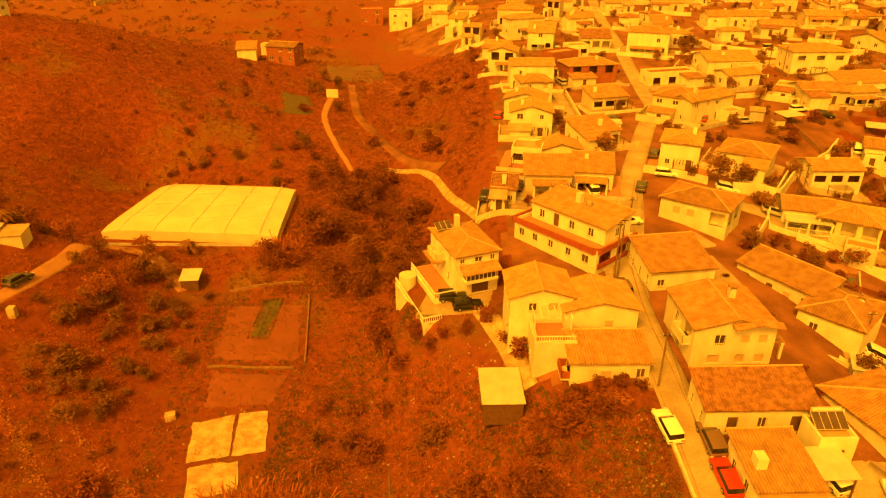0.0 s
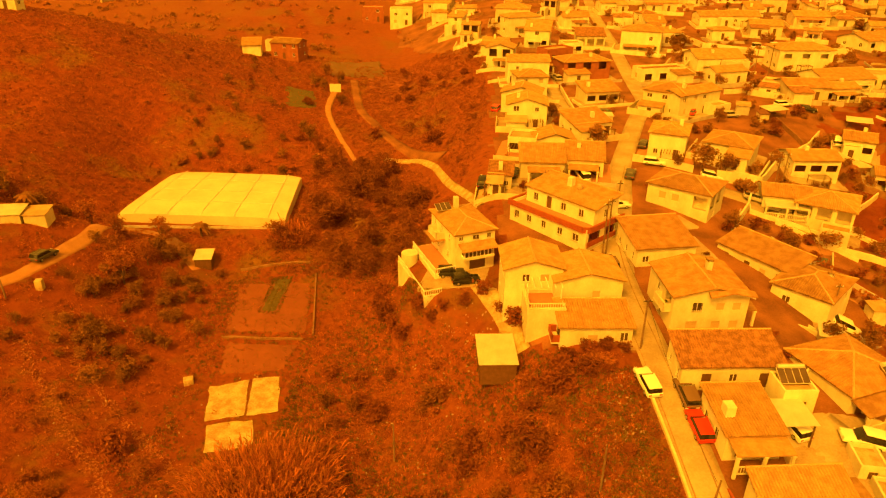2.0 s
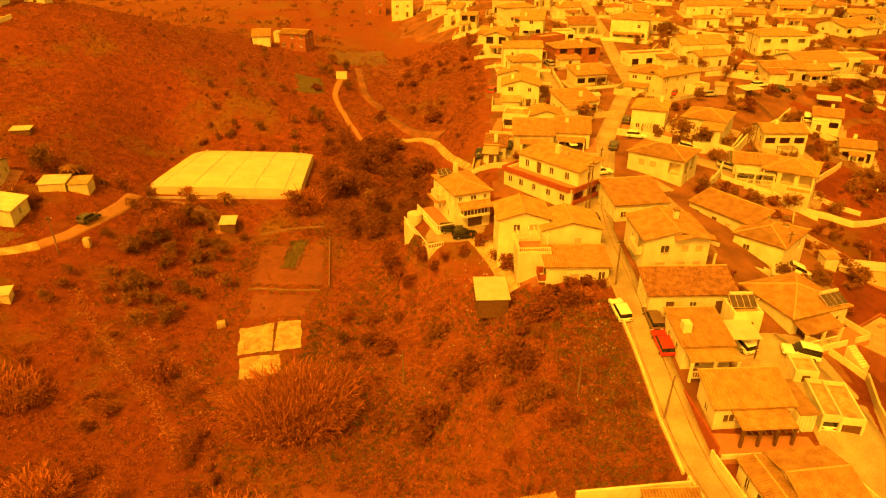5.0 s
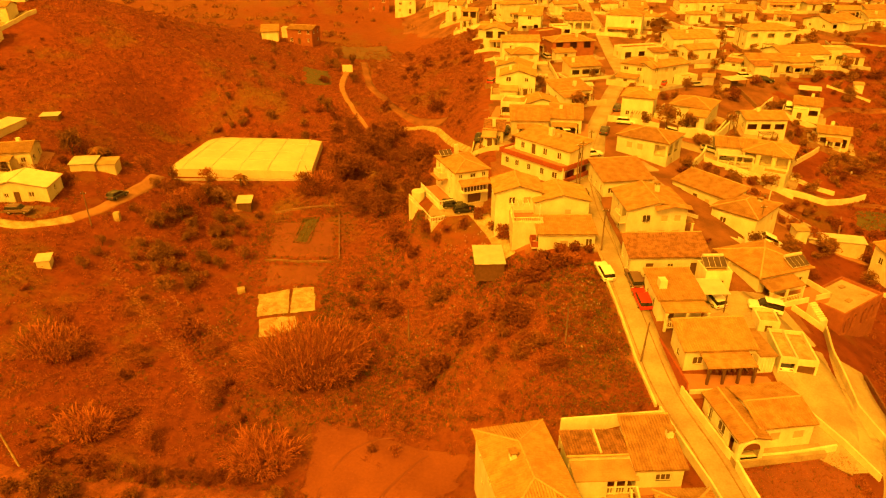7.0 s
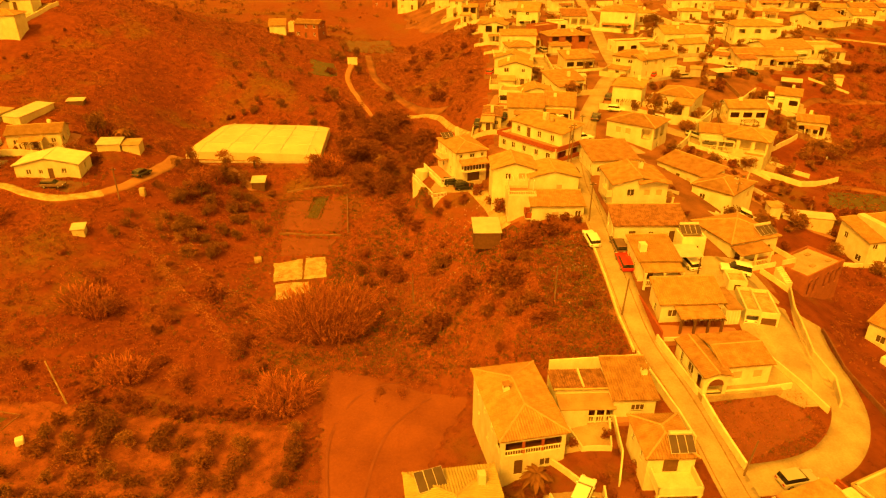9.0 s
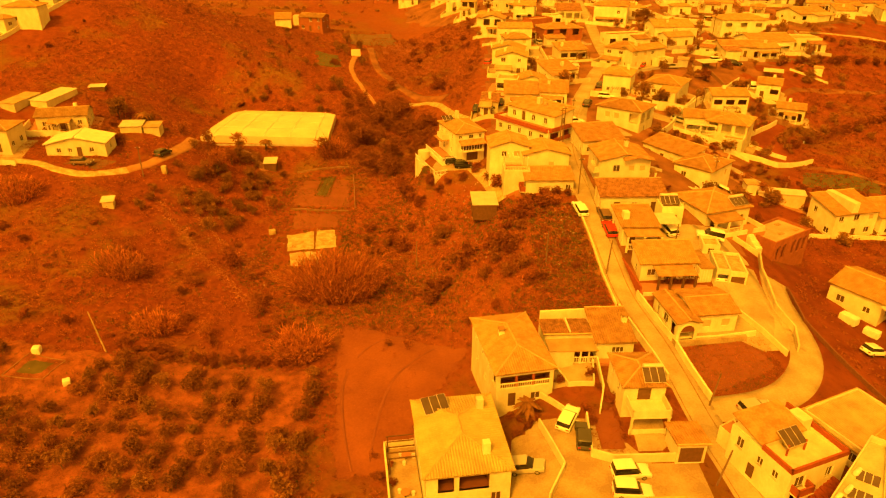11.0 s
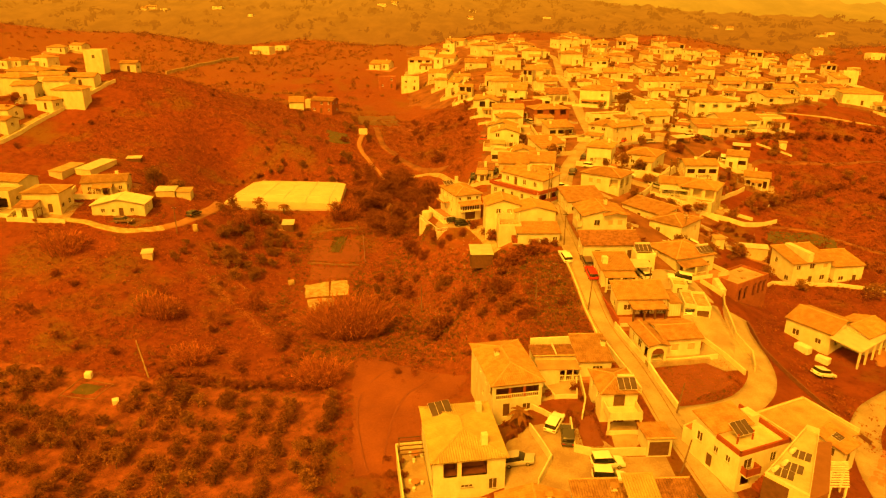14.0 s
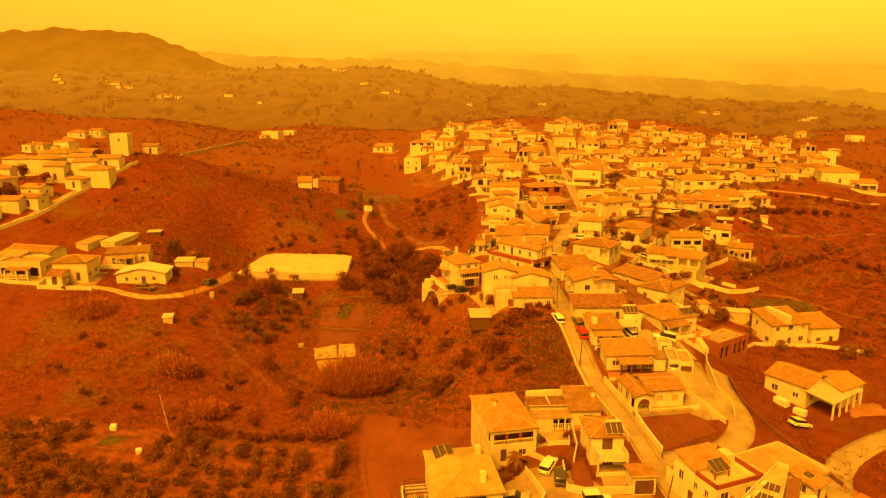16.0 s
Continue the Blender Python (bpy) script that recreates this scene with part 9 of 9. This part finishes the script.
scuffed(CLEAR[2], 0.75, 9000, 81, "worn earth track on the slope")
scuffed(CLEAR[3], 0.55, 7000, 82, "worn earth track on the slope")
scuffed([(-99.9, 163.9), (-91.5, 164.1), (-82.4, 165.8), (-74.7, 168.5), (-63.6, 166.2)], 0.6, 4000, 83, "faint footpath across the bare hill")
scuffed([(-70.8, 147.7), (-60.1, 148.2), (-46.5, 144.0)], 0.5, 1800, 84, "faint footpath above the greenhouse")


def rubble(n, cx, cy, rx, ry, seed, label, mat):
    r2 = random.Random(seed)
    bm = bmesh.new()
    for _ in range(n):
        x, y = r2.gauss(cx, rx), r2.gauss(cy, ry)
        s = r2.uniform(0.1, 0.4)
        m = Matrix.LocRotScale((x, y, z_at(x, y) + s * 0.15), Euler((r2.uniform(0, 3), r2.uniform(0, 3), r2.uniform(0, 3))), (s, s * 0.7, s * 0.5))
        bmesh.ops.create_icosphere(bm, subdivisions=1, radius=0.6, matrix=m)
    tagged(part("rubble", bm, mat), label, "rubble", kind="stuff")


rubble(120, 18.0, 52.0, 1.6, 4.5, 1, "pale dumped rubble beside the street", RUBBLE)
rubble(110, 3, 74, 3.5, 5, 2, "pale stones on the slope", RUBBLE)
def waste(x, y):
    return 0.9 if x < float(np.interp(y, [39, 50, 62, 66, 84], [21, 20.5, 20, 8, -6])) else 0.0


scatter("scrub", 7000, (-22, 21, 39, 84), lambda x, y: waste(x, y) * damp(x, y + 9), GRASS, "green grass on the waste ground", 31, 0.55, 11, 0.19, 0.4, 0.35)
scatter("scrub", 4000, (-22, 21, 39, 84), lambda x, y: waste(x, y), REED, "straw-coloured dead grass on the waste ground", 32, 0.4, 7, 0.24, 0.6, 0.18)
for seed_, n_, mat_, sz_ in ((91, 900, LEAF_DRY, 0.45), (92, 700, GRASS, 0.45), (93, 350, LEAF_DARK, 0.5)):
    scatter("scrub", n_, (13, 23, 33.2, 60), lambda x, y: 0.9 if x < float(np.interp(y, [34, 41, 48, 58.5], [22.9, 22.2, 21.9, 21.1])) else 0.0, mat_, "scrub and weeds along the street edge", seed_, sz_, 11, 0.13, 0.5)
rubble(90, -2, 60, 6, 8, 3, "scattered pale stones in the grass", RUBBLE)
rubble(90, -40, 66, 12, 8, 4, "scattered pale stones in the scrub", RUBBLE)

# ---- distant hills, dust haze painted into their glow ----


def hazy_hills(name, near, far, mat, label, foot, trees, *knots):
    """Glowing backdrop hillside with haze in its colour, from its foot to a wooded skyline: knots are pairs of bearing
    and height above eye level, in degrees.
    """
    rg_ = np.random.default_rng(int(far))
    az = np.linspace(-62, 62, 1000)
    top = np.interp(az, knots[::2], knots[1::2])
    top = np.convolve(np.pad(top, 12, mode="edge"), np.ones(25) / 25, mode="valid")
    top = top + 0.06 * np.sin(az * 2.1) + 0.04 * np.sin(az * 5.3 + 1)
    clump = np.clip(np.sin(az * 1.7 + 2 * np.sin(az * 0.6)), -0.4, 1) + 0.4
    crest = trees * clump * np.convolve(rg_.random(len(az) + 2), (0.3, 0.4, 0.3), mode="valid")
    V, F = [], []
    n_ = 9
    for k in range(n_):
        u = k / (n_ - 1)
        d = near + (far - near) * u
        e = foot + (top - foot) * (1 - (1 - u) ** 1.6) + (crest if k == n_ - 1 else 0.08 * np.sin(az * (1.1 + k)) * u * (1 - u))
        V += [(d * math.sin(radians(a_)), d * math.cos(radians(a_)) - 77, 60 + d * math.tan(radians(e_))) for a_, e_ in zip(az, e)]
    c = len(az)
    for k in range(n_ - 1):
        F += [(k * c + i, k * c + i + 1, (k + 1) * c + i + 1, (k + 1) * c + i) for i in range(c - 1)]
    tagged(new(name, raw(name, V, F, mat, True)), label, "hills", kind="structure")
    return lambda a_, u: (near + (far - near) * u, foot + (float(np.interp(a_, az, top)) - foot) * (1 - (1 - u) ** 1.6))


hazy_hills("backdrop_far", 3500, 4000, glow("far_haze_glow", (0.30, 0.122, 0.004), (0.365, 0.160, 0.007), 60, 330, 0.0015), "glowing backdrop of faint far mountains, dust haze painted in", -1.5, 0.0, -75, 3.0, -32.8, 4.08, -25.7, 4.38, -17.7, 4.22, -13.3, 3.88, -8.9, 3.68, 0.4, 3.56, 5.0, 3.46, 9.6, 3.35, 14.1, 3.17, 18.4, 3.02, 22.5, 2.57, 26.4, 2.26, 32.3, 1.91, 75, 1.5)
hazy_hills("backdrop_middle", 2000, 2400, glow("middle_haze_glow", (0.225, 0.080, 0.002), (0.285, 0.112, 0.004), 40, 150, 0.008), "glowing backdrop of middle hills, dust haze painted in", -1.5, 0.15, -75, 2, -21.8, 3.4, -15.6, 3.1, -10.7, 2.9, -4.3, 2.95, 0.4, 2.6, 5.1, 2.2, 9.7, 1.9, 14.2, 1.6, 18.5, 1.4, 22.7, 1.0, 26.6, 0.7, 32.6, 0.3, 75, 0.2)
hazy_hills("backdrop_hill", 1300, 1700, glow("brown_haze_glow", (0.205, 0.066, 0.001), (0.185, 0.054, 0.001), 60, 190, 0.02), "glowing backdrop of a brown hill, dust haze painted in", -1.5, 0.12, -75, 3, -40, 3.9, -32.8, 4.2, -29.3, 4.7, -26.4, 4.65, -23.6, 4.6, -21.8, 4.0, -20.1, 3.2, -17.7, 2.2, -15.6, 1.5, -12, 0.5, 0, -1.0, 75, -1.2)
ON_HILL = hazy_hills("backdrop_woods", 610, 950, glow("woods_haze_glow", (0.160, 0.039, 0.001), (0.218, 0.070, 0.002), 25, 95, 0.06), "glowing backdrop of wooded hills and fields, dust haze painted in", -3.4, 0.14, -75, 1.8, -33, 1.75, -24, 1.7, -18, 1.95, -13.3, 2.2, -8.8, 2.2, -5.1, 2.35, -2.4, 1.8, 0.5, 1.25, 5.1, 0.6, 9.7, 0.85, 13.4, 0.35, 18.6, -0.15, 26.6, -0.4, 32.6, -0.95, 75, -1.0)
# tree clumps glow as well, with the haze in their colour
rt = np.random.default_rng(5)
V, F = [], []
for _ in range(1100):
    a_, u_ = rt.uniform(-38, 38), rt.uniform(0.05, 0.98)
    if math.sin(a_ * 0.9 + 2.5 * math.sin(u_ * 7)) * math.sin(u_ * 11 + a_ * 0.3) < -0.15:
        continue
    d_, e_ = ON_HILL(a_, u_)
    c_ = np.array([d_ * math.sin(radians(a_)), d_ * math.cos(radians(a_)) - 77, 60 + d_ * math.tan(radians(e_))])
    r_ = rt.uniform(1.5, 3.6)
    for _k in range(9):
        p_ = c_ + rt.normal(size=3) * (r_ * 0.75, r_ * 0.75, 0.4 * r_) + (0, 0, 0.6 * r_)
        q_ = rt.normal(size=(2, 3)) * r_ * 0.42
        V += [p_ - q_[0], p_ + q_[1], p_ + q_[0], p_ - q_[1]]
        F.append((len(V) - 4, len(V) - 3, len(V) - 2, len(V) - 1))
tagged(new("backdrop_trees", raw("backdrop_trees", V, F, glow("trees_haze_glow", (0.118, 0.027, 0.001), (0.180, 0.054, 0.001), 25, 95, 0.1))), "glowing backdrop of far trees, dust haze painted in", "trees", kind="structure")
rh = random.Random(8)
for a0, u0, k in ((-30, 0.62, 3), (-25.5, 0.7, 4), (-22.5, 0.5, 3), (-17, 0.42, 2), (-9, 0.85, 2), (-6, 0.5, 3), (1.5, 0.5, 2), (8, 0.6, 1), (21, 0.45, 2), (29, 0.5, 2)):
    for _ in range(k):
        a_, u_ = a0 + rh.gauss(0, 0.9), min(0.92, max(0.2, u0 + rh.gauss(0, 0.07)))
        d_, e_ = ON_HILL(a_, u_)
        house(d_ * math.sin(radians(a_)), d_ * math.cos(radians(a_)) - 77, rh.uniform(5, 12), rh.uniform(4, 6), rh.uniform(-20, 20), rh.uniform(1.6, 2.6), rh.choice(("flat", "flat", "gx")), wall=CREAM, tile=TILE_PALE, base=60 + d_ * math.tan(radians(e_)) - 0.5, skirt=4.0, holes=[], fine=False, label="far pale country house in the dust", group="far houses")
